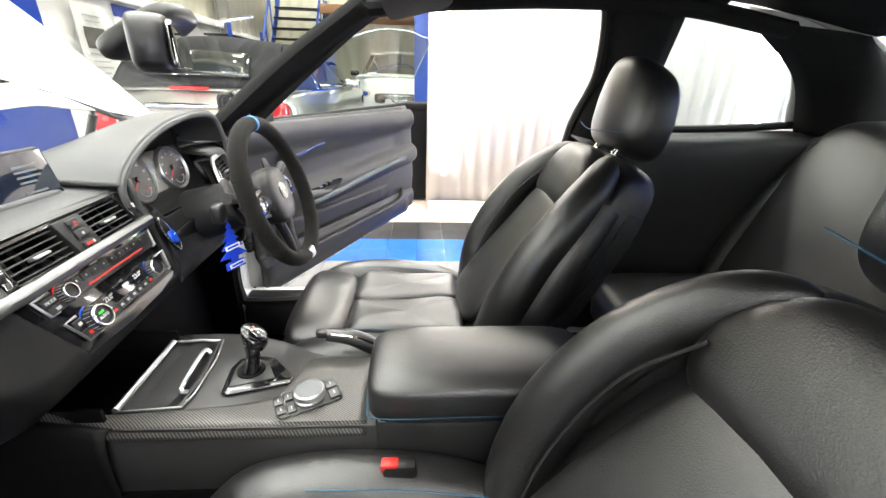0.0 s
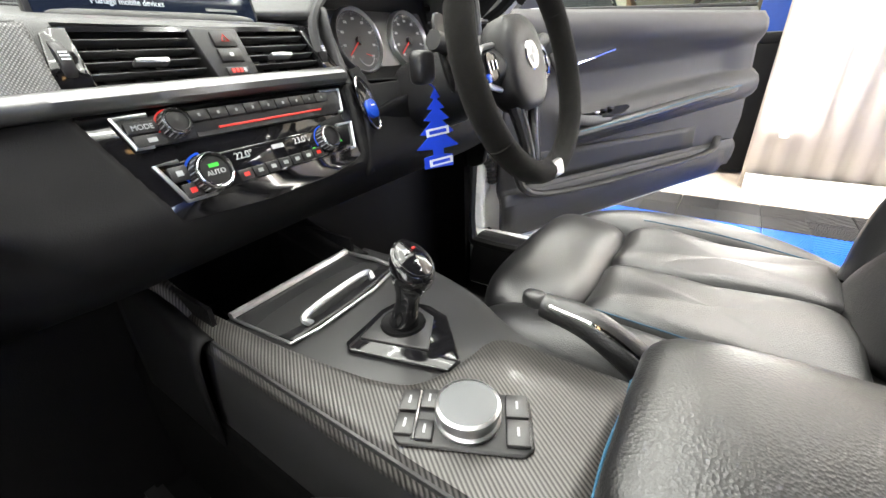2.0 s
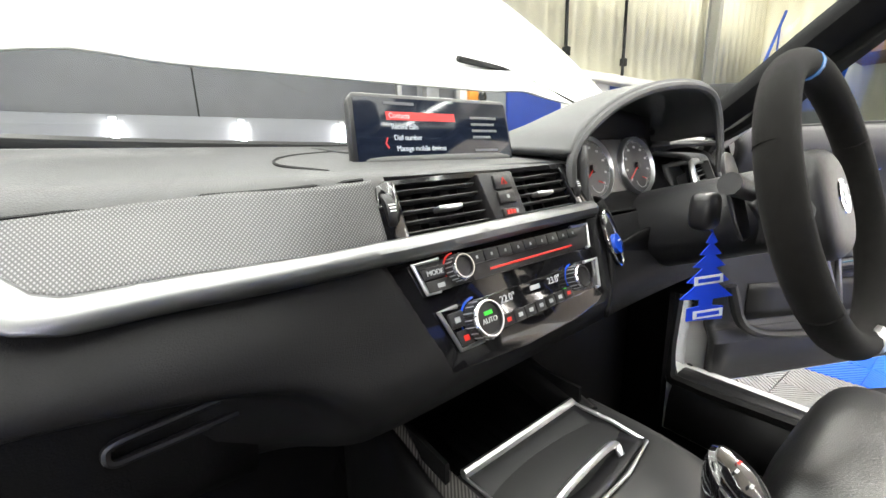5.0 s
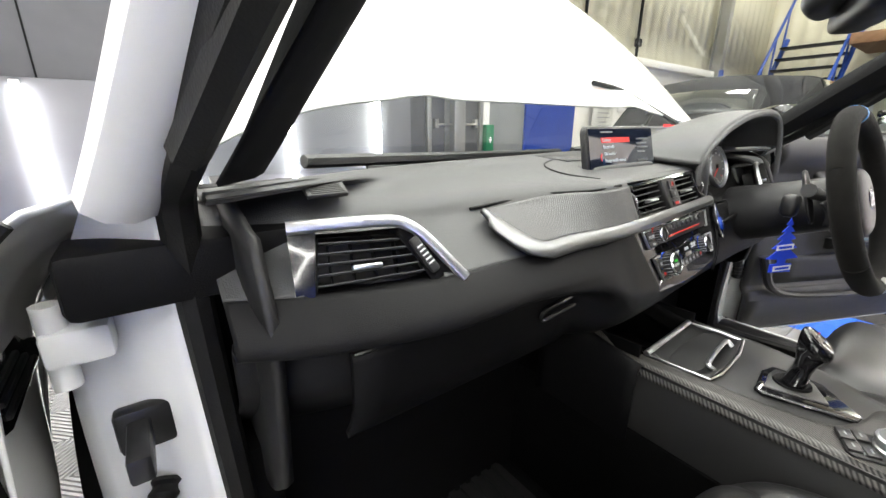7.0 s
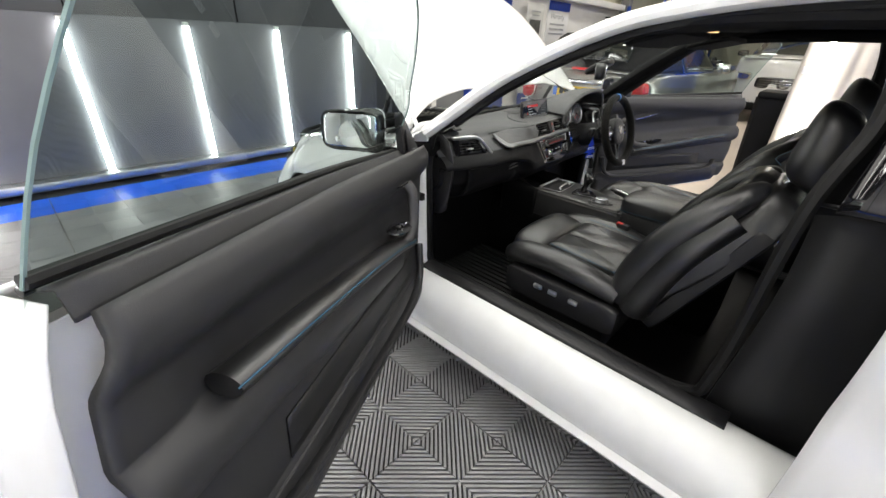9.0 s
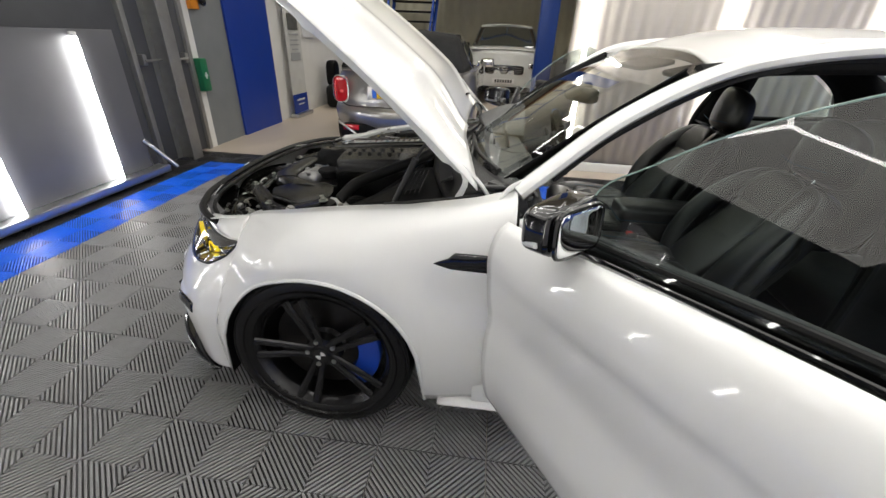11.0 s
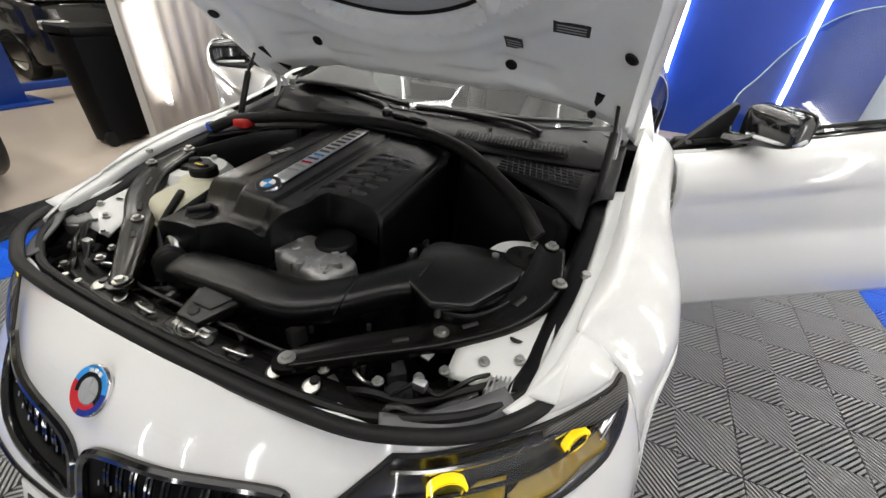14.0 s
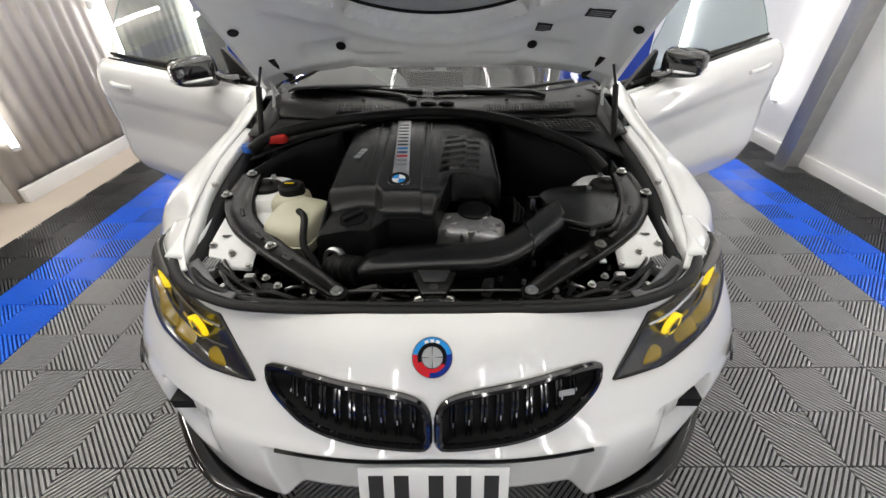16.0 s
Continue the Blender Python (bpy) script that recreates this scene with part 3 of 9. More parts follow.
def side_x(y, z):
    """Half width of the body side at y and z, without the rounding at the top."""
    x = 0.872 - 0.10 * max(0, y + 0.05) ** 2 * 2.2
    for arc, f in ((ARC, 0.042), (RARC, 0.05)):
        r = math.hypot(y - arc[0], z - arc[1])
        x += f * math.exp(-((r - arc[2]) / 0.15) ** 2) * (1 if z > 0.25 else max(0, z / 0.25))
    x -= 0.035 * clamp((0.42 - z) / 0.25) ** 2
    x -= 0.012 * math.exp(-((z - 0.62) / 0.07) ** 2) * clamp((-0.3 - y) / 0.2)
    x -= 0.05 * clamp((-3.1 - y) / 0.5) ** 2
    return x


def shoulder(y, z, ztop, xtop, h=0.14):
    t = clamp((ztop - z) / h)
    return xtop + (side_x(y, z) - xtop) * math.sqrt(1 - (1 - t) ** 2)


FT = [(-0.62, 0.955, 0.745), (-0.5, 0.915, 0.735), (-0.3, 0.875, 0.73), (0.0, 0.835, 0.725), (0.2, 0.80, 0.71), (0.33, 0.765, 0.70)]


def fender_top(y):
    ys = [p[0] for p in FT]
    return float(np.interp(y, ys, [p[1] for p in FT])), float(np.interp(y, ys, [p[2] for p in FT]))


def fender(u, v):
    y = lerp(-0.618, 0.355, u)
    zt, xt = fender_top(y)
    zl = arch_z(y, 0.185, ARC)
    z = lerp(zl, zt, v ** 0.8)
    # the front edge follows the seam of the bumper and the lamp
    ze = (0.22, 0.42, 0.51, 0.585, 0.67, 0.728, 0.775)
    ye = float(np.interp(z, ze, (0.36, 0.350, 0.328, 0.305, 0.278, 0.265, 0.265))) - 0.001
    xe = float(np.interp(z, ze, (0.87, 0.893, 0.885, 0.868, 0.83, 0.785, 0.70)))
    t = smooth01((u - 0.72) / 0.28)
    return lerp(shoulder(y, z, zt, xt), xe, t), lerp(y, min(y, ye), t), z


def nose_cols():
    return [
        [(0, 0.64, 0.752), (0, 0.712, 0.70), (0, 0.76, 0.62), (0, 0.795, 0.53), (0, 0.82, 0.46), (0, 0.80, 0.24)],
        [(0.2, 0.632, 0.75), (0.2, 0.702, 0.695), (0.2, 0.752, 0.61), (0.2, 0.79, 0.53), (0.2, 0.818, 0.46), (0.2, 0.80, 0.24)],
        [(0.40, 0.588, 0.742), (0.40, 0.632, 0.68), (0.40, 0.682, 0.60), (0.41, 0.742, 0.52), (0.42, 0.775, 0.45), (0.42, 0.765, 0.24)],
        [(0.53, 0.548, 0.718), (0.55, 0.570, 0.67), (0.57, 0.612, 0.59), (0.59, 0.663, 0.51), (0.60, 0.693, 0.44), (0.60, 0.68, 0.23)],
        [(0.67, 0.425, 0.718), (0.70, 0.450, 0.665), (0.735, 0.498, 0.585), (0.76, 0.542, 0.50), (0.77, 0.562, 0.43), (0.765, 0.545, 0.22)],
        [(0.765, 0.318, 0.725), (0.795, 0.342, 0.675), (0.835, 0.385, 0.59), (0.857, 0.424, 0.51), (0.865, 0.444, 0.43), (0.85, 0.435, 0.22)],
        [(0.785, 0.265, 0.728), (0.83, 0.278, 0.67), (0.868, 0.305, 0.585), (0.885, 0.328, 0.51), (0.893, 0.350, 0.42), (0.87, 0.36, 0.22)],
    ]


NC = nose_cols()
NROWS = [cr(c, 40) for c in NC]


def nose(a, v, out=0.0):
    """The front skin: a from the middle (0) to the wing (1), v from the bonnet edge (0) down to the lip (1)."""
    def at(aa, vv):
        j = clamp(vv) * 40
        j0 = min(int(j), 39)
        col = [r[j0].lerp(r[j0 + 1], j - j0) for r in NROWS]
        u = clamp(aa) * (len(col) - 1)
        k = min(int(u), len(col) - 2)
        t = u - k
        p1, p2 = col[k], col[k + 1]
        p0 = col[k - 1] if k else Vector((-p2.x, p2.y, p2.z))
        p3 = col[k + 2] if k + 2 < len(col) else p2 * 2 - p1
        return 0.5 * (2 * p1 + (p2 - p0) * t + (2 * p0 - 5 * p1 + 4 * p2 - p3) * t * t + (3 * p1 - p0 - 3 * p2 + p3) * t ** 3)
    p = at(a, v)
    if out:
        da = at(min(a + 0.01, 1), v) - at(max(a - 0.01, 0), v)
        dv = at(a, min(v + 0.01, 1)) - at(a, max(v - 0.01, 0))
        n = dv.cross(da)
        n.normalize()
        if n.y < 0:
            n = -n
        p = p + n * out
    return p


def bumper(u, v):
    s = 1 if u >= 0.5 else -1
    a = abs(2 * u - 1)
    p = nose(a, v)
    # the sunken middle intake behind the plate, and the side ducts
    sink = smooth01((v - 0.735) / 0.03) * smooth01((0.31 - a) / 0.035) * 0.045
    duct = smooth01((v - 0.62) / 0.06) * smooth01((0.9 - v) / 0.06) * smooth01((a - 0.42) / 0.06) * smooth01((0.62 - a) / 0.05) * 0.04
    p = p - Vector((0, sink + duct, 0))
    return s * p.x, p.y, p.z


part("intake_lip", tube([(s * p.x, p.y + 0.001, p.z) for s, p in [(-1, nose(0.28 - k * 0.02, 0.738)) for k in range(14)] + [(1, nose(k * 0.02, 0.738)) for k in range(15)]], 0.005, 6), GLOSS, car, "black lip above the plate")
part("lower_grille", grid(lambda u, v: (lerp(-0.33, 0.33, u), 0.70, lerp(0.2, 0.32, v)), 2, 2), DARK, car, thick=0.01)
for s in (1, -1):
    part("front_wing", mir(grid(fender, 60, 36), s), PAINT, car, thick=0.004, offset=-1.0)
    part("splitter", mir(loft([[(0.42, 0.795, 0.215), (0.62, 0.725, 0.215), (0.78, 0.57, 0.215), (0.875, 0.42, 0.22)], [(0.42, 0.72, 0.205), (0.6, 0.66, 0.205), (0.74, 0.52, 0.205), (0.86, 0.4, 0.21)]], 4, 24), s), GLOSS, car, thick=0.012)
    part("corner_vent", mir(loft([[(0.80, 0.535, 0.50), (0.855, 0.45, 0.49)], [(0.81, 0.535, 0.47), (0.862, 0.455, 0.455)]], 4, 6), s), GLOSS, car, thick=0.006, offset=1.0)
    # inner wheel arch
    part("wheel_arch_liner", mir(grid(lambda u, v: (lerp(0.55, 0.885, u), ARC[0] + math.cos(math.pi * v) * (ARC[2] - 0.006), ARC[1] + math.sin(math.pi * v) * (ARC[2] - 0.006) - (0.1 if v in (0, 1) else 0)), 3, 32), s), DARK, car)
    part("wing_edge_roll", mir(tube([fender(k / 40, 0) for k in range(10, 40)], 0.007, 6), s), PAINT, car)
    part("wing_gap", mir(tube([Vector(fender(0, k / 24)) + Vector((-0.006, -0.004, 0)) for k in range(1, 24)], 0.005, 6), s), RUBBER, car)
    # side sill
    part("sill", mir(loft([[(0.86, y, 0.19), (0.868, y, 0.25), (0.85, y, 0.32), (0.80, y, 0.365), (0.74, y, 0.372), (0.70, y, 0.36)] for y in (-0.54, -0.95, -1.4, -2.0)], 12, 16), s), JAMB, car, thick=0.004)
    part("side_skirt", mir(loft([[(0.855, y, 0.205), (0.885, y, 0.18), (0.85, y, 0.155), (0.78, y, 0.16)] for y in (-0.42, -0.8, -1.6, -2.3)], 12, 10), s), PAINT, car, thick=0.004)
    # side air breather in the wing
    m = plane_m((side_x(-0.49, 0.755) * 1.0 + 0.004, -0.485, 0.757), (0, -1, 0.05), (0.12, 0, 1))
    br = part("side_breather", mir(prism([(-0.095, -0.018), (0.07, -0.03), (0.098, -0.022), (0.085, 0.03), (-0.03, 0.034), (-0.05, 0.016), (-0.098, 0.0)], 0.012, m, 0.003), s), GLOSS, car, "gloss black side vent")
    for k in range(3):
        part("vent_fin", mir(prism([(-0.05 + k * 0.02, -0.012 + k * 0.012), (0.075, -0.018 + k * 0.013), (0.075, -0.012 + k * 0.013), (-0.05 + k * 0.02, -0.006 + k * 0.012)], 0.016, m, 0.0015), s), SATIN, br)

# kidney grilles laid on the front skin
def patch(A0, A1, V0, V1, shape, out, nu=28, nv=14):
    """A patch of the front skin: shape(u, v) gives a and v."""
    return grid(lambda u, v: nose(*shape(u, v), out), nu, nv)


KID = cr([(0.302, 0.36, 0), (0.292, 0.322, 0), (0.22, 0.312, 0), (0.15, 0.325, 0), (0.08, 0.355, 0), (0.032, 0.395, 0), (0.012, 0.45, 0), (0.009, 0.54, 0), (0.012, 0.615, 0), (0.03, 0.635, 0), (0.11, 0.607, 0), (0.17, 0.577, 0), (0.22, 0.535, 0), (0.26, 0.475, 0), (0.29, 0.42, 0)], 72, True)


def kid_fill(u, v):
    p = Vector((0.15, 0.46, 0)).lerp(KID[round(u * 72) % 72], v)
    return nose(p.x, p.y, 0.001 - 0.03 * (1 - v ** 6))


def kid_span(a):
    """Upper and lower edge of the grille at a."""
    near = [p.y for p in KID if abs(p.x - a) < 0.012]
    return min(near), max(near)


for s in (1, -1):
    kd = part("kidney_grille", mir(grid(kid_fill, 72, 8, loop=True), s), DARK, car, "gloss black kidney grille")
    part("frame", mir(tube([nose(p.x, p.y, 0.003) for p in KID], 0.0095, 8, closed=True), s), GLOSS, kd)
    for k in range(9):
        a = 0.035 + k * 0.028
        t, b = kid_span(a)
        for e in (-0.004, 0.004):
            part("slat", mir(tube([nose(a + e, lerp(t + 0.02, b - 0.02, j / 6), -0.022 + 0.006 * math.sin(math.pi * j / 6)) for j in range(7)], 0.0036, 6), s), GLOSS, kd)
        # bright sliver modelled as a highlight on the black slats
        part("slat_glint", mir(tube([nose(a, lerp(t, b, 0.50 + 0.08 * j), -0.004) for j in range(2)], 0.0011, 5), s), ALU, kd)

# roundel on the nose: ring, quarters, no letters
em = plane_m(nose(0, 0.2, 0.004), (-1, 0, 0), (nose(0, 0.1) - nose(0, 0.3)))
rd = part("nose_roundel", lathe([(0.0, 0.003), (0.041, 0.003), (0.0425, 0.0), (0.0425, -0.004)], 40, em), CHROME, car, "round blue, red and white badge")


def sector(r0, r1, a0, a1, m, h, n=14):
    pts = [(r1 * math.cos(lerp(a0, a1, k / n)), r1 * math.sin(lerp(a0, a1, k / n))) for k in range(n + 1)]
    pts += [(r0 * math.cos(lerp(a1, a0, k / n)), r0 * math.sin(lerp(a1, a0, k / n))) for k in range(n + 1)] if r0 > 0 else [(0, 0)]
    return prism(pts, h, m)


LB, DB, RD = mat("light_blue_enamel", (0.03, 0.30, 0.75), 0.2, coat=1), mat("dark_blue_enamel", (0.01, 0.03, 0.25), 0.2, coat=1), mat("red_enamel", (0.6, 0.02, 0.03), 0.2, coat=1)
for a0, a1, mt in ((10, 170, LB), (-100, 10, DB), (170, 262, RD)):
    part("badge_ring", sector(0.03, 0.040, radians(a0), radians(a1), em @ Matrix.Translation((0, 0, 0.003)), 0.0015), mt, rd)
part("badge_ring", sector(0.0225, 0.03, radians(200), radians(330), em @ Matrix.Translation((0, 0, 0.003)), 0.0015), RD, rd)
part("badge_ring", sector(0.0225, 0.03, radians(-30), radians(200), em @ Matrix.Translation((0, 0, 0.003)), 0.0015), GLOSS, rd)
for k in range(4):
    part("badge_quarter", sector(0, 0.021, radians(90 * k + 3), radians(90 * k + 87), em @ Matrix.Translation((0, 0, 0.003)), 0.0016), GREYP, rd)
for k in (70, 90, 110):
    part("badge_mark", box((0, 0, 0), (0.008, 0.006, 0.001), 0, 2, em @ Matrix.Rotation(radians(k - 90), 4, "Z") @ Matrix.Translation((0, 0.033, 0.005))), WHITEP, rd)

# number plate: white, its letters as bars
pm = plane_m((0, 0.838, 0.425), (-1, 0, 0), (0, -0.32, 1))
npl = part("number_plate", prism([(-0.163, -0.055), (0.163, -0.055), (0.163, 0.055), (-0.163, 0.055)], 0.004, pm, 0.0015), mat("plate_white", (0.78, 0.78, 0.77), 0.3, coat=0.4), car, "white front number plate")
for x in (-0.125, -0.07, 0.005, 0.065, 0.125):
    part("plate_bar", box((0, 0, 0), (0.032, 0.07, 0.0015), 0, 2, pm @ Matrix.Translation((x, 0, 0.005))), BLACKP, npl)
part("grille_badge", box((0, 0, 0), (0.035, 0.013, 0.002), 0, 2, plane_m(Vector((-1, 1, 1)) * nose(0.235, 0.40, 0.006), (-1, -0.2, 0), (0, -0.4, 1))), GREYP, car)

# headlamps
def lamp_shape(u, v):
    """u from the inner tip to the outer tail, v from the upper to the lower edge."""
    up = [(0.445, 0.115), (0.54, 0.10), (0.67, 0.085), (0.80, 0.06), (0.92, 0.045), (0.995, 0.045)]
    lo = [(0.335, 0.42), (0.46, 0.425), (0.63, 0.385), (0.80, 0.31), (0.92, 0.20), (1.0, 0.06)]
    k = u * 5
    i = min(int(k), 4)
    t = k - i
    a = (lerp(up[i][0], up[i + 1][0], t), lerp(up[i][1], up[i + 1][1], t))
    b = (lerp(lo[i][0], lo[i + 1][0], t), lerp(lo[i][1], lo[i + 1][1], t))
    return lerp(a[0], b[0], v), lerp(a[1], b[1], v)


def inside(p, poly):
    hit = False
    for i in range(len(poly)):
        (x0, y0), (x1, y1) = poly[i - 1], poly[i]
        if (y0 > p[1]) != (y1 > p[1]) and p[0] < (x1 - x0) * (p[1] - y0) / (y1 - y0) + x0:
            hit = not hit
    return hit


# bumper skin, open behind lamps and grilles
HOLES = [[(p.x, p.y) for p in KID], [lamp_shape(k / 20, 0) for k in range(21)] + [lamp_shape(k / 20, 1) for k in range(20, -1, -1)]]
NU, NV = 320, 120
BV, BF = grid(bumper, NU, NV)
BF = [f for n, f in enumerate(BF) if not any(inside((abs(2 * ((n // NV) + 0.5) / NU - 1), (n % NV + 0.5) / NV), h) for h in HOLES)]
part("front_bumper", (BV, BF), PAINT, car, thick=0.004)

RINGY = mat("lit_yellow_ring", (0.85, 0.65, 0.01), 0.3, emit=(1.0, 0.74, 0.01), power=0.9)
PROJ = mat("projector_glass", (0.25, 0.22, 0.03), 0.05, coat=1)
HOUSE = mat("lamp_housing", (0.012, 0.012, 0.013), 0.25, coat=0.5, var=0.2, scale=40)
CORNER = mat("grey_corner_plastic", (0.10, 0.10, 0.105), 0.4, var=0.1, scale=30)


def bulge(u, v):
    return math.sin(math.pi * clamp(v * 0.96 + 0.02)) ** 0.5 * math.sin(math.pi * clamp(u * 0.94 + 0.05)) ** 0.4


for s in (1, -1):
    hl = part("headlamp", mir(grid(lambda u, v: nose(*lamp_shape(u, v), 0.004 - 0.035 * (math.sin(math.pi * v) * math.sin(math.pi * u)) ** 0.6), 40, 16), s), HOUSE, car, "dark headlamp with two yellow light rings")
    part("lens", mir(grid(lambda u, v: nose(*lamp_shape(u, v), 0.004 + 0.012 * bulge(u, v)), 40, 16), s), LENSGL, hl).visible_shadow = False
    part("lens_edge", mir(tube([nose(*lamp_shape(k / 30, 1), 0.002) for k in range(31)] + [nose(*lamp_shape(1 - k / 30, 0), 0.002) for k in range(31)], 0.0040, 6, closed=True), s), BLACKP, hl)
    part("brow", mir(grid(lambda u, v: nose(*lamp_shape(lerp(0.40, 1, u), v * lerp(0.12, 0.46, smooth01(u * 2.5))), 0.006 + 0.012 * bulge(lerp(0.40, 1, u), v * 0.4)), 30, 5), s), CARBON, hl, "dark carbon-look eyebrow trim", thick=0.003)
    part("brow_line", mir(tube([nose(*lamp_shape(lerp(0.06, 0.98, k / 30), 0.31), -0.004) for k in range(31)], 0.005, 6), s), CHROME, hl)
    for ua, ub, va in ((0.05, 0.36, 0.62), (0.37, 0.62, 0.68)):
        part("lower_reflector", mir(grid(lambda u, v: nose(*lamp_shape(lerp(ua, ub, u), lerp(va, 0.93, v)), -0.026 + 0.020 * v - 0.004 * math.cos(3 * math.pi * u)), 30, 6), s), AMBERF, hl, "yellow film reflector", thick=0.002)
    part("lower_step", mir(tube([nose(*lamp_shape(lerp(0.08, 0.85, k / 20), 0.66), -0.012) for k in range(21)], 0.004, 6), s), HOUSE, hl)
    for uu, r in ((0.24, 0.032), (0.52, 0.027)):
        c0 = nose(*lamp_shape(uu, 0.54), -0.012)
        mm = plane_m(c0, (nose(*lamp_shape(uu + 0.05, 0.5)) - nose(*lamp_shape(uu - 0.05, 0.5))), (0, 0, 1))
        part("lamp_ring", mir(lathe([(r * 0.78, -0.012), (r * 0.84, 0.0), (r * 0.98, 0.003), (r * 1.04, -0.01)], 28, mm), s), RINGY, hl, "yellow light ring")
        part("projector", mir(lathe([(0.0, 0.002), (r * 0.4, 0.0), (r * 0.7, -0.006), (r * 0.86, -0.012)], 24, mm), s), PROJ, hl)
    part("tail_reflector", mir(grid(lambda u, v: nose(*lamp_shape(lerp(0.60, 0.96, u), lerp(0.50, 0.86, v)), -0.010 + 0.004 * math.sin(9 * v)), 20, 10), s), CHROME, hl, thick=0.002)
    part("gap_trim", mir(loft([[(0.47, 0.580, 0.732), (0.53, 0.552, 0.724), (0.60, 0.488, 0.722), (0.65, 0.44, 0.726)], [(0.455, 0.555, 0.740), (0.505, 0.53, 0.732), (0.57, 0.465, 0.732), (0.615, 0.42, 0.742)]], 3, 20), s), CORNER, car, "grey plastic corner piece", thick=0.006)
    # the point of the wing between lamp and bonnet
    part("wing_point", mir(loft([[(0.70, 0.265, 0.776), (0.682, 0.345, 0.760), (0.657, 0.405, 0.746), (0.625, 0.46, 0.734)], [(0.745, 0.265, 0.764), (0.728, 0.345, 0.748), (0.693, 0.405, 0.734), (0.64, 0.463, 0.728)], [nose(1, 0.03), nose(0.87, 0.03), nose(0.75, 0.04), nose(0.63, 0.05)]], 8, 20), s), PAINT, car, thick=0.004)

# bonnet, drawn shut and then swung open about its rear hinge
HY, HZ = -0.515, 0.945
OPEN = Matrix.Translation((0, HY, HZ)) @ Matrix.Rotation(radians(49.5), 4, "X") @ Matrix.Translation((0, -HY, -HZ))


def bonnet_edge(t):
    y = lerp(HY, 0.625, t)
    return y, lerp(0.722, 0.60, smooth01((t - 0.45) / 0.55) ** 1.3)


def bonnet(u, v, drop=0.0, inset=0.0):
    t = v
    y, w = bonnet_edge(t)
    k = 2 * u - 1
    w = w - inset
    x = w * k
    front = (0.14 * abs(k) ** 2.6) * smooth01((t - 0.6) / 0.4)
    back = 0.132 * (1 - k ** 4) * (1 - t) ** 3
    ye = y - front + back
    z = lerp(0.955, 0.758, t) + 0.052 * (1 - k * k) * (1 - 0.5 * t) * lerp(-0.25, 1, smooth01(t / 0.3)) + 0.03 * math.sin(math.pi * t) - 0.03 * t ** 3
    z += 0.010 * (math.exp(-((abs(x) - 0.33) / 0.05) ** 2)) * (1 - t * 0.5)
    z -= 0.028 * abs(k) ** 10
    return x, ye, z - drop


hood = part("bonnet", xf(grid(lambda u, v: bonnet(u, v), 48, 40), OPEN), PAINT, car, "white bonnet standing open", thick=0.004)


def pad_edge(k):
    """Where the felt begins above the rear edge: lowest in the middle."""
    return 0.25 + 0.55 * k * k


def under(u, v):
    x, y, z = bonnet(lerp(0.012, 0.988, u), lerp(0.008, 0.99, v), 0.006)
    k = abs(2 * u - 1)
    # a pressed frame: deep rim and ribs, shallow pockets
    rim = max(smooth01((k - 0.74) / 0.03), smooth01((pad_edge(k) - v) / 0.018), smooth01((v - 0.9) / 0.03))
    rib = math.exp(-((k - (0.20 + 0.36 * (1 - v))) / 0.035) ** 4) 
    pocket = 0.006 * math.exp(-((k - 0.86) / 0.05) ** 4) * math.exp(-((v - 0.45) / 0.26) ** 6)
    depth = 0.006 + 0.036 * max(rim, rib) - pocket - 0.012 * math.exp(-((k - 0.55) / 0.13) ** 6) * math.exp(-((v - 0.16) / 0.045) ** 6) - 0.010 * math.exp(-((k - 0.30) / 0.14) ** 6) * math.exp(-((v - 0.105) / 0.03) ** 6) + 0.006 * math.exp(-((v - 0.75 * pad_edge(k)) / 0.02) ** 2)
    edge = min(1, (1 - k) / 0.03, v / 0.09, (1 - v) / 0.02)
    return x, y, z - depth * clamp(edge)


part("inner_panel", xf(flip(grid(under, 120, 90)), OPEN), JAMB, hood, "pale pressed inner panel")
FELT = mat("grey_felt", (0.37, 0.385, 0.39), 0.9, var=0.1, scale=40, bump=0.4, bscale=400)


def pad(k0, k1, u, v):
    """A soft pad of the bonnet lining between two lines k0(v) and k1(v)."""
    k = lerp(k0(lerp(0.3, 0.87, v)), k1(lerp(0.3, 0.87, v)), u)
    vv = lerp(pad_edge(k) + 0.045, 0.87, v)
    return bonnet(0.5 + k / 2, vv, 0.014 + 0.020 * (math.sin(math.pi * u) * math.sin(math.pi * v)) ** 0.35)


def rib_line(v):
    return 0.20 + 0.36 * (1 - v)


part("insulation_pad", xf(flip(grid(lambda u, v: pad(lambda w: -rib_line(w) + 0.065, lambda w: rib_line(w) - 0.065, u, v), 36, 28)), OPEN), FELT, hood, "grey felt pad")
for s in (1, -1):
    part("insulation_pad", mir(xf(flip(grid(lambda u, v: pad(lambda w: rib_line(w) + 0.075, lambda w: 0.725, u, v), 24, 28)), OPEN), s), FELT, hood, "grey felt pad")

PADK = [(lambda w: -rib_line(w) + 0.065, lambda w: rib_line(w) - 0.065)] + [(lambda w, e=e: e * (rib_line(w) + 0.075), lambda w, e=e: e * 0.725) for e in (1, -1)]
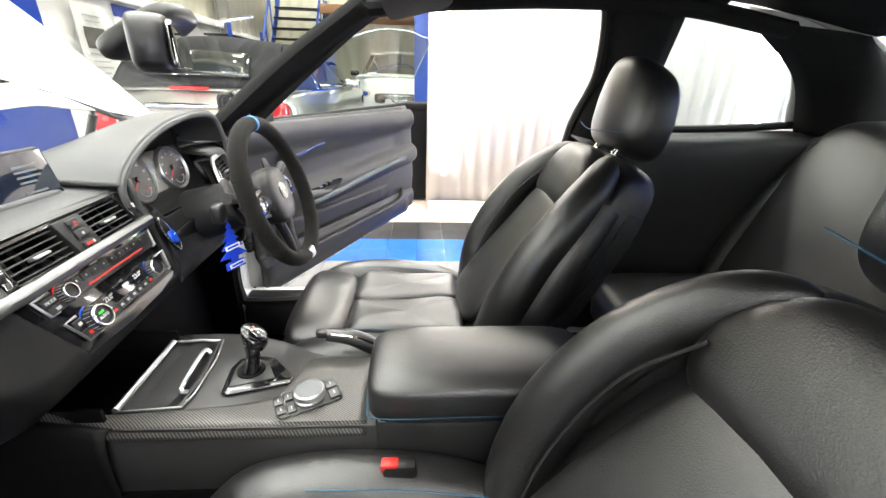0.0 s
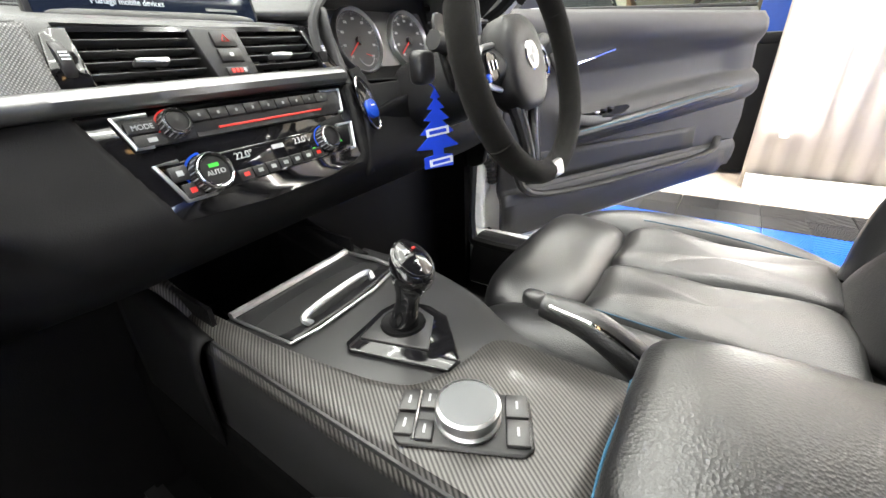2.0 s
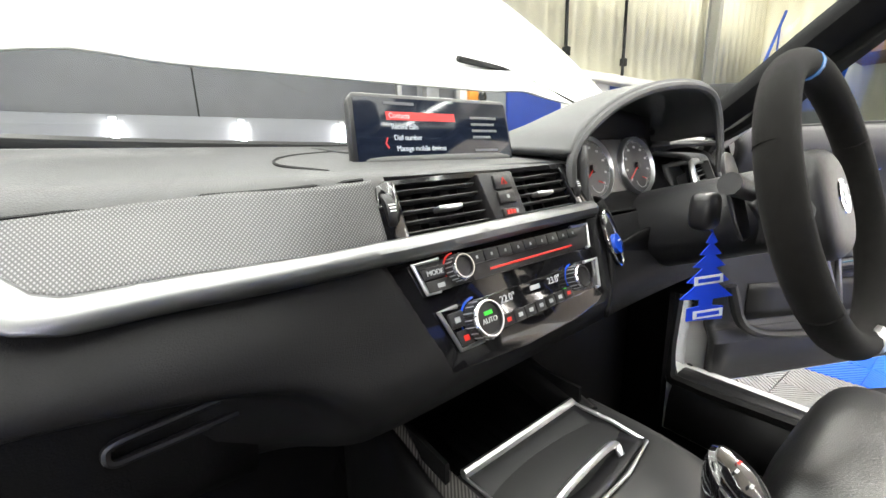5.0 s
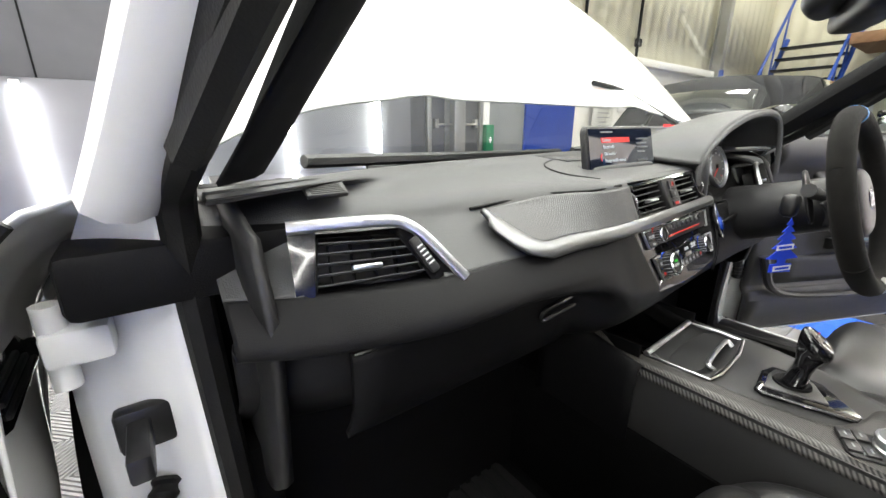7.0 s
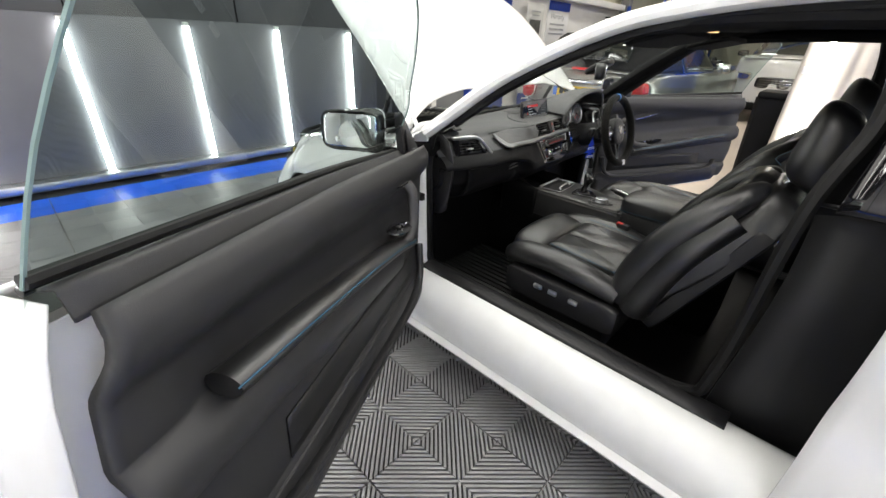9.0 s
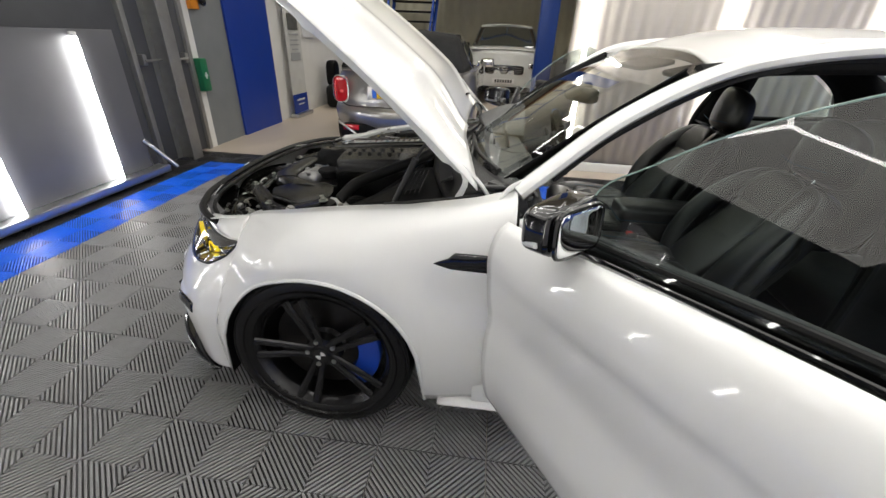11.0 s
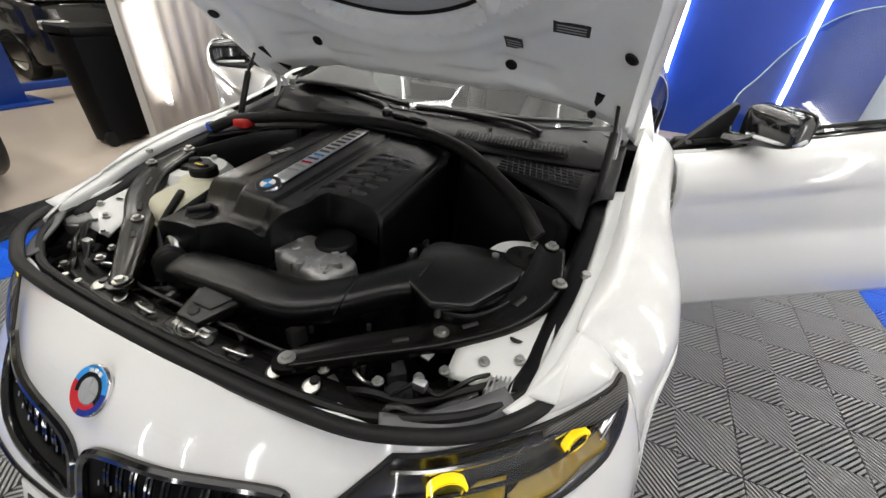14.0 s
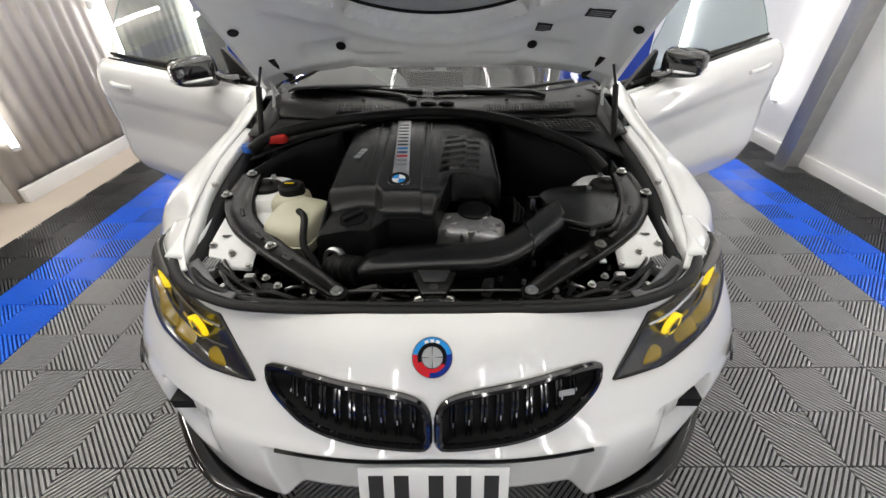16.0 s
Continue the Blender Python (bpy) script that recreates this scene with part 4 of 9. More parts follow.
for k0, k1 in PADK:
    rim = [(i / 14, 0) for i in range(15)] + [(1, i / 14) for i in range(1, 15)] + [(1 - i / 14, 1) for i in range(1, 15)] + [(0, 1 - i / 14) for i in range(1, 14)]
    # dark tube drawn in place of the shadow gap round each pad
    part("pad_shadow_gap", tube([OPEN @ (Vector(pad(k0, k1, u, v)) + Vector((0, 0, -0.003))) for u, v in rim], 0.0065, 6, closed=True), RUBBER, hood, "dark line drawn for the shadow gap round the pad")


def under_m(x, v, tilt=0):
    u = 0.5 + x / (2 * bonnet_edge(v)[1])
    p, q, r = (OPEN @ Vector(under(a, b)) for a, b in ((u, v), (u + 0.01, v), (u, v + 0.01)))
    n = (q - p).cross(r - p)
    m = plane_m(p, (p - q), (r - p))
    return m


for x, v, w, h in ((-0.525, 0.365, 0.085, 0.038), (-0.37, 0.265, 0.05, 0.045)):
    m = under_m(x, v)
    sx = part("warning_sticker", box((0, 0, 0), (w, h, 0.002), 0, 2, m @ Matrix.Translation((0, 0, 0.003))), BLACKP, hood, "small black warning sticker")
    for k in range(3):
        part("sticker_bar", box((0, 0, 0), (w * 0.8, 0.003, 0.001), 0, 2, m @ Matrix.Translation((0, (k - 1) * h * 0.25, 0.0046))), GREYP, sx)
for x, v in ((0.67, 0.33), (-0.67, 0.33), (-0.35, 0.16), (0.35, 0.16), (0.52, 0.5), (-0.52, 0.5)):
    part("rubber_plug", lathe([(0, 0.004), (0.014, 0.004), (0.018, 0.0)], 16, under_m(x, v) @ Matrix.Translation((0, 0, 0.002))), RUBBER, hood)
for s in (1, -1):
    part("bump_stop", mir(xf(tube([(0.58, -0.41, 0.925), (0.59, -0.35, 0.91), (0.60, -0.28, 0.895)], 0.013, 8, 6), OPEN), s), RUBBER, hood)
    # hinge arms and gas strut
    part("bonnet_hinge", mir(join(tube([(0.675, -0.56, 0.86), (0.69, -0.5, 0.95), (0.66, -0.37, 1.05)], 0.014, 6, 10, flat=0.5), tube([(0.68, -0.43, 0.87), (0.675, -0.46, 0.95), (0.66, -0.40, 1.03)], 0.011, 6, 8, flat=0.5), b2(0.655, 0.70, -0.6, -0.42, 0.85, 0.875, 0.004)), s), JAMB, car)
    part("gas_strut", mir(join(cyl((0.665, -0.22, 0.83), (0.66, -0.30, 1.0), 0.011, 10), cyl((0.66, -0.30, 1.0), (0.645, -0.36, 1.10), 0.005, 8)), s), SATIN, car)
hose = [OPEN @ Vector(p) for p in ((0.60, -0.46, 0.93), (0.5, -0.42, 0.945), (0.42, -0.36, 0.94), (0.32, -0.33, 0.95), (0.2, -0.32, 0.955))]
part("washer_hose", tube(hose, 0.006, 6, 16), RUBBER, hood)

# windscreen, roof, pillars
WB = [(-0.69, -0.63, 0.955), (-0.45, -0.50, 0.935), (0, -0.435, 0.925), (0.45, -0.50, 0.935), (0.69, -0.63, 0.955)]
WT = [(-0.558, -1.125, 1.298), (-0.3, -1.165, 1.328), (0, -1.18, 1.338), (0.3, -1.165, 1.332), (0.555, -1.125, 1.310)]
wm = [tuple(Vector(a).lerp(Vector(b), 0.5) + Vector((0, 0.02, 0.018))) for a, b in zip(WB, WT)]
part("windscreen", loft([WB, wm, WT], 16, 28), CLEAR, car, "clear raked windscreen").visible_shadow = False
ROOF = [WT, [(-0.562, -1.3, 1.345), (-0.3, -1.3, 1.378), (0, -1.31, 1.386), (0.3, -1.3, 1.378), (0.562, -1.3, 1.345)], [(-0.565, -1.5, 1.375), (-0.3, -1.5, 1.41), (0, -1.5, 1.42), (0.3, -1.5, 1.41), (0.565, -1.5, 1.375)],
        [(-0.56, -2.0, 1.365), (-0.3, -2.0, 1.405), (0, -2.0, 1.413), (0.3, -2.0, 1.405), (0.56, -2.0, 1.365)],
        [(-0.54, -2.42, 1.295), (-0.3, -2.45, 1.325), (0, -2.46, 1.335), (0.3, -2.45, 1.325), (0.54, -2.42, 1.295)]]
part("roof", loft(ROOF, 30, 28), PAINT, car, thick=0.006)
part("roof_lining", xf(flip(loft(ROOF, 24, 24)), Matrix.Translation((0, -0.02, -0.035))), HEADL, car, thick=0.004)
RW = [ROOF[4], [(-0.60, -2.75, 1.16), (-0.3, -2.8, 1.18), (0, -2.82, 1.19), (0.3, -2.8, 1.18), (0.60, -2.75, 1.16)], [(-0.66, -3.0, 1.02), (-0.3, -3.08, 1.03), (0, -3.1, 1.035), (0.3, -3.08, 1.03), (0.66, -3.0, 1.02)]]
part("rear_window", loft(RW, 12, 24), SIDEGL, car).visible_shadow = False
part("boot_lid", loft([[(-0.68, -3.0, 1.015), (0, -3.1, 1.03), (0.68, -3.0, 1.015)], [(-0.68, -3.35, 1.0), (0, -3.42, 1.02), (0.68, -3.35, 1.0)], [(-0.66, -3.56, 0.99), (0, -3.64, 1.0), (0.66, -3.56, 0.99)], [(-0.64, -3.58, 0.85), (0, -3.66, 0.85), (0.64, -3.58, 0.85)], [(-0.66, -3.64, 0.6), (0, -3.72, 0.6), (0.66, -3.64, 0.6)], [(-0.66, -3.6, 0.25), (0, -3.68, 0.25), (0.66, -3.6, 0.25)]], 30, 16), PAINT, car, thick=0.006)
LOW = [(0.745, -0.62, 0.94), (0.715, -0.70, 1.005), (0.655, -0.88, 1.145), (0.600, -1.11, 1.268), (0.582, -1.3, 1.325), (0.576, -1.6, 1.362), (0.575, -2.0, 1.358), (0.575, -2.35, 1.30), (0.62, -2.7, 1.15), (0.69, -3.0, 1.0)]
HIGH = [(0.745, -0.62, 0.94), (0.715, -0.70, 1.0), (0.645, -0.92, 1.175), (0.59, -1.11, 1.305), (0.578, -1.3, 1.35), (0.578, -1.6, 1.372), (0.575, -2.0, 1.362), (0.575, -2.35, 1.30), (0.62, -2.7, 1.15), (0.69, -3.0, 1.0)]
for s in (1, -1):
    RAIL = HIGH if s > 0 else LOW
    dz = 0.020 if s > 0 else 0.035
    part("roof_rail", mir(tube(RAIL, 0.031, 10, 60, flat=0.75), s), PAINT, car, "white painted pillar and roof rail")
    part("screen_trim", mir(tube([(x - 0.034, y + 0.012, z - 0.002) for x, y, z in RAIL[1:4]], 0.006, 6, 16), s), GLOSS, car)
    part("door_seal", mir(tube([(0.69, -0.60, 0.40), (0.70, -0.598, 0.6), (0.71, -0.61, 0.9), (0.70, -0.70, 0.985), *([(0.635, -0.93, 1.15), (0.578, -1.12, 1.28), (0.563, -1.3, 1.325)] if s > 0 else [(0.645, -0.91, 1.13), (0.588, -1.12, 1.242), (0.568, -1.3, 1.30)]), (0.563, -1.6, 1.338), (0.575, -1.70, 1.33), (0.64, -1.74, 1.15), (0.70, -1.70, 0.95), (0.70, -1.68, 0.5), (0.69, -1.62, 0.385), (0.685, -1.3, 0.38), (0.685, -0.9, 0.38), (0.685, -0.66, 0.372)], 0.016, 8, 120, closed=True), s), RUBBER, car, "black rubber door seal")
    part("gutter_seal", mir(tube([(x - 0.012, y - 0.02, z - 0.026) for x, y, z in RAIL[1:7]], 0.013, 6, 50), s), RUBBER, car)
    part("pillar_trim", mir(loft([[(0.68, -0.64, 0.95), (0.62, -0.9, 1.15 - dz), (0.545, -1.11, 1.285 - dz)], [(0.64, -0.62, 0.955), (0.585, -0.87, 1.165 - dz), (0.51, -1.09, 1.305 - dz)], [(0.66, -0.58, 0.955), (0.61, -0.84, 1.175 - dz), (0.53, -1.08, 1.32 - dz)]], 6, 16), s), HEADL, car, thick=0.004)
    # hinge pillar
    part("hinge_pillar", mir(loft([[(0.70, -0.60, 0.33), (0.715, -0.60, 0.6), (0.72, -0.61, 0.88), (0.71, -0.66, 0.985)], [(0.75, -0.565, 0.30), (0.765, -0.56, 0.6), (0.77, -0.565, 0.88), (0.76, -0.60, 0.97)], [(0.82, -0.535, 0.30), (0.825, -0.53, 0.6), (0.815, -0.54, 0.82), (0.77, -0.57, 0.945)]], 8, 20), s), JAMB, car, "white painted hinge pillar", thick=0.004)
    part("door_check", mir(join(box((0.775, -0.595, 0.70), (0.02, 0.09, 0.028), 0.004), box((0.77, -0.568, 0.70), (0.05, 0.02, 0.05), 0.006)), s), SATIN, car)
    part("cable_boot", mir(tube([(0.765, -0.56, 0.62), (0.785, -0.605, 0.58), (0.80, -0.61, 0.52)], lambda t: 0.014 + 0.002 * math.sin(t * 60), 8, 30), s), RUBBER, car)
    for z in (0.5, 0.81):
        part("door_hinge", mir(join(box((0.80, -0.56, z), (0.05, 0.06, 0.035), 0.006), cyl((0.815, -0.575, z - 0.04), (0.815, -0.575, z + 0.04), 0.011, 10)), s), JAMB, car)
    part("sill_trim", mir(loft([[(0.752, y, 0.374), (0.742, y, 0.384), (0.712, y, 0.389), (0.685, y, 0.380), (0.655, y, 0.33), (0.65, y, 0.26)] for y in (-0.62, -1.3, -1.75)], 8, 8), s), PLASTIC, car, thick=0.004)
    part("scuttle_gap", mir(b2(0.60, 0.80, -0.62, -0.54, 0.84, 0.90, 0.01), s), DARK, car)
    # rear quarter

    def quarter(u, v):
        y = lerp(-1.865, -3.58, u)
        zt = lerp(1.0, 1.005, u)
        zl = arch_z(y, 0.19, RARC)
        z = lerp(zl, zt, v)
        return shoulder(y, z, zt, lerp(0.735, 0.68, u), 0.2), y, z

    part("rear_quarter", mir(flip(grid(quarter, 60, 24)), s), PAINT, car, thick=0.004)
    part("quarter_pillar", mir(loft([[(0.745, -1.74, 0.98), (0.665, -1.76, 1.15), (0.59, -1.75, 1.33)], [(0.74, -1.90, 0.98), (0.665, -1.90, 1.15), (0.59, -1.90, 1.335)]], 4, 12), s), GLOSS, car, thick=0.02, offset=0)
    part("rear_pillar", mir(loft([[(0.715, -2.42, 1.02), (0.66, -2.33, 1.18), (0.60, -2.1, 1.33)], [(0.70, -2.95, 1.0), (0.65, -2.72, 1.14), (0.585, -2.42, 1.29)]], 4, 12), s), PAINT, car, thick=0.02, offset=0)
    part("quarter_window", mir(loft([[(0.735, -1.90, 0.99), (0.665, -1.90, 1.15), (0.595, -1.88, 1.32)], [(0.73, -2.15, 1.0), (0.67, -2.14, 1.14), (0.61, -2.12, 1.27)], [(0.72, -2.44, 1.02), (0.70, -2.44, 1.05), (0.68, -2.42, 1.10)]], 12, 10), s), SIDEGL, car).visible_shadow = False
    part("rear_lamp", mir(box((0.66, -3.60, 0.88), (0.3, 0.06, 0.14), 0.03), s), REDLENS, car)
part("floor_pan", b2(-0.7, 0.7, -3.5, -0.35, 0.17, 0.22), DARK, car)
part("bulkhead", b2(-0.7, 0.7, -0.50, -0.44, 0.2, 0.88), DARK, car)

# wheels
ANTH = mat("anthracite_alloy", (0.035, 0.035, 0.037), 0.2, metal=0.6, spec=0.5, var=0.15, scale=40)
DISC = mat("brake_disc", (0.06, 0.057, 0.055), 0.35, metal=1.0, var=0.1, scale=60)
CALB = mat("blue_caliper", (0.005, 0.05, 0.4), 0.3, coat=0.5)


def wheel(cy, s):
    cx, cz = 0.88, 0.329
    m = Matrix.Translation((cx, cy, cz)) @ Matrix.Rotation(radians(90), 4, "Y")
    T = [(0.243, -0.235), (0.262, -0.245), (0.30, -0.246), (0.32, -0.235), (0.328, -0.20), (0.329, -0.12), (0.328, -0.045), (0.32, -0.012), (0.30, 0.0), (0.262, -0.004), (0.246, -0.014), (0.243, -0.02)]
    w = part("wheel", mir(lathe([(0.236, -0.23), (0.222, -0.15), (0.225, -0.04), (0.240, -0.022), (0.247, -0.012), (0.249, -0.016), (0.246, -0.03)], 64, m), s), ANTH, car, "dark double-spoke alloy wheel")
    part("tyre", mir(lathe(T, 64, m), s), TYRE, w)
    for r in (0.275, 0.31):
        part("tyre_rib", mir(lathe([(r - 0.003, -0.003), (r, 0.003 if r < 0.3 else -0.0), (r + 0.003, -0.003)], 64, m), s), TYRE, w)
    for k in range(5):
        for e in (-1, 1):
            a = 2 * math.pi * k / 5 + math.pi / 2 + 0.0

            def spoke(u, v):
                r = lerp(0.035, 0.238, u)
                off = e * (0.012 + 0.020 * u ** 1.1)
                w2 = lerp(0.013, 0.0150, u)
                x0, y0 = r, off + w2 * math.cos(2 * math.pi * v)
                z0 = lerp(-0.032, -0.016, u ** 1.5) + 0.010 * math.sin(2 * math.pi * v)
                return x0 * math.cos(a) - y0 * math.sin(a), x0 * math.sin(a) + y0 * math.cos(a), z0
            part("spoke", mir(xf(grid(spoke, 12, 8), m), s), ANTH, w)
        part("wheel_bolt", mir(xf(cyl((0.052 * math.cos(a), 0.052 * math.sin(a), -0.04), (0.052 * math.cos(a), 0.052 * math.sin(a), -0.02), 0.009, 8), m), s), STEEL, w)
    part("hub", mir(lathe([(0.07, -0.06), (0.06, -0.03), (0.036, -0.024), (0.033, -0.016), (0.0, -0.016)], 32, m), s), ANTH, w)
    part("centre_cap", mir(lathe([(0.031, -0.018), (0.029, -0.013), (0, -0.012)], 24, m), s), GLOSS, w)
    part("cap_mark", mir(join(sector(0, 0.018, radians(5), radians(85), m @ Matrix.Translation((0, 0, -0.012)), 0.001), sector(0, 0.018, radians(185), radians(265), m @ Matrix.Translation((0, 0, -0.012)), 0.001)), s), WHITEP, w)
    part("brake_disc", mir(lathe([(0.07, -0.10), (0.07, -0.085), (0.19, -0.085), (0.19, -0.11), (0.07, -0.11)], 48, m), s), DISC, w)
    part("wheel_barrel", mir(lathe([(0.225, -0.22), (0.215, -0.1), (0.222, -0.04)], 48, m), s), DARK, w)
    pts = [(0.205 * math.cos(t), 0.205 * math.sin(t)) for t in np.linspace(radians(-32), radians(32), 9)] + [(0.125 * math.cos(t), 0.125 * math.sin(t)) for t in np.linspace(radians(32), radians(-32), 9)]
    part("brake_caliper", mir(prism(pts, 0.05, m @ Matrix.Rotation(radians(-90 + 15), 4, "Z") @ Matrix.Translation((0, 0, -0.10)), 0.006), s), CALB, w, "blue brake caliper")


for cy in (0.0, -2.693):
    for s in (1, -1):
        wheel(cy, s)
# ---- engine bay ----
COVER = mat("engine_cover_plastic", (0.005, 0.0052, 0.0056), 0.27, spec=0.42, var=0.12, scale=30, bump=0.15, bscale=700)
BAYB = mat("bay_black", (0.004, 0.004, 0.005), 0.5, spec=0.2, var=0.3, scale=30, bump=0.2, bscale=200)
SHINY = mat("black_enamel", (0.005, 0.0047, 0.0045), 0.24, spec=0.3, var=0.2, scale=30)
part("bay_floor", b2(-0.68, 0.68, -0.44, 0.64, 0.42, 0.45), BAYB, car)
part("bay_front_wall", b2(-0.46, 0.46, 0.54, 0.58, 0.43, 0.66), BAYB, car)
for s in (1, -1):
    part("bay_side_wall", mir(b2(0.655, 0.69, -0.5, 0.34, 0.44, 0.72), s), BAYB, car)
    rail = part("wing_rail", mir(loft([[(0.694 - 0.045 * clamp((y - 0.1) / 0.32), y, z - 0.03), (0.698 - 0.045 * clamp((y - 0.1) / 0.32), y, z - 0.008), (0.71 - 0.035 * clamp((y - 0.1) / 0.32), y, z - 0.005), (0.730 - 0.03 * clamp((y - 0.1) / 0.25), y, z)] for y, z in ((-0.25, 0.862), (-0.05, 0.838), (0.15, 0.803), (0.30, 0.765), (0.42, 0.745))], 24, 10), s), JAMB, car, "white painted wing rail", thick=0.003)
    # black strip fills in the shadow gap between rail and bay
    part("rail_gap", mir(loft([[(0.645 - 0.04 * clamp((y - 0.1) / 0.32), y, z - 0.075), (0.66 - 0.04 * clamp((y - 0.1) / 0.32), y, z - 0.040), (0.695 - 0.04 * clamp((y - 0.1) / 0.32), y, z - 0.026)] for y, z in ((-0.25, 0.862), (-0.05, 0.838), (0.15, 0.803), (0.30, 0.765), (0.40, 0.748))], 20, 8), s), BAYB, rail, "dark strip standing for the shadow gap by the rail", thick=0.003)
    part("rail_hole", mir(lathe([(0, 0.001), (0.009, 0.001)], 12, Matrix.Translation((0.69, 0.31, 0.7585))), s), BLACKP, rail)
    part("rail_bolt", mir(cyl((0.69, 0.12, 0.80), (0.69, 0.12, 0.812), 0.010, 6), s), STEEL, rail)
    part("rear_gutter", mir(loft([[(0.64, y, z - 0.04), (0.672, y, z), (0.705, y, z + 0.006)] for y, z in ((-0.52, 0.90), (-0.4, 0.875), (-0.2, 0.842))], 10, 8), s), PLASTIC, car, thick=0.006)
    part("strut_tower", mir(lathe([(0.115, -0.16), (0.105, -0.02), (0.088, 0.0), (0.055, 0.004), (0.05, -0.01), (0.0, -0.01)], 32, Matrix.Translation((0.55, 0.07, 0.768))), s), JAMB, car, "white painted strut tower")
    part("strut_mount", mir(lathe([(0.05, 0.0), (0.045, 0.014), (0.02, 0.018), (0.015, 0.03), (0, 0.03)], 24, Matrix.Translation((0.55, 0.07, 0.766))), s), RUBBER, car)
    for k in range(3):
        a = k * 2.09 + 0.6
        part("tower_bolt", mir(cyl((0.55 + 0.07 * math.cos(a), 0.07 + 0.07 * math.sin(a), 0.768), (0.55 + 0.07 * math.cos(a), 0.07 + 0.07 * math.sin(a), 0.782), 0.009, 6), s), STEEL, car)
    part("inner_wing", mir(loft([[(0.50, y, z), (0.575, y, z + 0.008), (0.645, y, z + 0.012), (0.665, y, z + 0.03)] for y, z in ((0.10, 0.735), (0.22, 0.722), (0.34, 0.705), (0.40, 0.68))], 14, 10), s), JAMB, car, "white painted inner wing", thick=0.005)
    part("inner_wing_hole", mir(lathe([(0, 0.0), (0.013, 0.0)], 14, Matrix.Translation((0.60, 0.29, 0.728)) @ Matrix.Rotation(radians(8), 4, "X")), s), BLACKP, car)
    # diagonal brace: pressed channel with bolts
    B = [Vector(p) for p in ((0.236, 0.521, 0.706), (0.345, 0.43, 0.712), (0.46, 0.336, 0.715), (0.56, 0.25, 0.74), (0.605, 0.16, 0.77), (0.602, 0.045, 0.802))]
    W = (0.020, 0.028, 0.032, 0.037, 0.042, 0.030)
    curves = []
    for k, p in enumerate(B):
        d = (B[min(k + 1, 5)] - B[max(k - 1, 0)]).normalized()
        q = Vector((d.y, -d.x, 0)).normalized() * W[k]
        up = Vector((0, 0, 1))
        curves.append([p - q - up * 0.016, p - q + up * 0.002, p - q * 0.8 + up * 0.005, p - q * 0.3 + up * 0.002, p + q * 0.3 + up * 0.002, p + q * 0.8 + up * 0.005, p + q + up * 0.002, p + q - up * 0.016])
    bc = part("strut_brace", mir(loft(curves, 40, 24), s), SHINY, car, "glossy black pressed steel brace", thick=0.003)
    for k, (x, y, z) in enumerate(((0.236, 0.521, 0.712), (0.46, 0.336, 0.720), (0.602, 0.045, 0.808), (0.645, 0.15, 0.785))):
        part("brace_bolt", mir(join(lathe([(0.016, 0), (0.016, 0.003), (0, 0.003)], 18, Matrix.Translation((x, y, z))), cyl((x, y, z + 0.002), (x, y, z + 0.011), 0.0095, 6)), s), STEEL, bc)
    for k in (1, 2, 3):
        c = B[k].lerp(B[k + 1], 0.45)
        dd = (B[k + 1] - B[k]).normalized()
        part("brace_slot", mir(tube([c - dd * 0.016 + Vector((0, 0, 0.0035)), c + dd * 0.016 + Vector((0, 0, 0.0035))], 0.0065, 8, flat=0.5), s), BLACKP, bc)
    part("brace_end", mir(lathe([(0, 0.004), (0.026, 0.004), (0.028, -0.006)], 20, Matrix.Translation((0.236, 0.523, 0.706))), s), SHINY, bc)
    # finned control unit and lamp backs
    cu = part("finned_unit", mir(prism([(0.04 * math.cos(t), 0.036 * math.sin(t)) for t in np.linspace(0, 2 * math.pi, 19)[:-1]], 0.03, Matrix.Translation((0.615, 0.40, 0.675)), 0.003), s), CAST, car, "ribbed aluminium control unit")
    for k in range(9):
        part("fin", mir(box((0.583 + k * 0.008, 0.40, 0.708), (0.003, 0.06 - abs(k - 4) * 0.006, 0.01), 0.001), s), CAST, cu)
    for k, (x, y, z, r) in enumerate(((0.44, 0.47, 0.665, 0.032), (0.52, 0.44, 0.655, 0.028), (0.54, 0.50, 0.64, 0.03), (0.36, 0.52, 0.645, 0.036))):
        part("lamp_cap", mir(lathe([(r, -0.06), (r, 0), (r * 0.85, 0.008), (r * 0.4, 0.008), (r * 0.35, 0.014), (0, 0.014)], 20, Matrix.Translation((x, y, z)) @ Matrix.Rotation(radians(-14), 4, "X")), s), BAYB, car)
    for k, (x, y) in enumerate(((0.415, 0.545), (0.365, 0.545), (0.47, 0.52), (0.55, 0.46))):
        part("bracket_bolt", mir(join(cyl((x, y, 0.60), (x, y, 0.672), 0.006, 8), lathe([(0.013, 0), (0.013, 0.004), (0, 0.004)], 14, Matrix.Translation((x, y, 0.672))), cyl((x, y, 0.674), (x, y, 0.684), 0.008, 6)), s), STEEL, car)
    part("lamp_cable", mir(tube([(0.32, 0.50, 0.65), (0.40, 0.50, 0.69), (0.47, 0.47, 0.67), (0.56, 0.42, 0.70), (0.63, 0.34, 0.69)], 0.008, 6, 24), s), RUBBER, car)
    part("brake_line", mir(tube([(0.62, -0.1, 0.72), (0.60, 0.0, 0.74), (0.63, 0.12, 0.74), (0.655, 0.22, 0.74)], 0.004, 6, 20), s), SATIN, car)
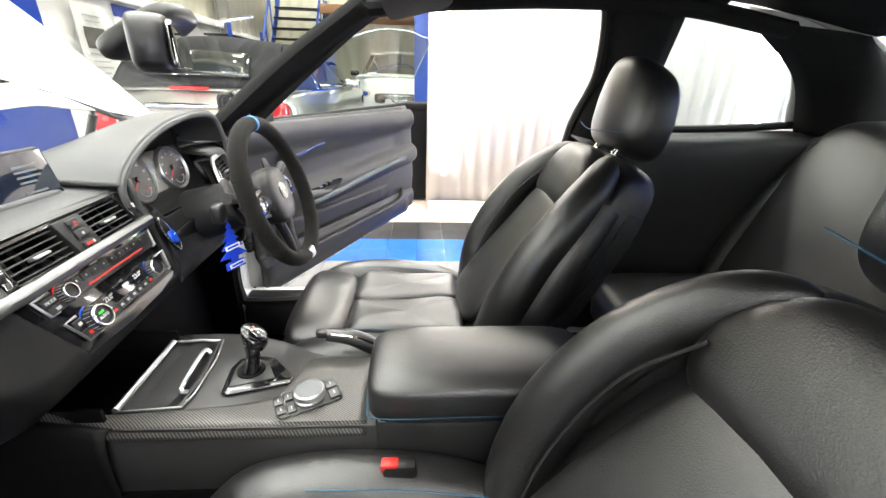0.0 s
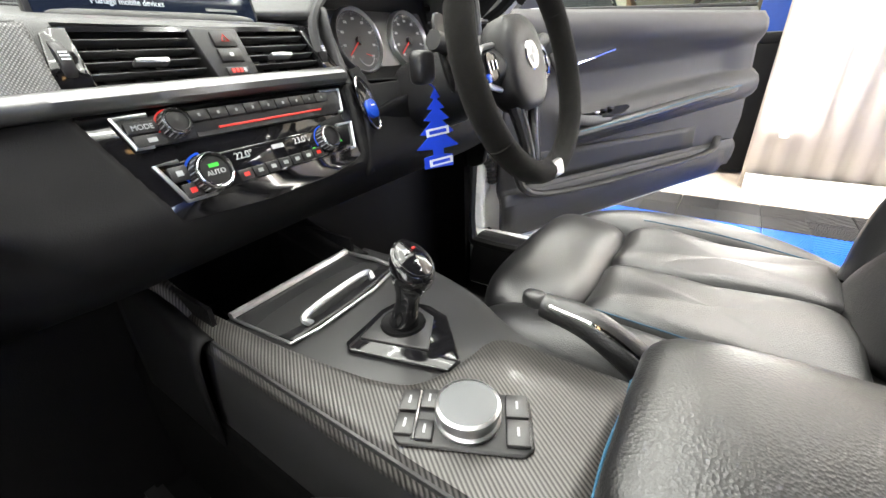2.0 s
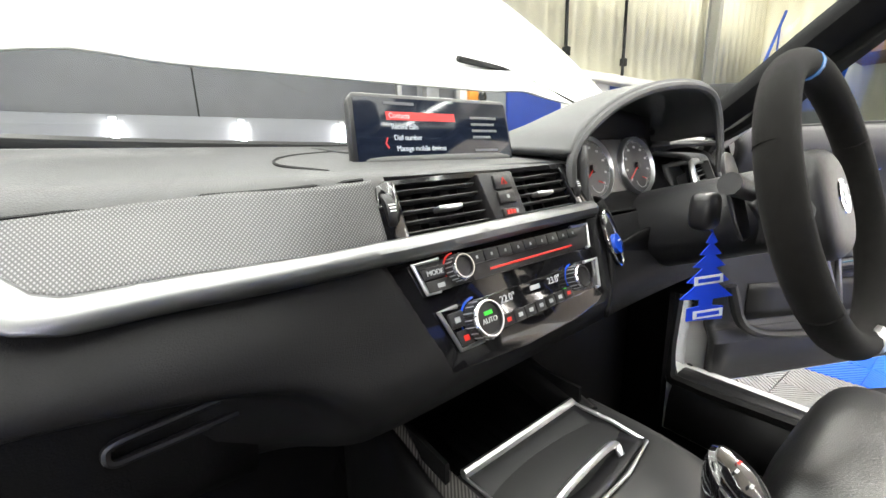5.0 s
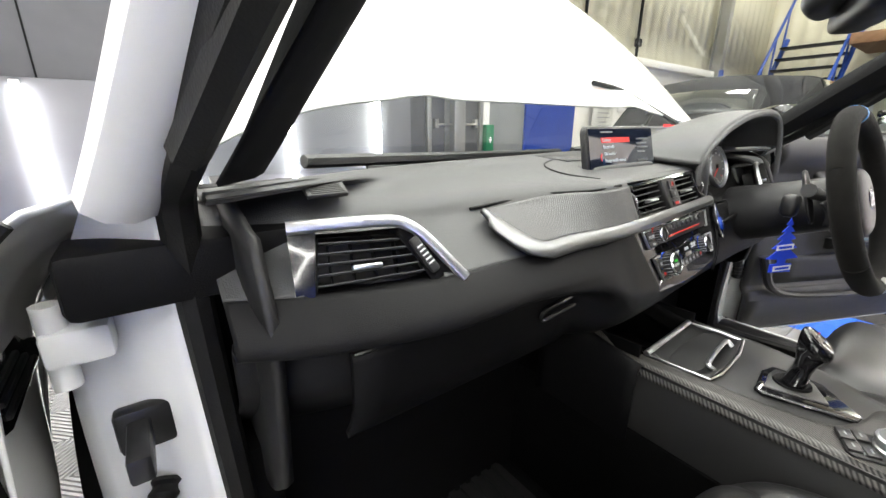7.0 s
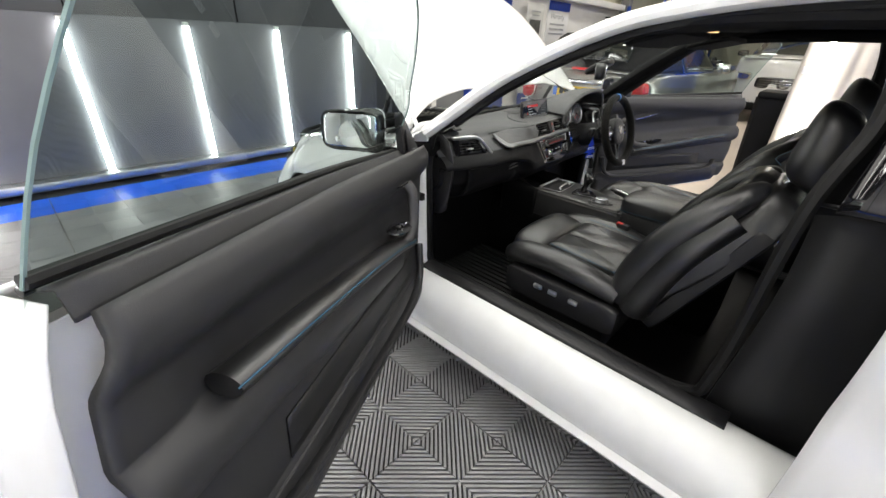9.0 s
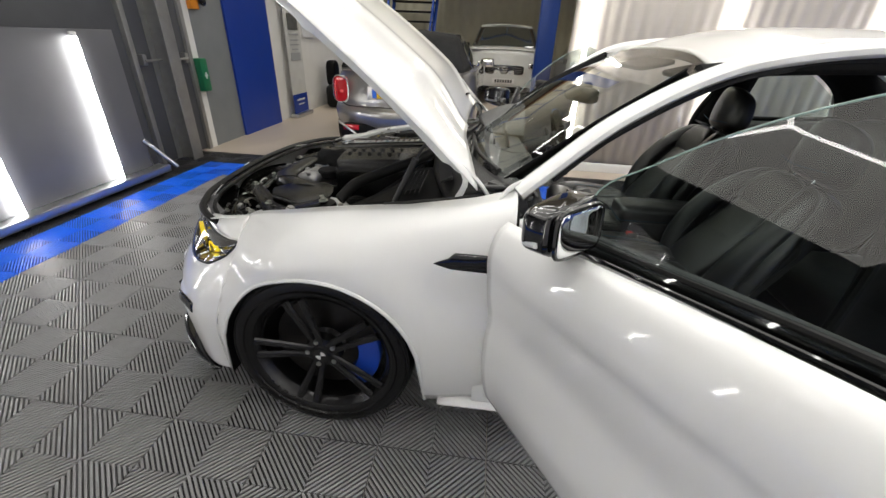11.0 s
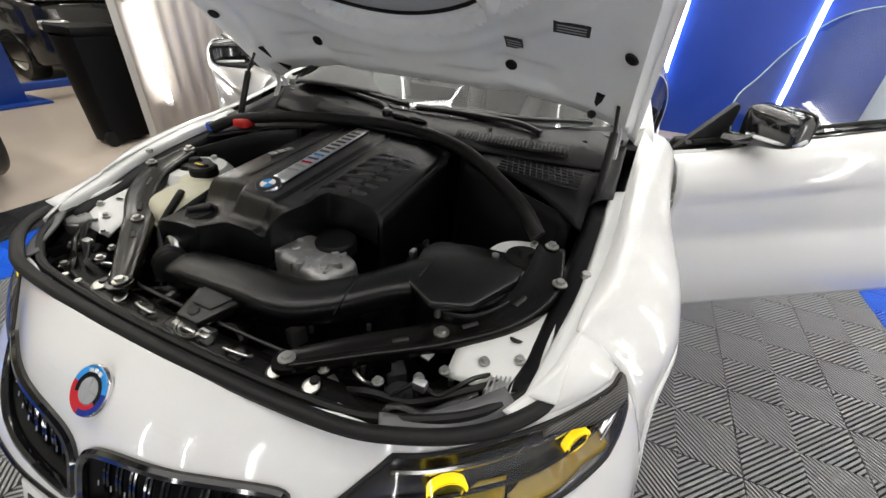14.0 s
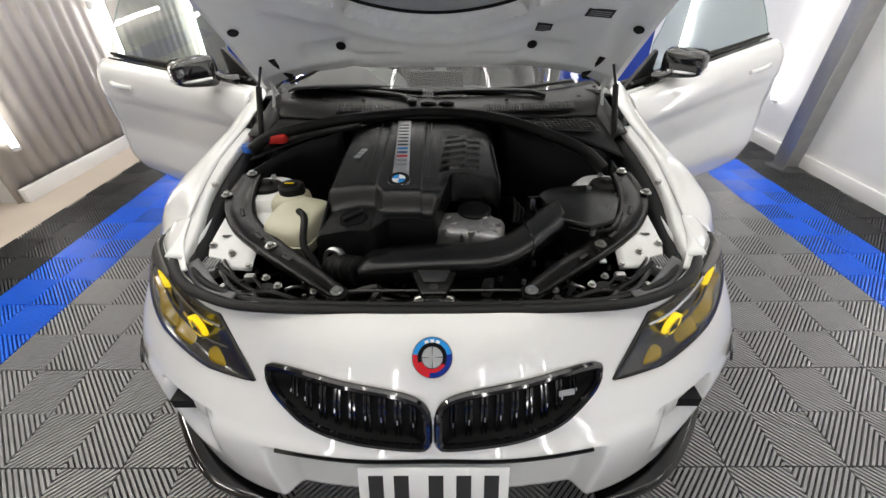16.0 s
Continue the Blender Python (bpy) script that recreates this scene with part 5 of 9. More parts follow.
    for k, (x, y, z) in enumerate(((0.50, 0.405, 0.70), (0.455, 0.42, 0.672), (0.40, 0.475, 0.69), (0.62, 0.335, 0.722), (0.30, 0.50, 0.694), (0.56, 0.36, 0.712))):
        part("flange_bolt", mir(join(lathe([(0.011, 0), (0.011, 0.003), (0.0065, 0.003), (0.0065, 0.010), (0, 0.010)], 12, Matrix.Translation((x, y, z)))), s), STEEL, car)
    part("lamp_bracket", mir(tube([(0.43, 0.535, 0.668), (0.45, 0.505, 0.69), (0.50, 0.485, 0.676), (0.545, 0.45, 0.695), (0.57, 0.42, 0.70)], 0.007, 6, 24, flat=0.5), s), SHINY, car)
    part("wiring", mir(tube([(0.58, 0.37, 0.70), (0.555, 0.41, 0.715), (0.51, 0.45, 0.69), (0.47, 0.455, 0.705), (0.43, 0.49, 0.685)], 0.0045, 6, 30), s), SATIN, car)
    part("plug", mir(box((0.475, 0.455, 0.703), (0.026, 0.018, 0.02), 0.004), s), CAST, car)
    part("tow_eye", mir(tube([(0.335, 0.455, 0.665), (0.35, 0.475, 0.69), (0.375, 0.485, 0.69), (0.385, 0.47, 0.668)], 0.004, 6, 16), s), STEEL, car)
# slam panel and seal
part("slam_panel", loft([[(-0.56, 0.47, 0.665), (-0.4, 0.545, 0.682), (0, 0.57, 0.69), (0.4, 0.545, 0.682), (0.56, 0.47, 0.665)], [(-0.50, 0.43, 0.655), (-0.35, 0.49, 0.668), (0, 0.51, 0.675), (0.35, 0.49, 0.668), (0.50, 0.43, 0.655)], [(-0.5, 0.42, 0.60), (-0.35, 0.48, 0.60), (0, 0.5, 0.60), (0.35, 0.48, 0.60), (0.5, 0.42, 0.60)]], 10, 40), SHINY, car, "glossy black front cross panel", thick=0.006)
for x in (-0.30, -0.22, -0.13, -0.05, 0.05, 0.13, 0.22, 0.30):
    part("slam_hole", lathe([(0, 0.0), (0.013, 0.0), (0.015, 0.002), (0.017, 0.0)], 16, Matrix.Translation((x, 0.545 - 0.1 * x * x, 0.689)) @ Matrix.Rotation(radians(-16), 4, "X")), BLACKP if int(x * 100) % 2 else STEEL, car)
part("bonnet_latch", join(tube([(-0.045, 0.53, 0.695), (0, 0.535, 0.712), (0.045, 0.53, 0.695)], 0.005, 6, 12), b2(-0.05, 0.05, 0.515, 0.545, 0.68, 0.694, 0.004)), STEEL, car)
seal = [(-0.70, 0.36, 0.725), (-0.67, 0.44, 0.733), (-0.60, 0.52, 0.737), (-0.50, 0.575, 0.738), (-0.40, 0.605, 0.742), (-0.2, 0.622, 0.748), (0, 0.627, 0.750), (0.2, 0.622, 0.748), (0.40, 0.605, 0.742), (0.50, 0.575, 0.738), (0.60, 0.52, 0.737), (0.67, 0.44, 0.733), (0.70, 0.36, 0.725)]
part("bonnet_seal", tube(seal, 0.0135, 10, 80, flat=0.8), RUBBER, car, "black rubber bonnet seal")
part("bonnet_seal_lip", tube([(x * 0.955, y - 0.028, z - 0.012) for x, y, z in seal], 0.009, 8, 80), RUBBER, car)
for e in (-1, 1):
    part("latch_slot", tube([(e * 0.10, 0.540, 0.693), (e * 0.108, 0.548, 0.698), (e * 0.155, 0.543, 0.697), (e * 0.16, 0.533, 0.691)], 0.0032, 6, 24), STEEL, car, "bare metal edge of a latch slot")
    part("panel_clip", lathe([(0.010, 0.0), (0.008, 0.004), (0.0, 0.0045)], 14, Matrix.Translation((e * 0.30, 0.525, 0.692))), SATIN, car)
for r in (0.020, 0.030):
    part("latch_ring", tube([(r * math.cos(t), 0.545 + 0.55 * r * math.sin(t), 0.697 - 0.15 * r * math.sin(t)) for t in np.linspace(0, 2 * math.pi, 25)[:-1]], 0.0022, 5, closed=True), STEEL, car)
# engine cover
def cover_front(x):
    """How far forward the cover reaches at x: a notch over the throttle, a lobe at the oil cap."""
    y = lerp(0.145, 0.315, smooth01((x + 0.05) / 0.05))
    return y + 0.05 * smooth01((x - 0.12) / 0.05)


def cover_z(x, y):
    z = lerp(0.882, 0.846, clamp((y + 0.29) / 0.5))
    z -= 0.050 * smooth01((y - 0.235 + 0.05 * smooth01((x - 0.14) / 0.04)) / 0.06) * smooth01((x + 0.02) / 0.03)
    # faceted shoulders and raised centre
    z -= 0.30 * max(0, x - 0.225) ** 1.2 + 0.16 * max(0, -0.10 - x)
    z -= 0.007 * smooth01((x - 0.165) / 0.012) + 0.007 * smooth01((0.045 - x) / 0.012)
    z += 0.006 * smooth01((-0.005 - x) / 0.02) * smooth01((0.20 - y) / 0.03) * smooth01((y + 0.2) / 0.1)
    # slanted gills in two columns
    for c, w in ((-0.055, 0.040), (-0.118, 0.022)):
        q = c + 0.09 * (y - 0.02)
        if abs(x - q) < w and -0.13 < y < 0.13:
            g = math.sin((y - 0.30 * (x - q)) * 132)
            z -= 0.011 * max(0, g) ** 2 * (1 - ((x - q) / w) ** 4)
    return z


def cover(u, v):
    x = lerp(-0.192, 0.318, u)
    yf = cover_front(x)
    w = min(1, v / 0.93)
    y = lerp(-0.29, yf, w)
    z = cover_z(x, y) - 0.012 * max(0, 1 - min(u, 1 - u) / 0.03) ** 2
    return x, y + 0.006 * (v - 0.93) / 0.07 * (v > 0.93), z - 0.09 * max(0, v - 0.93) / 0.07


cov = part("engine_cover", grid(cover, 150, 130), COVER, car, "matt black moulded engine cover", smooth=28)
part("cover_skirt", loft([[(-0.192, y, cover_z(-0.192, y) - 0.012) for y in (-0.28, -0.1, 0.05, 0.145)], [(-0.20, y, 0.58) for y in (-0.28, -0.1, 0.05, 0.15)]], 6, 20), COVER, cov, thick=0.006)
part("cover_skirt", loft([[(0.318, y, cover_z(0.318, y) - 0.012) for y in (-0.28, -0.1, 0.1, 0.36)], [(0.33, y, 0.58) for y in (-0.28, -0.1, 0.1, 0.365)]], 6, 20), COVER, cov, thick=0.006)
om = Matrix.Translation((0.225, 0.305, cover_z(0.225, 0.305) - 0.004)) @ Matrix.Rotation(radians(-10), 4, "X")
oc = part("oil_cap", lathe([(0.040, -0.01), (0.040, 0.004), (0.036, 0.008), (0.034, 0.004), (0.031, 0.012), (0, 0.013)], 28, om), BAYB, cov)
part("cap_grip", xf(box((0, 0, 0.016), (0.016, 0.060, 0.016), 0.005, 2, Matrix.Rotation(radians(-55), 4, "Z")), om), BAYB, oc)


def strip_pt(t, e):
    y = lerp(0.165, -0.26, t)
    x = lerp(0.103, 0.122, t) + e
    return x, y, cover_z(0.105, y) + 0.004


part("cover_stripe", loft([[strip_pt(t, e) for e in (-0.024, 0, 0.024)] for t in (0, 0.33, 0.66, 1)], 16, 4), ALU, cov, "silver badge strip", thick=0.003, offset=0)
for k in range(12):
    x, y, z = strip_pt(0.16 + k * 0.066, 0)
    mt = (GREYP, GREYP, RD, DB, LB)[k] if k < 5 else SATIN
    part("strip_mark", box((x, y, z + 0.003), (0.034, 0.011, 0.001), 0, 2, Matrix.Rotation(radians(-4), 4, "X")), mt, cov)
cm2 = Matrix.Translation((0.106, 0.190, cover_z(0.106, 0.18) + 0.004)) @ Matrix.Rotation(radians(-12), 4, "X")
cr_ = part("cover_roundel", lathe([(0, 0.003), (0.020, 0.003), (0.032, 0.003), (0.034, -0.004)], 32, cm2), CHROME, cov, "round blue and white badge")
part("badge_ring", sector(0.020, 0.031, 0, 2 * math.pi, cm2 @ Matrix.Translation((0, 0, 0.003)), 0.001, 40), GLOSS, cr_)
for k in range(4):
    part("badge_quarter", sector(0, 0.019, radians(90 * k), radians(90 * k + 90), cm2 @ Matrix.Translation((0, 0, 0.003)), 0.0012), LB if k % 2 else WHITEP, cr_)
for k in range(3):
    part("cover_word_bar", box((0.243 + k * 0.006, -0.035 + 0.028 * k, cover_z(0.245, -0.01) + 0.004), (0.020, 0.022, 0.002), 0, 2, Matrix.Rotation(radians(-12), 4, "Z")), GREYP, cov)
for x in (0.205, 0.02):
    part("cover_groove", tube([(x, -0.26 + 0.07 * k, cover_z(x, -0.26 + 0.07 * k) + 0.0005) for k in range(7)], 0.0016, 5), BLACKP, cov)
# throttle body, air duct, air box
tb = part("throttle_body", pillow((-0.098, 0.275, 0.705), (0.10, 0.06, 0.055), 0.4, 0.35, 28, 14, Matrix.Rotation(radians(-14), 4, "Z")), CAST, car, "bare cast aluminium housing")
for k in range(7):
    part("cast_rib", box((-0.17 + k * 0.022, 0.29 - k * 0.006, 0.752), (0.006, 0.07, 0.012), 0.002), CAST, tb)
for k, (x, y) in enumerate(((-0.155, 0.31), (-0.10, 0.325), (-0.05, 0.28), (-0.14, 0.25))):
    part("cast_boss", cyl((x, y, 0.735), (x, y, 0.764), 0.011, 12, 0.002), CAST, tb)
rng = random.Random(8)
for k in range(26):
    x, y = rng.uniform(-0.175, -0.02), rng.uniform(0.235, 0.325)
    part("cast_lug", box((0, 0, 0), (rng.uniform(0.008, 0.028), rng.uniform(0.006, 0.02), rng.uniform(0.012, 0.03)), 0.003, 2, Matrix.Translation((x, y, 0.742 + rng.uniform(-0.006, 0.012))) @ Matrix.Rotation(rng.uniform(0, 3), 4, "Z")), CAST if k % 3 else STEEL, tb)
for k in range(5):
    part("cast_groove", tube([(-0.185 + 0.03 * k, 0.335 - 0.008 * k, 0.70), (-0.18 + 0.03 * k, 0.338 - 0.008 * k, 0.735), (-0.17 + 0.03 * k, 0.30, 0.757)], 0.004, 6, 10), CAST, tb)
part("round_cap", lathe([(0.05, -0.03), (0.05, 0.0), (0.044, 0.006), (0, 0.008)], 28, Matrix.Translation((-0.115, 0.215, 0.765))), BAYB, car)
duct = part("air_duct", loft([[(x, y - w, z - 0.03), (x, y - w, z + 0.014), (x, y, z + 0.024), (x, y + w, z + 0.012), (x, y + w, z - 0.03)] for x, y, z, w in ((0.20, 0.42, 0.695, 0.028), (0.15, 0.415, 0.715, 0.042), (0.0, 0.41, 0.725, 0.046), (-0.15, 0.405, 0.732, 0.048), (-0.24, 0.355, 0.742, 0.054), (-0.32, 0.27, 0.752, 0.06), (-0.37, 0.22, 0.752, 0.066))], 44, 20), COVER, car, "wide black intake duct", thick=0.004)
part("duct_bellows", tube([(0.20, 0.425, 0.70), (0.25, 0.40, 0.69), (0.28, 0.36, 0.67)], lambda t: 0.036 + 0.005 * math.sin(t * 45), 14, 40), RUBBER, duct)
part("duct_joint", tube([(-0.255, 0.405, 0.735), (-0.262, 0.385, 0.764), (-0.252, 0.315, 0.770), (-0.248, 0.295, 0.750)], 0.005, 6, 12), COVER, duct)
ab = part("air_box", loft([[(-0.29, 0.11, z), (-0.55, 0.10, z), (-0.565, 0.20, z), (-0.50, 0.30, z), (-0.40, 0.30, z), (-0.31, 0.22, z), (-0.29, 0.11, z)] for z in (0.55, 0.70, 0.755)], 8, 36), COVER, car, "black air filter box", thick=0.004)
part("air_box_lid", prism([(-0.565, 0.062), (-0.42, 0.078), (-0.345, 0.10), (-0.319, 0.138), (-0.34, 0.277), (-0.427, 0.329), (-0.504, 0.294), (-0.56, 0.17)], 0.022, Matrix.Translation((0, 0, 0.755)), 0.008), COVER, ab)
for x, y in ((-0.30, 0.16), (-0.56, 0.16), (-0.44, 0.31)):
    part("lid_clip", box((x, y, 0.752), (0.012, 0.022, 0.03), 0.003), STEEL, ab)
lm = Matrix.Translation((0.0, 0.428, 0.708)) @ Matrix.Rotation(radians(-4), 4, "X")
lc = part("latch_cover", prism([(-0.07, 0.0), (0.07, 0.0), (0.030, 0.112), (-0.030, 0.112)], 0.022, lm, 0.006), COVER, car, "black wedge-shaped latch cover")
part("latch_cover_step", prism([(-0.048, 0.018), (0.048, 0.018), (0.026, 0.075), (-0.026, 0.075)], 0.004, lm @ Matrix.Translation((0, 0, 0.022)), 0.002), PLASTIC, lc)
part("latch_cover_screw", lathe([(0.011, 0.003), (0.008, 0.005), (0, 0.004)], 16, lm @ Matrix.Translation((0, 0.092, 0.021))), BLACKP, lc)
# coolant tank
tk = part("coolant_tank", pillow((0.415, 0.215, 0.718), (0.075, 0.092, 0.058), 0.4, 0.4, 32, 16, Matrix.Rotation(radians(-20), 4, "Z"), lambda p: Vector((p.x, p.y, p.z - 0.25 * max(0, p.y)))), TANKP, car, "milky white coolant tank")
part("tank_neck", pillow((0.46, 0.125, 0.73), (0.055, 0.06, 0.05), 0.5, 0.5), TANKP, tk)
part("tank_cap", join(lathe([(0.040, -0.01), (0.040, 0.014), (0.034, 0.02), (0, 0.02)], 24, Matrix.Translation((0.455, 0.115, 0.785))), box((0.455, 0.115, 0.807), (0.045, 0.012, 0.01), 0.003)), BAYB, tk)
part("cap_mark", box((0.455, 0.125, 0.8125), (0.03, 0.006, 0.001)), YELLOW, tk)
part("tank_seam", tube([(0.345, 0.17, 0.715), (0.365, 0.30, 0.70), (0.43, 0.312, 0.70), (0.49, 0.27, 0.71)], 0.004, 6, 16), TANKP, tk)
part("tank_hose", tube([(0.40, 0.235, 0.775), (0.375, 0.27, 0.77), (0.37, 0.33, 0.72), (0.33, 0.37, 0.68), (0.30, 0.42, 0.62)], 0.010, 8, 24), RUBBER, tk)
part("silver_hose", tube([(0.245, 0.385, 0.69), (0.262, 0.37, 0.725), (0.295, 0.36, 0.72), (0.31, 0.37, 0.66)], 0.011, 8, 16), ALU, car)
# rear partition hose, fuse caps, cowl
part("partition_seal", tube([(0.655, -0.09, 0.835), (0.60, -0.155, 0.862), (0.46, -0.225, 0.880), (0.3, -0.275, 0.892), (0.08, -0.312, 0.900), (-0.1, -0.30, 0.899), (-0.263, -0.24, 0.888), (-0.40, -0.135, 0.868), (-0.50, -0.045, 0.845), (-0.56, 0.0, 0.80)], 0.020, 12, 60), RUBBER, car, "thick black partition seal")
part("left_partition", loft([[(-0.24, -0.26, 0.87), (-0.42, -0.18, 0.84), (-0.62, -0.10, 0.82)], [(-0.25, -0.22, 0.7), (-0.42, -0.12, 0.7), (-0.62, -0.06, 0.7)], [(-0.25, -0.2, 0.55), (-0.42, -0.1, 0.55), (-0.62, -0.05, 0.55)]], 8, 12), BAYB, car, thick=0.01)
part("right_partition", loft([[(0.64, 0.0, 0.79), (0.5, -0.14, 0.835), (0.35, -0.2, 0.86)], [(0.64, 0.02, 0.6), (0.5, -0.12, 0.6), (0.35, -0.18, 0.6)]], 6, 12), BAYB, car, thick=0.01)
for s in (1, -1):
    part("rear_well_lid", mir(loft([[(0.30, -0.25, 0.862), (0.48, -0.19, 0.845), (0.65, -0.06, 0.815)], [(0.30, -0.32, 0.872), (0.48, -0.29, 0.858), (0.65, -0.22, 0.838)], [(0.30, -0.38, 0.875), (0.48, -0.38, 0.865), (0.66, -0.38, 0.855)]], 10, 12), s), BAYB, car, thick=0.008)
part("jump_terminal", pillow((0.585, -0.165, 0.855), (0.042, 0.03, 0.016), 0.4, 0.4), REDP, car, "red terminal cap")
part("blue_cap", lathe([(0.022, -0.01), (0.024, 0.008), (0.02, 0.014), (0, 0.014)], 20, Matrix.Translation((0.665, -0.105, 0.838))), BLUEM, car, "blue filler cap")
mesh_v = part("filter_mesh", join(*[tube([(-0.38 - k * 0.018, -0.30, 0.876), (-0.40 - k * 0.018, -0.22, 0.862)], 0.0022, 4) for k in range(12)], *[tube([(-0.37, -0.30 + k * 0.016, 0.878 - k * 0.003), (-0.61, -0.30 + k * 0.016, 0.868 - k * 0.003)], 0.0022, 4) for k in range(6)]), SATIN, car)
mesh_v["kind"] = "stuff"
cowl = part("cowl_panel", loft([[(-0.66, -0.40, 0.86), (-0.35, -0.315, 0.875), (0, -0.29, 0.885), (0.35, -0.315, 0.875), (0.66, -0.40, 0.86)], [(-0.68, -0.48, 0.905), (-0.36, -0.385, 0.908), (0, -0.345, 0.91), (0.36, -0.385, 0.908), (0.68, -0.48, 0.905)], [(-0.69, -0.60, 0.945), (-0.40, -0.49, 0.932), (0, -0.435, 0.922), (0.40, -0.49, 0.932), (0.69, -0.60, 0.945)]], 12, 50), PLASTIC, car, "grained black scuttle panel", thick=0.006)
for x0, x1 in ((0.16, 0.40), (-0.55, -0.18)):
    part("scuttle_grille", loft([[(x0, -0.318 - 0.16 * x0 * x0, 0.893), ((x0 + x1) / 2, -0.318 - 0.04 * (x0 + x1) ** 2, 0.896), (x1, -0.318 - 0.16 * x1 * x1, 0.89)], [(x0, -0.355 - 0.18 * x0 * x0, 0.909), ((x0 + x1) / 2, -0.355 - 0.045 * (x0 + x1) ** 2, 0.910), (x1, -0.355 - 0.18 * x1 * x1, 0.905)]], 3, 20), BLACKP, cowl, thick=0.004)
    nb = int(abs(x1 - x0) / 0.011)
    for k in range(nb):
        x = lerp(x0, x1, (k + 0.5) / nb)
        part("grille_bar", tube([(x, -0.318 - 0.16 * x * x, 0.900), (x, -0.355 - 0.18 * x * x, 0.915)], 0.0026, 4), GRIP, cowl)
for x in (-0.035, 0.035):
    part("scuttle_ring", lathe([(0.031, 0.0), (0.033, 0.007), (0.028, 0.007), (0.024, 0.0), (0, -0.004)], 24, Matrix.Translation((x, -0.355, 0.914)) @ Matrix.Rotation(radians(30), 4, "X")), SATIN, cowl)
for x in (-0.58, -0.42, -0.28, 0.12, 0.30, 0.46, 0.60):
    part("scuttle_clip", lathe([(0.008, 0.0), (0.006, 0.004), (0, 0.004)], 12, Matrix.Translation((x, -0.395 - 0.16 * x * x, 0.922)) @ Matrix.Rotation(radians(25), 4, "X")), BLACKP, cowl)
wp = part("wiper", join(tube([(0.10, -0.385, 0.922), (0.16, -0.43, 0.936), (0.34, -0.48, 0.945), (0.50, -0.54, 0.955)], lambda t: 0.012 - 0.006 * t, 8, 24), tube([(0.06, -0.455, 0.945), (0.3, -0.495, 0.950), (0.56, -0.575, 0.962)], 0.008, 6, 20)), SATIN, car, "black wiper arm and blade")
part("wiper", join(tube([(-0.44, -0.44, 0.928), (-0.36, -0.455, 0.942), (-0.2, -0.46, 0.944), (-0.05, -0.455, 0.944)], lambda t: 0.012 - 0.006 * t, 8, 24), tube([(-0.58, -0.565, 0.958), (-0.3, -0.485, 0.948), (0.02, -0.45, 0.942)], 0.008, 6, 20)), SATIN, car, "black wiper arm and blade")
part("wiper_pivot", lathe([(0.02, -0.01), (0.02, 0.012), (0.012, 0.018), (0, 0.018)], 16, Matrix.Translation((0.10, -0.38, 0.918))), SATIN, wp)
# hoses, looms and brackets deep in the bay
rnd = random.Random(5)
for k in range(46):
    x, y = rnd.uniform(-0.6, 0.6), rnd.uniform(0.22, 0.52)
    if abs(x) < 0.34 and y < 0.36:
        y += 0.15
    z = rnd.uniform(0.55, 0.645)
    p = Vector((x, y, z))
    pts = [p]
    for j in range(3):
        p = p + Vector((rnd.uniform(-0.09, 0.09), rnd.uniform(-0.06, 0.06), rnd.uniform(-0.03, 0.03)))
        pts.append(p)
    part("hose", tube(pts, rnd.choice((0.004, 0.006, 0.009, 0.013)), 7, 14), rnd.choice((RUBBER, SHINY, SATIN, RUBBER)), car)
for k in range(40):
    x, y = rnd.uniform(-0.62, 0.62), rnd.uniform(0.3, 0.53)
    z = rnd.uniform(0.58, 0.65)
    w = rnd.uniform(0.015, 0.045)
    part("connector", box((x, y, z), (w, rnd.uniform(0.015, 0.04), rnd.uniform(0.015, 0.05)), 0.004, 2, Matrix.Rotation(rnd.uniform(0, 3), 4, "Z")), rnd.choice((BAYB, SHINY, SATIN, BAYB, CAST)), car)
for k in range(26):
    x, y = rnd.uniform(-0.6, 0.6), rnd.uniform(0.25, 0.55)
    part("small_bolt", cyl((x, y, 0.645), (x, y, 0.66), 0.006, 6), STEEL, car)
for k in range(10):
    x = -0.235 - 0.012 * k
    part("loom", tube([(x, -0.05 + 0.02 * k, 0.66), (x - 0.03, 0.03 + 0.02 * k, 0.70 - 0.008 * k), (x - 0.02, 0.12, 0.66)], 0.007, 6, 12), RUBBER, car)
part("silver_bracket", box((-0.42, 0.375, 0.70), (0.09, 0.03, 0.006), 0.001, 2, Matrix.Rotation(radians(-8), 4, "Z")), ALU, car)
part("bonnet_cable", tube([(0.30, 0.47, 0.665), (0.2, 0.50, 0.695), (0.0, 0.505, 0.70), (-0.2, 0.50, 0.695), (-0.3, 0.47, 0.67)], 0.004, 6, 30), SATIN, car)
# ---- cabin ----
GLOSSD = mat("gauge_face", (0.012, 0.012, 0.014), 0.4)
RIBMAT = mat("rubber_mat", (0.0055, 0.0055, 0.006), 0.6, var=0.25, scale=30, bump=0.2, bscale=400)
SCREEN = mat("screen_glass", (0.006, 0.008, 0.014), 0.06, coat=1.0, emit=(0.05, 0.1, 0.22), power=0.02)
SCRTXT = mat("screen_text", (0.35, 0.38, 0.4), 0.5, emit=(0.75, 0.85, 1.0), power=0.04)
SCRRED = mat("screen_red", (0.5, 0.02, 0.02), 0.5, emit=(1.0, 0.05, 0.06), power=0.05)
REDGLOW = mat("red_glow", (0.4, 0.015, 0.01), 0.5, emit=(1.0, 0.05, 0.03), power=0.12)
GREENGLOW = mat("green_glow", (0.02, 0.4, 0.02), 0.5, emit=(0.1, 1.0, 0.1), power=0.10)
WHITEGLOW = mat("white_glow", (0.35, 0.35, 0.35), 0.5, emit=(0.8, 0.85, 0.9), power=0.05)
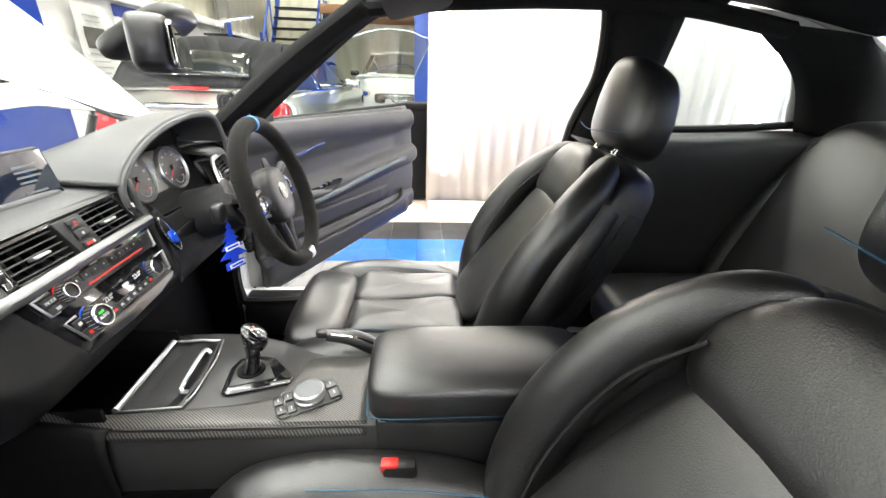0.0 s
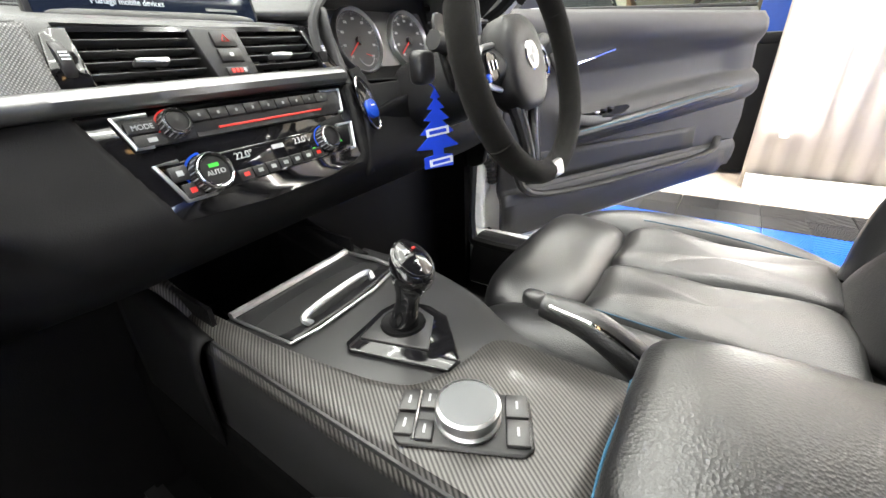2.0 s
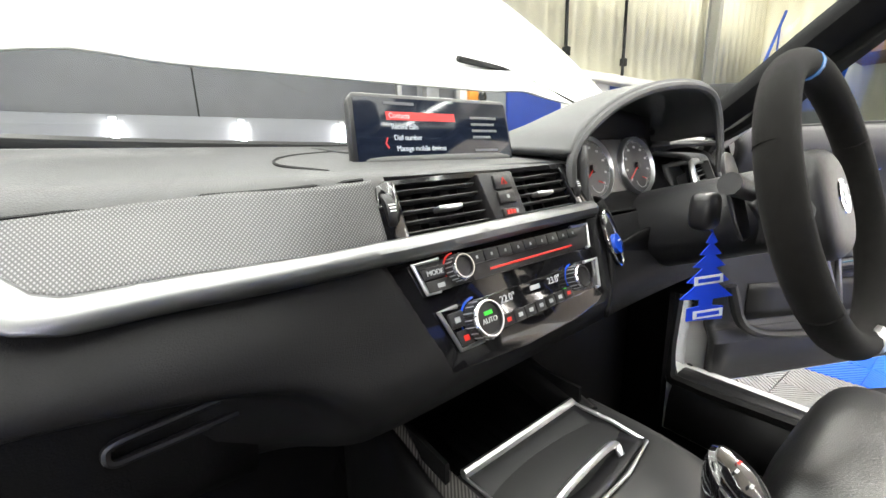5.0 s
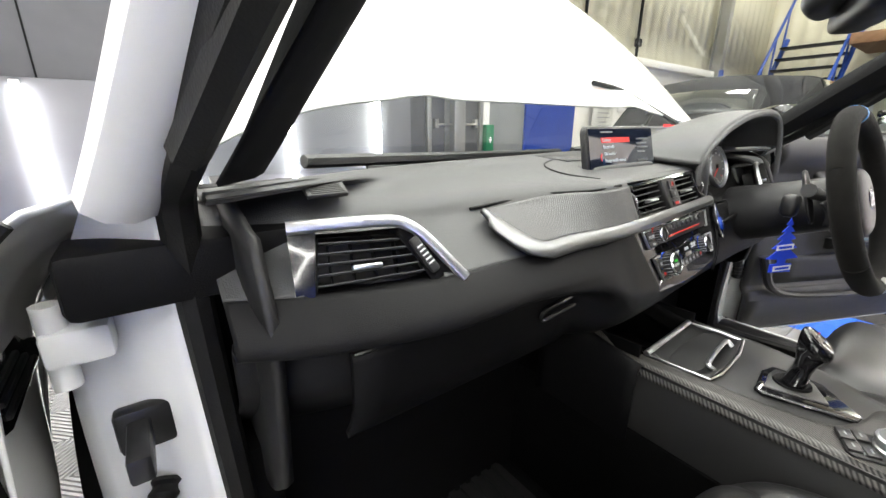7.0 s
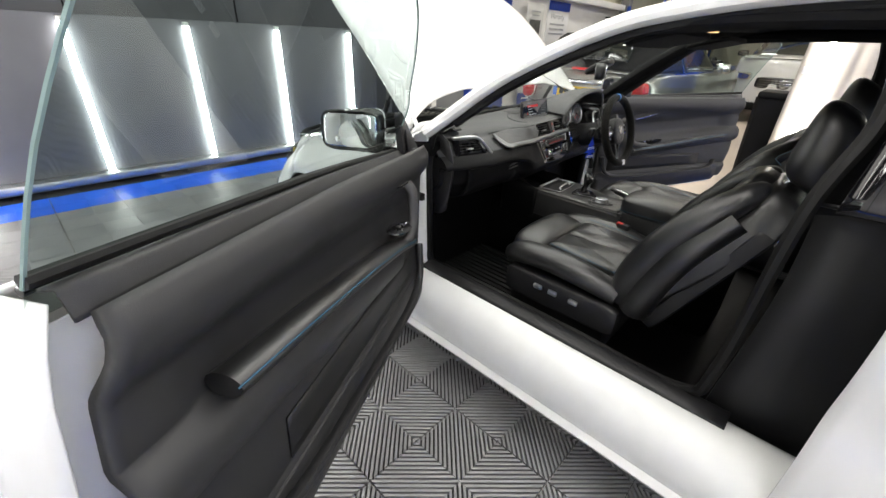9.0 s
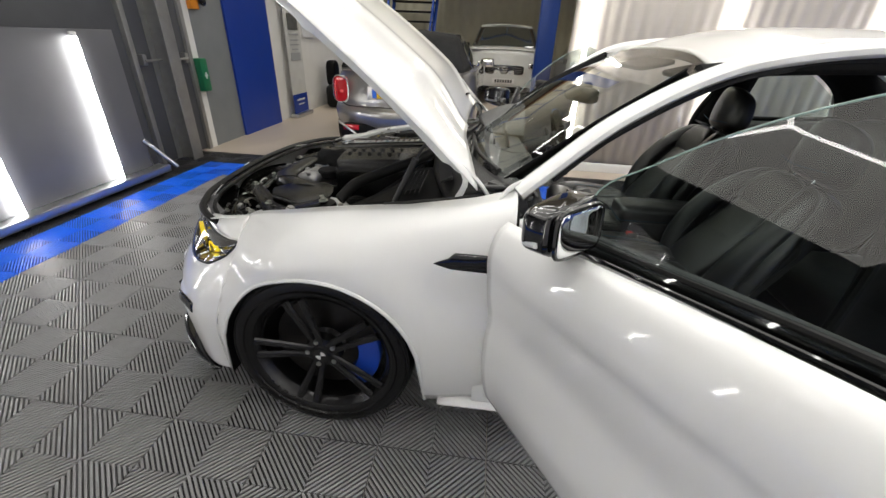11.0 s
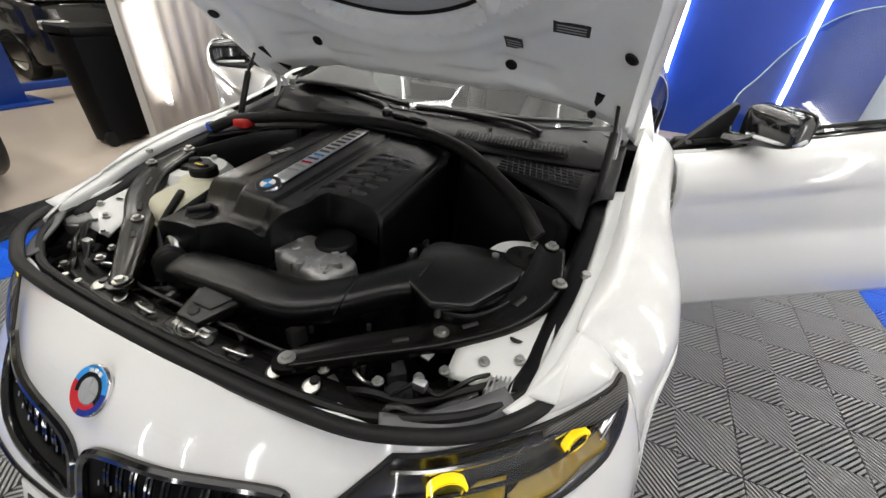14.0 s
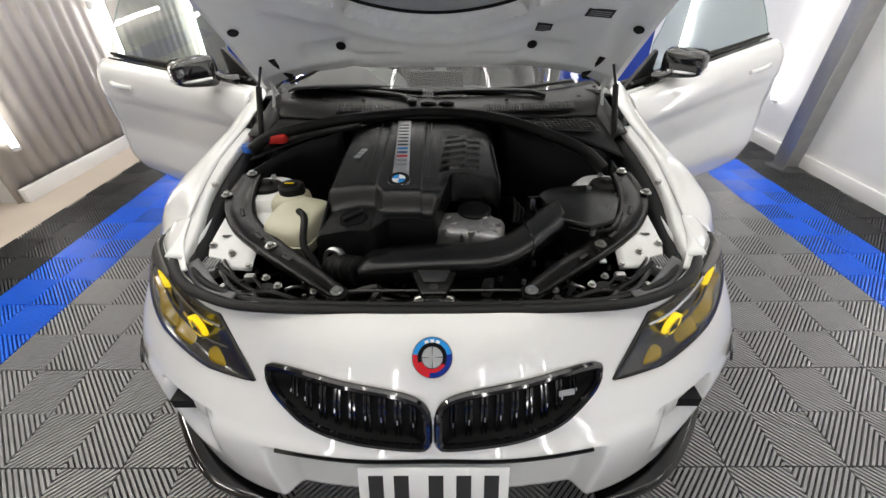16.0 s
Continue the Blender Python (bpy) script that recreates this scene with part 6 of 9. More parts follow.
BLUEGL = mat("blue_button", (0.01, 0.06, 0.45), 0.2, coat=0.8)

DPP = [(-0.47, 0.945), (-0.53, 0.936), (-0.58, 0.927), (-0.615, 0.917), (-0.634, 0.906), (-0.648, 0.890), (-0.677, 0.868), (-0.704, 0.848), (-0.723, 0.832), (-0.739, 0.815), (-0.744, 0.803), (-0.738, 0.793), (-0.708, 0.787), (-0.695, 0.72), (-0.58, 0.62)]
DPC = [(-0.47, 0.945), (-0.54, 0.935), (-0.60, 0.926), (-0.65, 0.920), (-0.672, 0.917), (-0.686, 0.909), (-0.698, 0.884), (-0.713, 0.853), (-0.720, 0.835), (-0.730, 0.81), (-0.742, 0.78), (-0.753, 0.75), (-0.742, 0.715), (-0.69, 0.67), (-0.58, 0.62)]
DX = (-0.69, -0.62, -0.5, -0.37, -0.245, -0.185, -0.15, -0.07, 0.0, 0.09, 0.17, 0.25, 0.4, 0.62, 0.69)


def dash_pt(x, k):
    """Point k of the dashboard's section at x: the passenger's side steps back below its pad."""
    c = smooth01((x + 0.30) / 0.14)
    y, z = lerp(DPP[k][0], DPC[k][0], c), lerp(DPP[k][1], DPC[k][1], c)
    y += float(np.interp(x, [-0.69, -0.62, -0.5, -0.37, -0.2, -0.13, 0.17, 0.3, 0.62, 0.69], [0.07, 0.035, 0.002, 0, -0.008, -0.010, 0.012, 0.02, 0.03, 0.07]))
    return y, z


def dash_row(x):
    row = [(x, *dash_pt(x, k)) for k in range(len(DPP))]
    y0 = float(np.interp(abs(x), [0, 0.45, 0.69], [-0.47, -0.54, -0.635]))
    return [(x, y0, row[0][2]), (x, min(row[1][1], y0 - 0.012), row[1][2])] + row[2:]


# darker copy of the dash black: shade below the trim put into colour
DASHSHADE = mat("shaded_lower_dash", (0.0075, 0.0075, 0.0082), 0.55, spec=0.17, var=0.15, scale=25, bump=0.25, bscale=900)
DV, DF = flip(loft([dash_row(x) for x in DX], 240, 96))
# the recess of the control panel
for q in DV:
    t = clamp((0.84 - q.z) / 0.10)
    edge = min((q.x - lerp(-0.142, -0.098, t)) / 0.014, (lerp(0.184, 0.16, t) - q.x) / 0.014, (0.846 - q.z) / 0.008, (q.z - 0.742) / 0.014)
    if q.y < -0.66:
        q.y = lerp(q.y, max(q.y, -0.727 + 0.07 * q.x + 0.434 * (q.z - 0.80) + 0.012), smooth01(edge))
# wells behind the vents
def sink(q, m, x0, x1, y0, y1, slope):
    p = m @ q
    edge = min((p.x - x0) / 0.006, (x1 - slope * (p.y - y0) - p.x) / 0.006, (p.y - y0) / 0.005, (y1 - p.y) / 0.005)
    return smooth01(edge) * 0.05 if abs(p.z) < 0.06 else 0.0


WELLS = [(plane_m((0, -0.698, 0.884), (1, 0.06, 0), (0, 0.45, 1)).inverted(), -0.118, 0.158, -0.033, 0.030, 0.25)]
for e in (1, -1):
    WELLS.append((plane_m((e * -0.565, -0.674, 0.872), (1, -0.25 * e, 0), (0, 0.45, 1)).inverted(), -0.060 if e > 0 else -0.085, 0.085 if e > 0 else 0.060, -0.036, 0.030, 0.4 if e > 0 else 0.0))
for q in DV:
    q.y += max(sink(q, *w) for w in WELLS)
# the opening for the instruments
DF = [f for f in DF if not all(0.19 < DV[i].x < 0.55 and DV[i].z > 0.84 and DV[i].y < -0.56 for i in f)]
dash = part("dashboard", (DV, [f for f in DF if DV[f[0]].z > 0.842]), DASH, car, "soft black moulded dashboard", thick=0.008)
part("lower_dashboard", (DV, [f for f in DF if DV[f[0]].z <= 0.842]), DASHSHADE, dash, "lower dashboard panel, darkened for shade", thick=0.008)


def dash_y(x, z):
    pts = sorted((b, a) for a, b in (dash_pt(x, k) for k in range(4, 11)))
    return float(np.interp(z, [p[0] for p in pts], [p[1] for p in pts]))


# textured trim with a bright edge
def trim_low(u):
    """Lower edge of the decor strip: x and z."""
    x = lerp(-0.388, -0.138, u)
    return x, float(np.interp(x, [-0.388, -0.369, -0.350, -0.336, -0.315, -0.145, -0.138], [0.888, 0.869, 0.8545, 0.8505, 0.8508, 0.8555, 0.856]))


def trim(u, v):
    x, low = trim_low(u)
    z = lerp(low, float(np.interp(x, [-0.39, -0.27, -0.138], [0.891, 0.899, 0.907])), v)
    return x, dash_y(x, z) - 0.003 - 0.006 * clamp((-0.15 - x) / 0.1), z


part("decor_trim", flip(grid(trim, 60, 14)), HONEY, dash, "grey woven-look decor strip", thick=0.008, offset=-1.0)


def edge_strip(u, v):
    """The satin edge: broad at its swept end, narrow along the strip and under the vents."""
    x = lerp(-0.3945, 0.172, u)
    up = float(np.interp(x, [-0.3945, -0.388, -0.369, -0.350, -0.336, -0.315, -0.145, 0.172], [0.892, 0.888, 0.869, 0.8545, 0.8505, 0.8508, 0.8555, 0.8585]))
    lo = float(np.interp(x, [-0.3945, -0.390, -0.379, -0.366, -0.354, -0.335, -0.30, -0.145, 0.172], [0.878, 0.8685, 0.8545, 0.8460, 0.8425, 0.8425, 0.8445, 0.8495, 0.8535]))
    z = lerp(lo, up, v)
    return x, dash_y(x, z) - 0.004 - 0.006 * clamp((-0.15 - x) / 0.1) - 0.005 * math.sin(math.pi * clamp(v * 0.9 + 0.05)), z


part("bright_strip", flip(grid(edge_strip, 140, 8)), mat("satin_strip", (0.22, 0.223, 0.226), 0.38, metal=1.0, var=0.06, scale=80), dash, "satin aluminium strip", thick=0.008, offset=-1.0)
part("dash_seam", tube([(x, dash_y(x, z) - 0.001, z) for x, z in ((-0.40, 0.8955), (-0.33, 0.8985), (-0.27, 0.9025), (-0.2, 0.906), (-0.14, 0.910))], 0.0022, 6, 20), DARK, dash)
part("airbag_seam", tube([(-0.16, -0.672, 0.918), (-0.19, -0.62, 0.925), (-0.16, -0.56, 0.933), (-0.05, -0.515, 0.940)], 0.0016, 5, 20), DARK, dash)
part("centre_speaker_grille", prism([(-0.09, 0.0), (0.13, 0.0), (0.10, 0.055), (-0.12, 0.055)], 0.004, plane_m((0, -0.555, 0.932), (1, 0, 0), (0, 1, 0.14)), 0.0015), PLASTIC, dash)
dm = plane_m((-0.575, -0.605, 0.930), (1, 0, 0), (0, 1, 0.18))
part("demister_vent", prism([(-0.024, -0.02), (0.02, -0.02), (0.03, 0.022), (-0.018, 0.022)], 0.005, dm @ Matrix.Translation((0, 0, -0.002)), 0.0015), PLASTIC, dash)
for k in range(7):
    part("demister_slot", xf(box((0.001 + (k - 3) * 0.0005, -0.0155 + k * 0.0055, 0.003), (0.036, 0.0028, 0.002), 0.0005, 1), dm), BLACKP, dash)


def vent(parent, m, poly, slats, tab, name="air_vent"):
    """A vent: a dark well with level slats and a bright tab; poly: its corners on the face m, from the lower left, anticlockwise."""
    lo_l, lo_r, up_r, up_l = [Vector((x, y, 0)) for x, y in poly]

    def at(u, v, d):
        p = lo_l.lerp(lo_r, u).lerp(up_l.lerp(up_r, u), v)
        return Vector((p.x, p.y, d))
    well = join(grid(lambda u, v: at(u, v, -0.035), 2, 2), *[grid(lambda u, v, e=e: at(*e(u), -0.035 * v), 2, 2) for e in (lambda u: (u, 0), lambda u: (u, 1), lambda u: (0, u), lambda u: (1, u))])
    v = part(name, xf(well, m), BLACKP, parent, "slatted black air vent")
    for k in range(slats):
        h = (k + 0.5) / slats
        part("slat", xf(grid(lambda u, w: at(u, h, 0) + Vector((0, 0.0014 * math.cos(2 * math.pi * w), -0.008 + 0.0075 * math.sin(2 * math.pi * w))), 1, 10), m), DASH, v)
    for k in range(4):
        part("guide_vane", xf(box(at(0.14 + 0.24 * k, 0.5, -0.024), (0.0016, (up_l - lo_l).length * 0.95, 0.014), 0.0004, 1), m), DARK, v)
    part("vent_tab", xf(box((tab[0], tab[1], 0.003), (0.030, 0.005, 0.012), 0.002), m), ALU, v)
    return v


face = plane_m((0, -0.698, 0.884), (1, 0.06, 0), (0, 0.45, 1))
cv = part("centre_vent_panel", xf(join(prism([(-0.141, -0.030), (-0.111, -0.030), (-0.111, 0.025), (-0.124, 0.0248), (-0.1305, 0.0205)], 0.010, Matrix.Translation((0, 0, -0.007)), 0.0015), prism([(0.148, -0.027), (0.178, -0.030), (0.152, 0.0295), (0.146, 0.0325), (0.134, 0.0275)], 0.010, Matrix.Translation((0, 0, -0.007)), 0.0015), prism([(-0.111, -0.0305), (0.17, -0.0315), (0.17, -0.027), (-0.111, -0.026)], 0.008, Matrix.Translation((0, 0, -0.006))), prism([(-0.124, 0.0215), (0.134, 0.0265), (0.147, 0.0325), (0.0, 0.029), (-0.122, 0.0255)], 0.008, Matrix.Translation((0, 0, -0.006)))), face), GLOSS, dash, "gloss black panel with two vents")
vent(dash, face, ((-0.111, -0.0275), (-0.0065, -0.0270), (-0.013, 0.0235), (-0.111, 0.0215)), 5, (-0.060, -0.006))
vent(dash, face, ((0.046, -0.0270), (0.150, -0.0255), (0.134, 0.0270), (0.042, 0.0245)), 5, (0.086, -0.004))
part("button_strip", xf(prism([(-0.004, -0.0305), (0.045, -0.0295), (0.0405, 0.0265), (-0.0125, 0.0255)], 0.012, Matrix.Translation((0, 0, -0.006)), 0.002), face), PLASTIC, dash)
for z, h, mt in ((0.0135, 0.016, SATIN), (-0.0035, 0.014, SATIN), (-0.0205, 0.009, BLACKP)):
    part("button", xf(box((0.0195, z, 0.007), (0.026, h, 0.004), 0.0015), face), mt, dash)
part("hazard_mark", xf(tube([(0.0155, 0.0105, 0.0095), (0.0235, 0.0105, 0.0095), (0.0195, 0.0175, 0.0095)], 0.0006, 4, closed=True), face), REDGLOW, dash)
for k in range(4):
    part("temperature_dot", xf(box((0.0125 + k * 0.0047, -0.0205, 0.0094), (0.0032, 0.0045, 0.0008)), face), REDGLOW if k < 3 else GREYP, dash)
part("lock_mark", xf(box((0.0195, -0.0035, 0.0094), (0.004, 0.004, 0.0006)), face), GREYP, dash)
for x, y in ((-0.1245, -0.001), (0.1535, 0.001)):
    tw = part("vent_thumbwheel", xf(lathe([(0.0, -0.0045), (0.019, -0.0045), (0.020, -0.003), (0.020, 0.003), (0.019, 0.0045), (0, 0.0045)], 28, Matrix.Translation((x, y, -0.010)) @ Matrix.Rotation(radians(90), 4, "Y")), face), PLASTIC, dash)
    for k in range(5):
        part("wheel_mark", xf(box((x, y + (k - 2) * 0.0028, 0.0096 - 0.0004 * (k - 2) ** 2), (0.006, 0.0012, 0.0016)), face), WHITEP, tw)

# control panel
cm = plane_m((0, -0.727, 0.80), (1, 0.07, 0), (0, 0.434, 1))
stack = part("control_panel", xf(prism([(-0.1415, 0.0455), (-0.116, -0.047), (-0.110, -0.056), (-0.098, -0.063), (0.0, -0.069), (0.09, -0.067), (0.14, -0.06), (0.160, -0.052), (0.170, -0.040), (0.186, 0.044)], 0.010, Matrix.Translation((0, 0, -0.008)), 0.002), cm), GLOSS, dash, "gloss black control panel")
# two units, raised, with satin ends
for nm, pts, mt in (("audio_unit", [(-0.106, 0.010), (0.150, 0.009), (0.160, 0.038), (-0.1125, 0.037)], SATIN), ("climate_unit", [(-0.088, -0.045), (0.145, -0.041), (0.157, -0.0075), (-0.100, -0.008)], GLOSS)):
    part(nm, xf(prism(pts, 0.005, Matrix.Translation((0, 0, 0.001)), 0.0012), cm), mt, stack)
for pts in ([(-0.085, 0.0375), (-0.1135, 0.0372), (-0.106, 0.0095), (-0.092, 0.0095)], [(-0.080, -0.0078), (-0.101, -0.008), (-0.088, -0.0458), (-0.06, -0.0455)], [(0.125, 0.0385), (0.161, 0.0382), (0.1512, 0.009), (0.145, 0.009)], [(0.13, -0.0075), (0.158, -0.0072), (0.1458, -0.041), (0.139, -0.041)]):
    part("bright_bracket", xf(tube([(x, y, 0.0065) for x, y in pts], 0.0022, 6), cm), ALU, stack)


def knob(m, x, y, r, ring=None, h=0.017):
    at = m @ Matrix.Translation((x, y, 0.005))
    k = part("knob", lathe([(r * 1.02, 0), (r, h - 0.003), (r * 0.93, h), (r * 0.8, h), (r * 0.76, h - 0.0025), (0, h - 0.002)], 36, at), SATIN, stack, "knurled dark knob with bright ring")
    part("knob_ring", lathe([(r * 1.0, h - 0.0035), (r * 0.97, h - 0.0005), (r * 0.90, h + 0.0006), (r * 0.82, h + 0.0006), (r * 0.79, h - 0.001)], 36, at), CHROME, k)
    for j in range(36):
        a = 2 * math.pi * j / 36
        part("knurl", xf(box((r * 1.01 * math.cos(a), r * 1.01 * math.sin(a), h * 0.42), (0.001, 0.001, h * 0.7)), at), GREYP if j % 2 else SATIN, k)
    if ring:
        part("knob_lamp", sector(r * 1.12, r * 1.24, radians(90), radians(200), at, 0.0012), ring, stack)


knob(cm, -0.067, 0.0255, 0.0125, REDGLOW, 0.014)
knob(cm, -0.058, -0.0265, 0.0185, BLUEGL)
knob(cm, 0.103, -0.0215, 0.0145, BLUEGL, 0.014)
part("knob_mark", xf(box((-0.058, -0.0215, 0.0208), (0.010, 0.0035, 0.0008)), cm), GREENGLOW, stack)
part("knob_mark", xf(box((0.125, -0.028, 0.0072), (0.004, 0.003, 0.0008)), cm), GREENGLOW, stack)
part("knob_mark", xf(box((0.078, -0.029, 0.0072), (0.004, 0.002, 0.0008)), cm), GREENGLOW, stack)
text("AUTO", 0.0068, cm @ Matrix.Translation((-0.058, -0.0285, 0.0206)), WHITEGLOW, "knob_text", stack)
text("MODE", 0.0066, cm @ Matrix.Translation((-0.0945, 0.0265, 0.0100)), WHITEGLOW, "button_text", stack)
part("button_mark", xf(box((-0.0915, 0.0145, 0.0098), (0.008, 0.004, 0.0004)), cm), GREYP, stack)
text("22.0\u00b0", 0.0105, cm @ Matrix.Translation((-0.0145, -0.0165, 0.0068)), WHITEGLOW, "display_text", stack)
text("23.0\u00b0", 0.0105, cm @ Matrix.Translation((0.064, -0.0150, 0.0068)), WHITEGLOW, "display_text", stack)
part("display_bar", xf(box((0.030, -0.0155, 0.0066), (0.016, 0.005, 0.0006)), cm), WHITEGLOW, stack)
for x, y in ((-0.0945, 0.0268), (-0.0925, 0.0148)):
    part("button", xf(box((x, y, 0.006), (0.027, 0.011, 0.006), 0.0015), cm), PLASTIC, stack)
for k in range(9):
    part("preset_button", xf(box((-0.040 + k * 0.0205, 0.0305 + k * 0.0001, 0.006), (0.0198, 0.0115, 0.005), 0.0010), cm), SATIN, stack)
    part("button_mark", xf(box((-0.040 + k * 0.0205, 0.0308, 0.0087), (0.0025, 0.003, 0.0004)), cm), GREYP, stack)
part("disc_slot", xf(box((0.046, 0.0165, 0.0062), (0.142, 0.0022, 0.002), 0.0005), cm), REDGLOW, stack, "red lit disc slot")
part("slot_lip", xf(box((0.03, 0.0120, 0.0062), (0.16, 0.0045, 0.002)), cm), SATIN, stack)
for k in range(7):
    part("climate_button", xf(box((-0.022 + k * 0.0172, -0.0365 + k * 0.0003, 0.006), (0.0160, 0.0115, 0.004), 0.0010), cm), SATIN, stack)
    part("button_mark", xf(box((-0.022 + k * 0.0172, -0.0365 + k * 0.0003, 0.0083), (0.006, 0.004, 0.0005)), cm), REDGLOW if k in (0, 6) else GREYP, stack)
for x, y, mt in ((-0.0845, -0.0195, GREYP), (-0.080, -0.0370, REDGLOW)):
    part("seat_heat_button", xf(box((x, y, 0.006), (0.017, 0.0145, 0.005), 0.0012), cm), PLASTIC, stack)
    part("button_mark", xf(box((x, y, 0.0087), (0.006, 0.005, 0.0005)), cm), mt, stack)
# start button
sbm = plane_m((0.199, -0.716, 0.814), (1, 0.25, 0), (0, 0.40, 1))
part("start_button_plate", xf(prism([(0.018 * math.cos(t), 0.038 * math.sin(t)) for t in np.linspace(0, 2 * math.pi, 25)[:-1]], 0.006, Matrix(), 0.0015), sbm), GLOSS, dash)
part("plate_ring", xf(tube([(0.018 * math.cos(t), 0.038 * math.sin(t), 0.006) for t in np.linspace(0, 2 * math.pi, 33)[:-1]], 0.0016, 6, closed=True), sbm), CHROME, dash)
part("start_button", lathe([(0.014, 0), (0.0135, 0.006), (0.010, 0.007), (0, 0.0072)], 24, sbm @ Matrix.Translation((0, -0.009, 0.005))), BLUEGL, dash, "blue start button")
part("start_mark", xf(box((0, -0.005, 0.0124), (0.008, 0.0016, 0.0004)), sbm), WHITEP, dash)
part("panel_side", loft([[(0.188, -0.70, 0.86), (0.19, -0.715, 0.82), (0.175, -0.735, 0.765), (0.16, -0.74, 0.72)], [(0.215, -0.688, 0.862), (0.235, -0.70, 0.82), (0.22, -0.715, 0.765), (0.20, -0.72, 0.72)], [(0.24, -0.66, 0.862), (0.262, -0.665, 0.82), (0.25, -0.68, 0.765), (0.23, -0.69, 0.72)]], 8, 12), DASHSHADE, dash, thick=0.005)

# screen standing on the dash
sm = plane_m((0.003, -0.604, 0.9585), (1, 0.02, 0.0), (0, 0.25, 1)) @ Matrix.Diagonal((1, 1.14, 1, 1))
scr = part("display_screen", xf(prism([(-0.117, -0.042), (0.121, -0.038), (0.122, 0.028), (0.116, 0.036), (-0.104, 0.035), (-0.110, 0.028)], 0.014, Matrix.Translation((0, 0, -0.012)), 0.003), sm), SATIN, dash, "black display screen showing a menu")
part("screen_face", xf(prism([(-0.111, -0.037), (0.116, -0.033), (0.117, 0.031), (-0.105, 0.030)], 0.001, Matrix.Translation((0, 0, 0.0019))), sm), SCREEN, scr)
part("menu_highlight", xf(box((-0.021, 0.0126, 0.0033), (0.096, 0.0082, 0.0004)), sm), SCRRED, scr)
for k, words in enumerate(("Contacts", "Recent calls", "Dial number", "Manage mobile devices")):
    text(words, 0.0074, sm @ Matrix.Translation((-0.066 + k * 0.0012, 0.0126 - k * 0.0108, 0.0038)), SCRTXT, "menu_text", scr, align="LEFT")
part("menu_bar", xf(box((-0.056, 0.0126 - 4 * 0.0108, 0.0036), (0.012, 0.0042, 0.0004)), sm), SCRTXT, scr)
text("Assistance", 0.0074, sm @ Matrix.Translation((-0.045, 0.0126 - 4 * 0.0108, 0.0038)), SCRTXT, "menu_text", scr, align="LEFT")
for k, w in enumerate((0.045, 0.04, 0.043, 0.03, 0.0, 0.04, 0.036)):
    if w:
        part("menu_bar", xf(box((0.052 + w / 2, 0.0135 - k * 0.0072, 0.0036), (w, 0.0028, 0.0004)), sm), DIMP, scr)
part("menu_bar", xf(box((-0.05, 0.025, 0.0036), (0.04, 0.0028, 0.0004)), sm), DIMP, scr)
part("menu_arrow", xf(tube([(-0.072, -0.009, 0.0038), (-0.075, -0.0142, 0.0038), (-0.072, -0.0195, 0.0038)], 0.0008, 5), sm), SCRRED, scr)
part("screen_foot", pillow((0.003, -0.590, 0.920), (0.118, 0.03, 0.012), 0.5, 0.3), DASH, dash)

# instrument binnacle
LIP = [(0.150, -0.69, 0.885), (0.150, -0.69, 0.922), (0.178, -0.69, 0.954), (0.24, -0.69, 0.987), (0.32, -0.692, 1.012), (0.414, -0.694, 1.025), (0.49, -0.696, 1.023), (0.525, -0.70, 1.003), (0.542, -0.705, 0.95), (0.545, -0.71, 0.885)]
part("binnacle_hood", loft([LIP[1:9], [(0.143, -0.63, 0.925), (0.18, -0.62, 0.957), (0.24, -0.61, 0.985), (0.32, -0.60, 1.006), (0.41, -0.595, 1.015), (0.49, -0.595, 1.012), (0.55, -0.605, 0.99), (0.575, -0.62, 0.945)], [(0.13, -0.53, 0.932), (0.18, -0.50, 0.945), (0.25, -0.48, 0.953), (0.33, -0.465, 0.957), (0.42, -0.46, 0.957), (0.51, -0.465, 0.953), (0.59, -0.485, 0.945), (0.63, -0.51, 0.93)]], 18, 48), DASH, dash, "hooded instrument cowl", thick=0.010)
part("binnacle_lip", tube(LIP, 0.0065, 8, 50), DASH, dash)
gm = plane_m((0.367, -0.617, 0.897), (1, 0, 0), (0, 0.28, 1))
part("binnacle_back", loft([[(0.19, -0.70, 0.845), (0.37, -0.695, 0.838), (0.56, -0.70, 0.842)], [(0.19, -0.645, 0.838), (0.37, -0.64, 0.836), (0.55, -0.645, 0.84)], [(0.19, -0.58, 0.93), (0.37, -0.575, 0.94), (0.55, -0.58, 0.93)], [(0.20, -0.58, 0.965), (0.37, -0.58, 1.0), (0.53, -0.58, 0.99)]], 10, 16), DARK, dash, thick=0.004)
part("binnacle_side", loft([[(0.182, -0.70, 0.842), (0.165, -0.70, 0.935)], [(0.184, -0.66, 0.842), (0.17, -0.66, 0.945)], [(0.186, -0.60, 0.84), (0.18, -0.60, 0.955)]], 6, 4), DASH, dash, thick=0.006)
part("gauge_panel", xf(prism([(-0.125, -0.064), (0.13, -0.064), (0.135, 0.02), (0.125, 0.055), (-0.115, 0.052), (-0.13, 0.02)], 0.006, Matrix.Translation((0, 0, -0.008)), 0.004), gm), mat("gauge_plate", (0.10, 0.098, 0.095), 0.4, metal=0.5, var=0.1, scale=60), dash, "grey gauge plate")
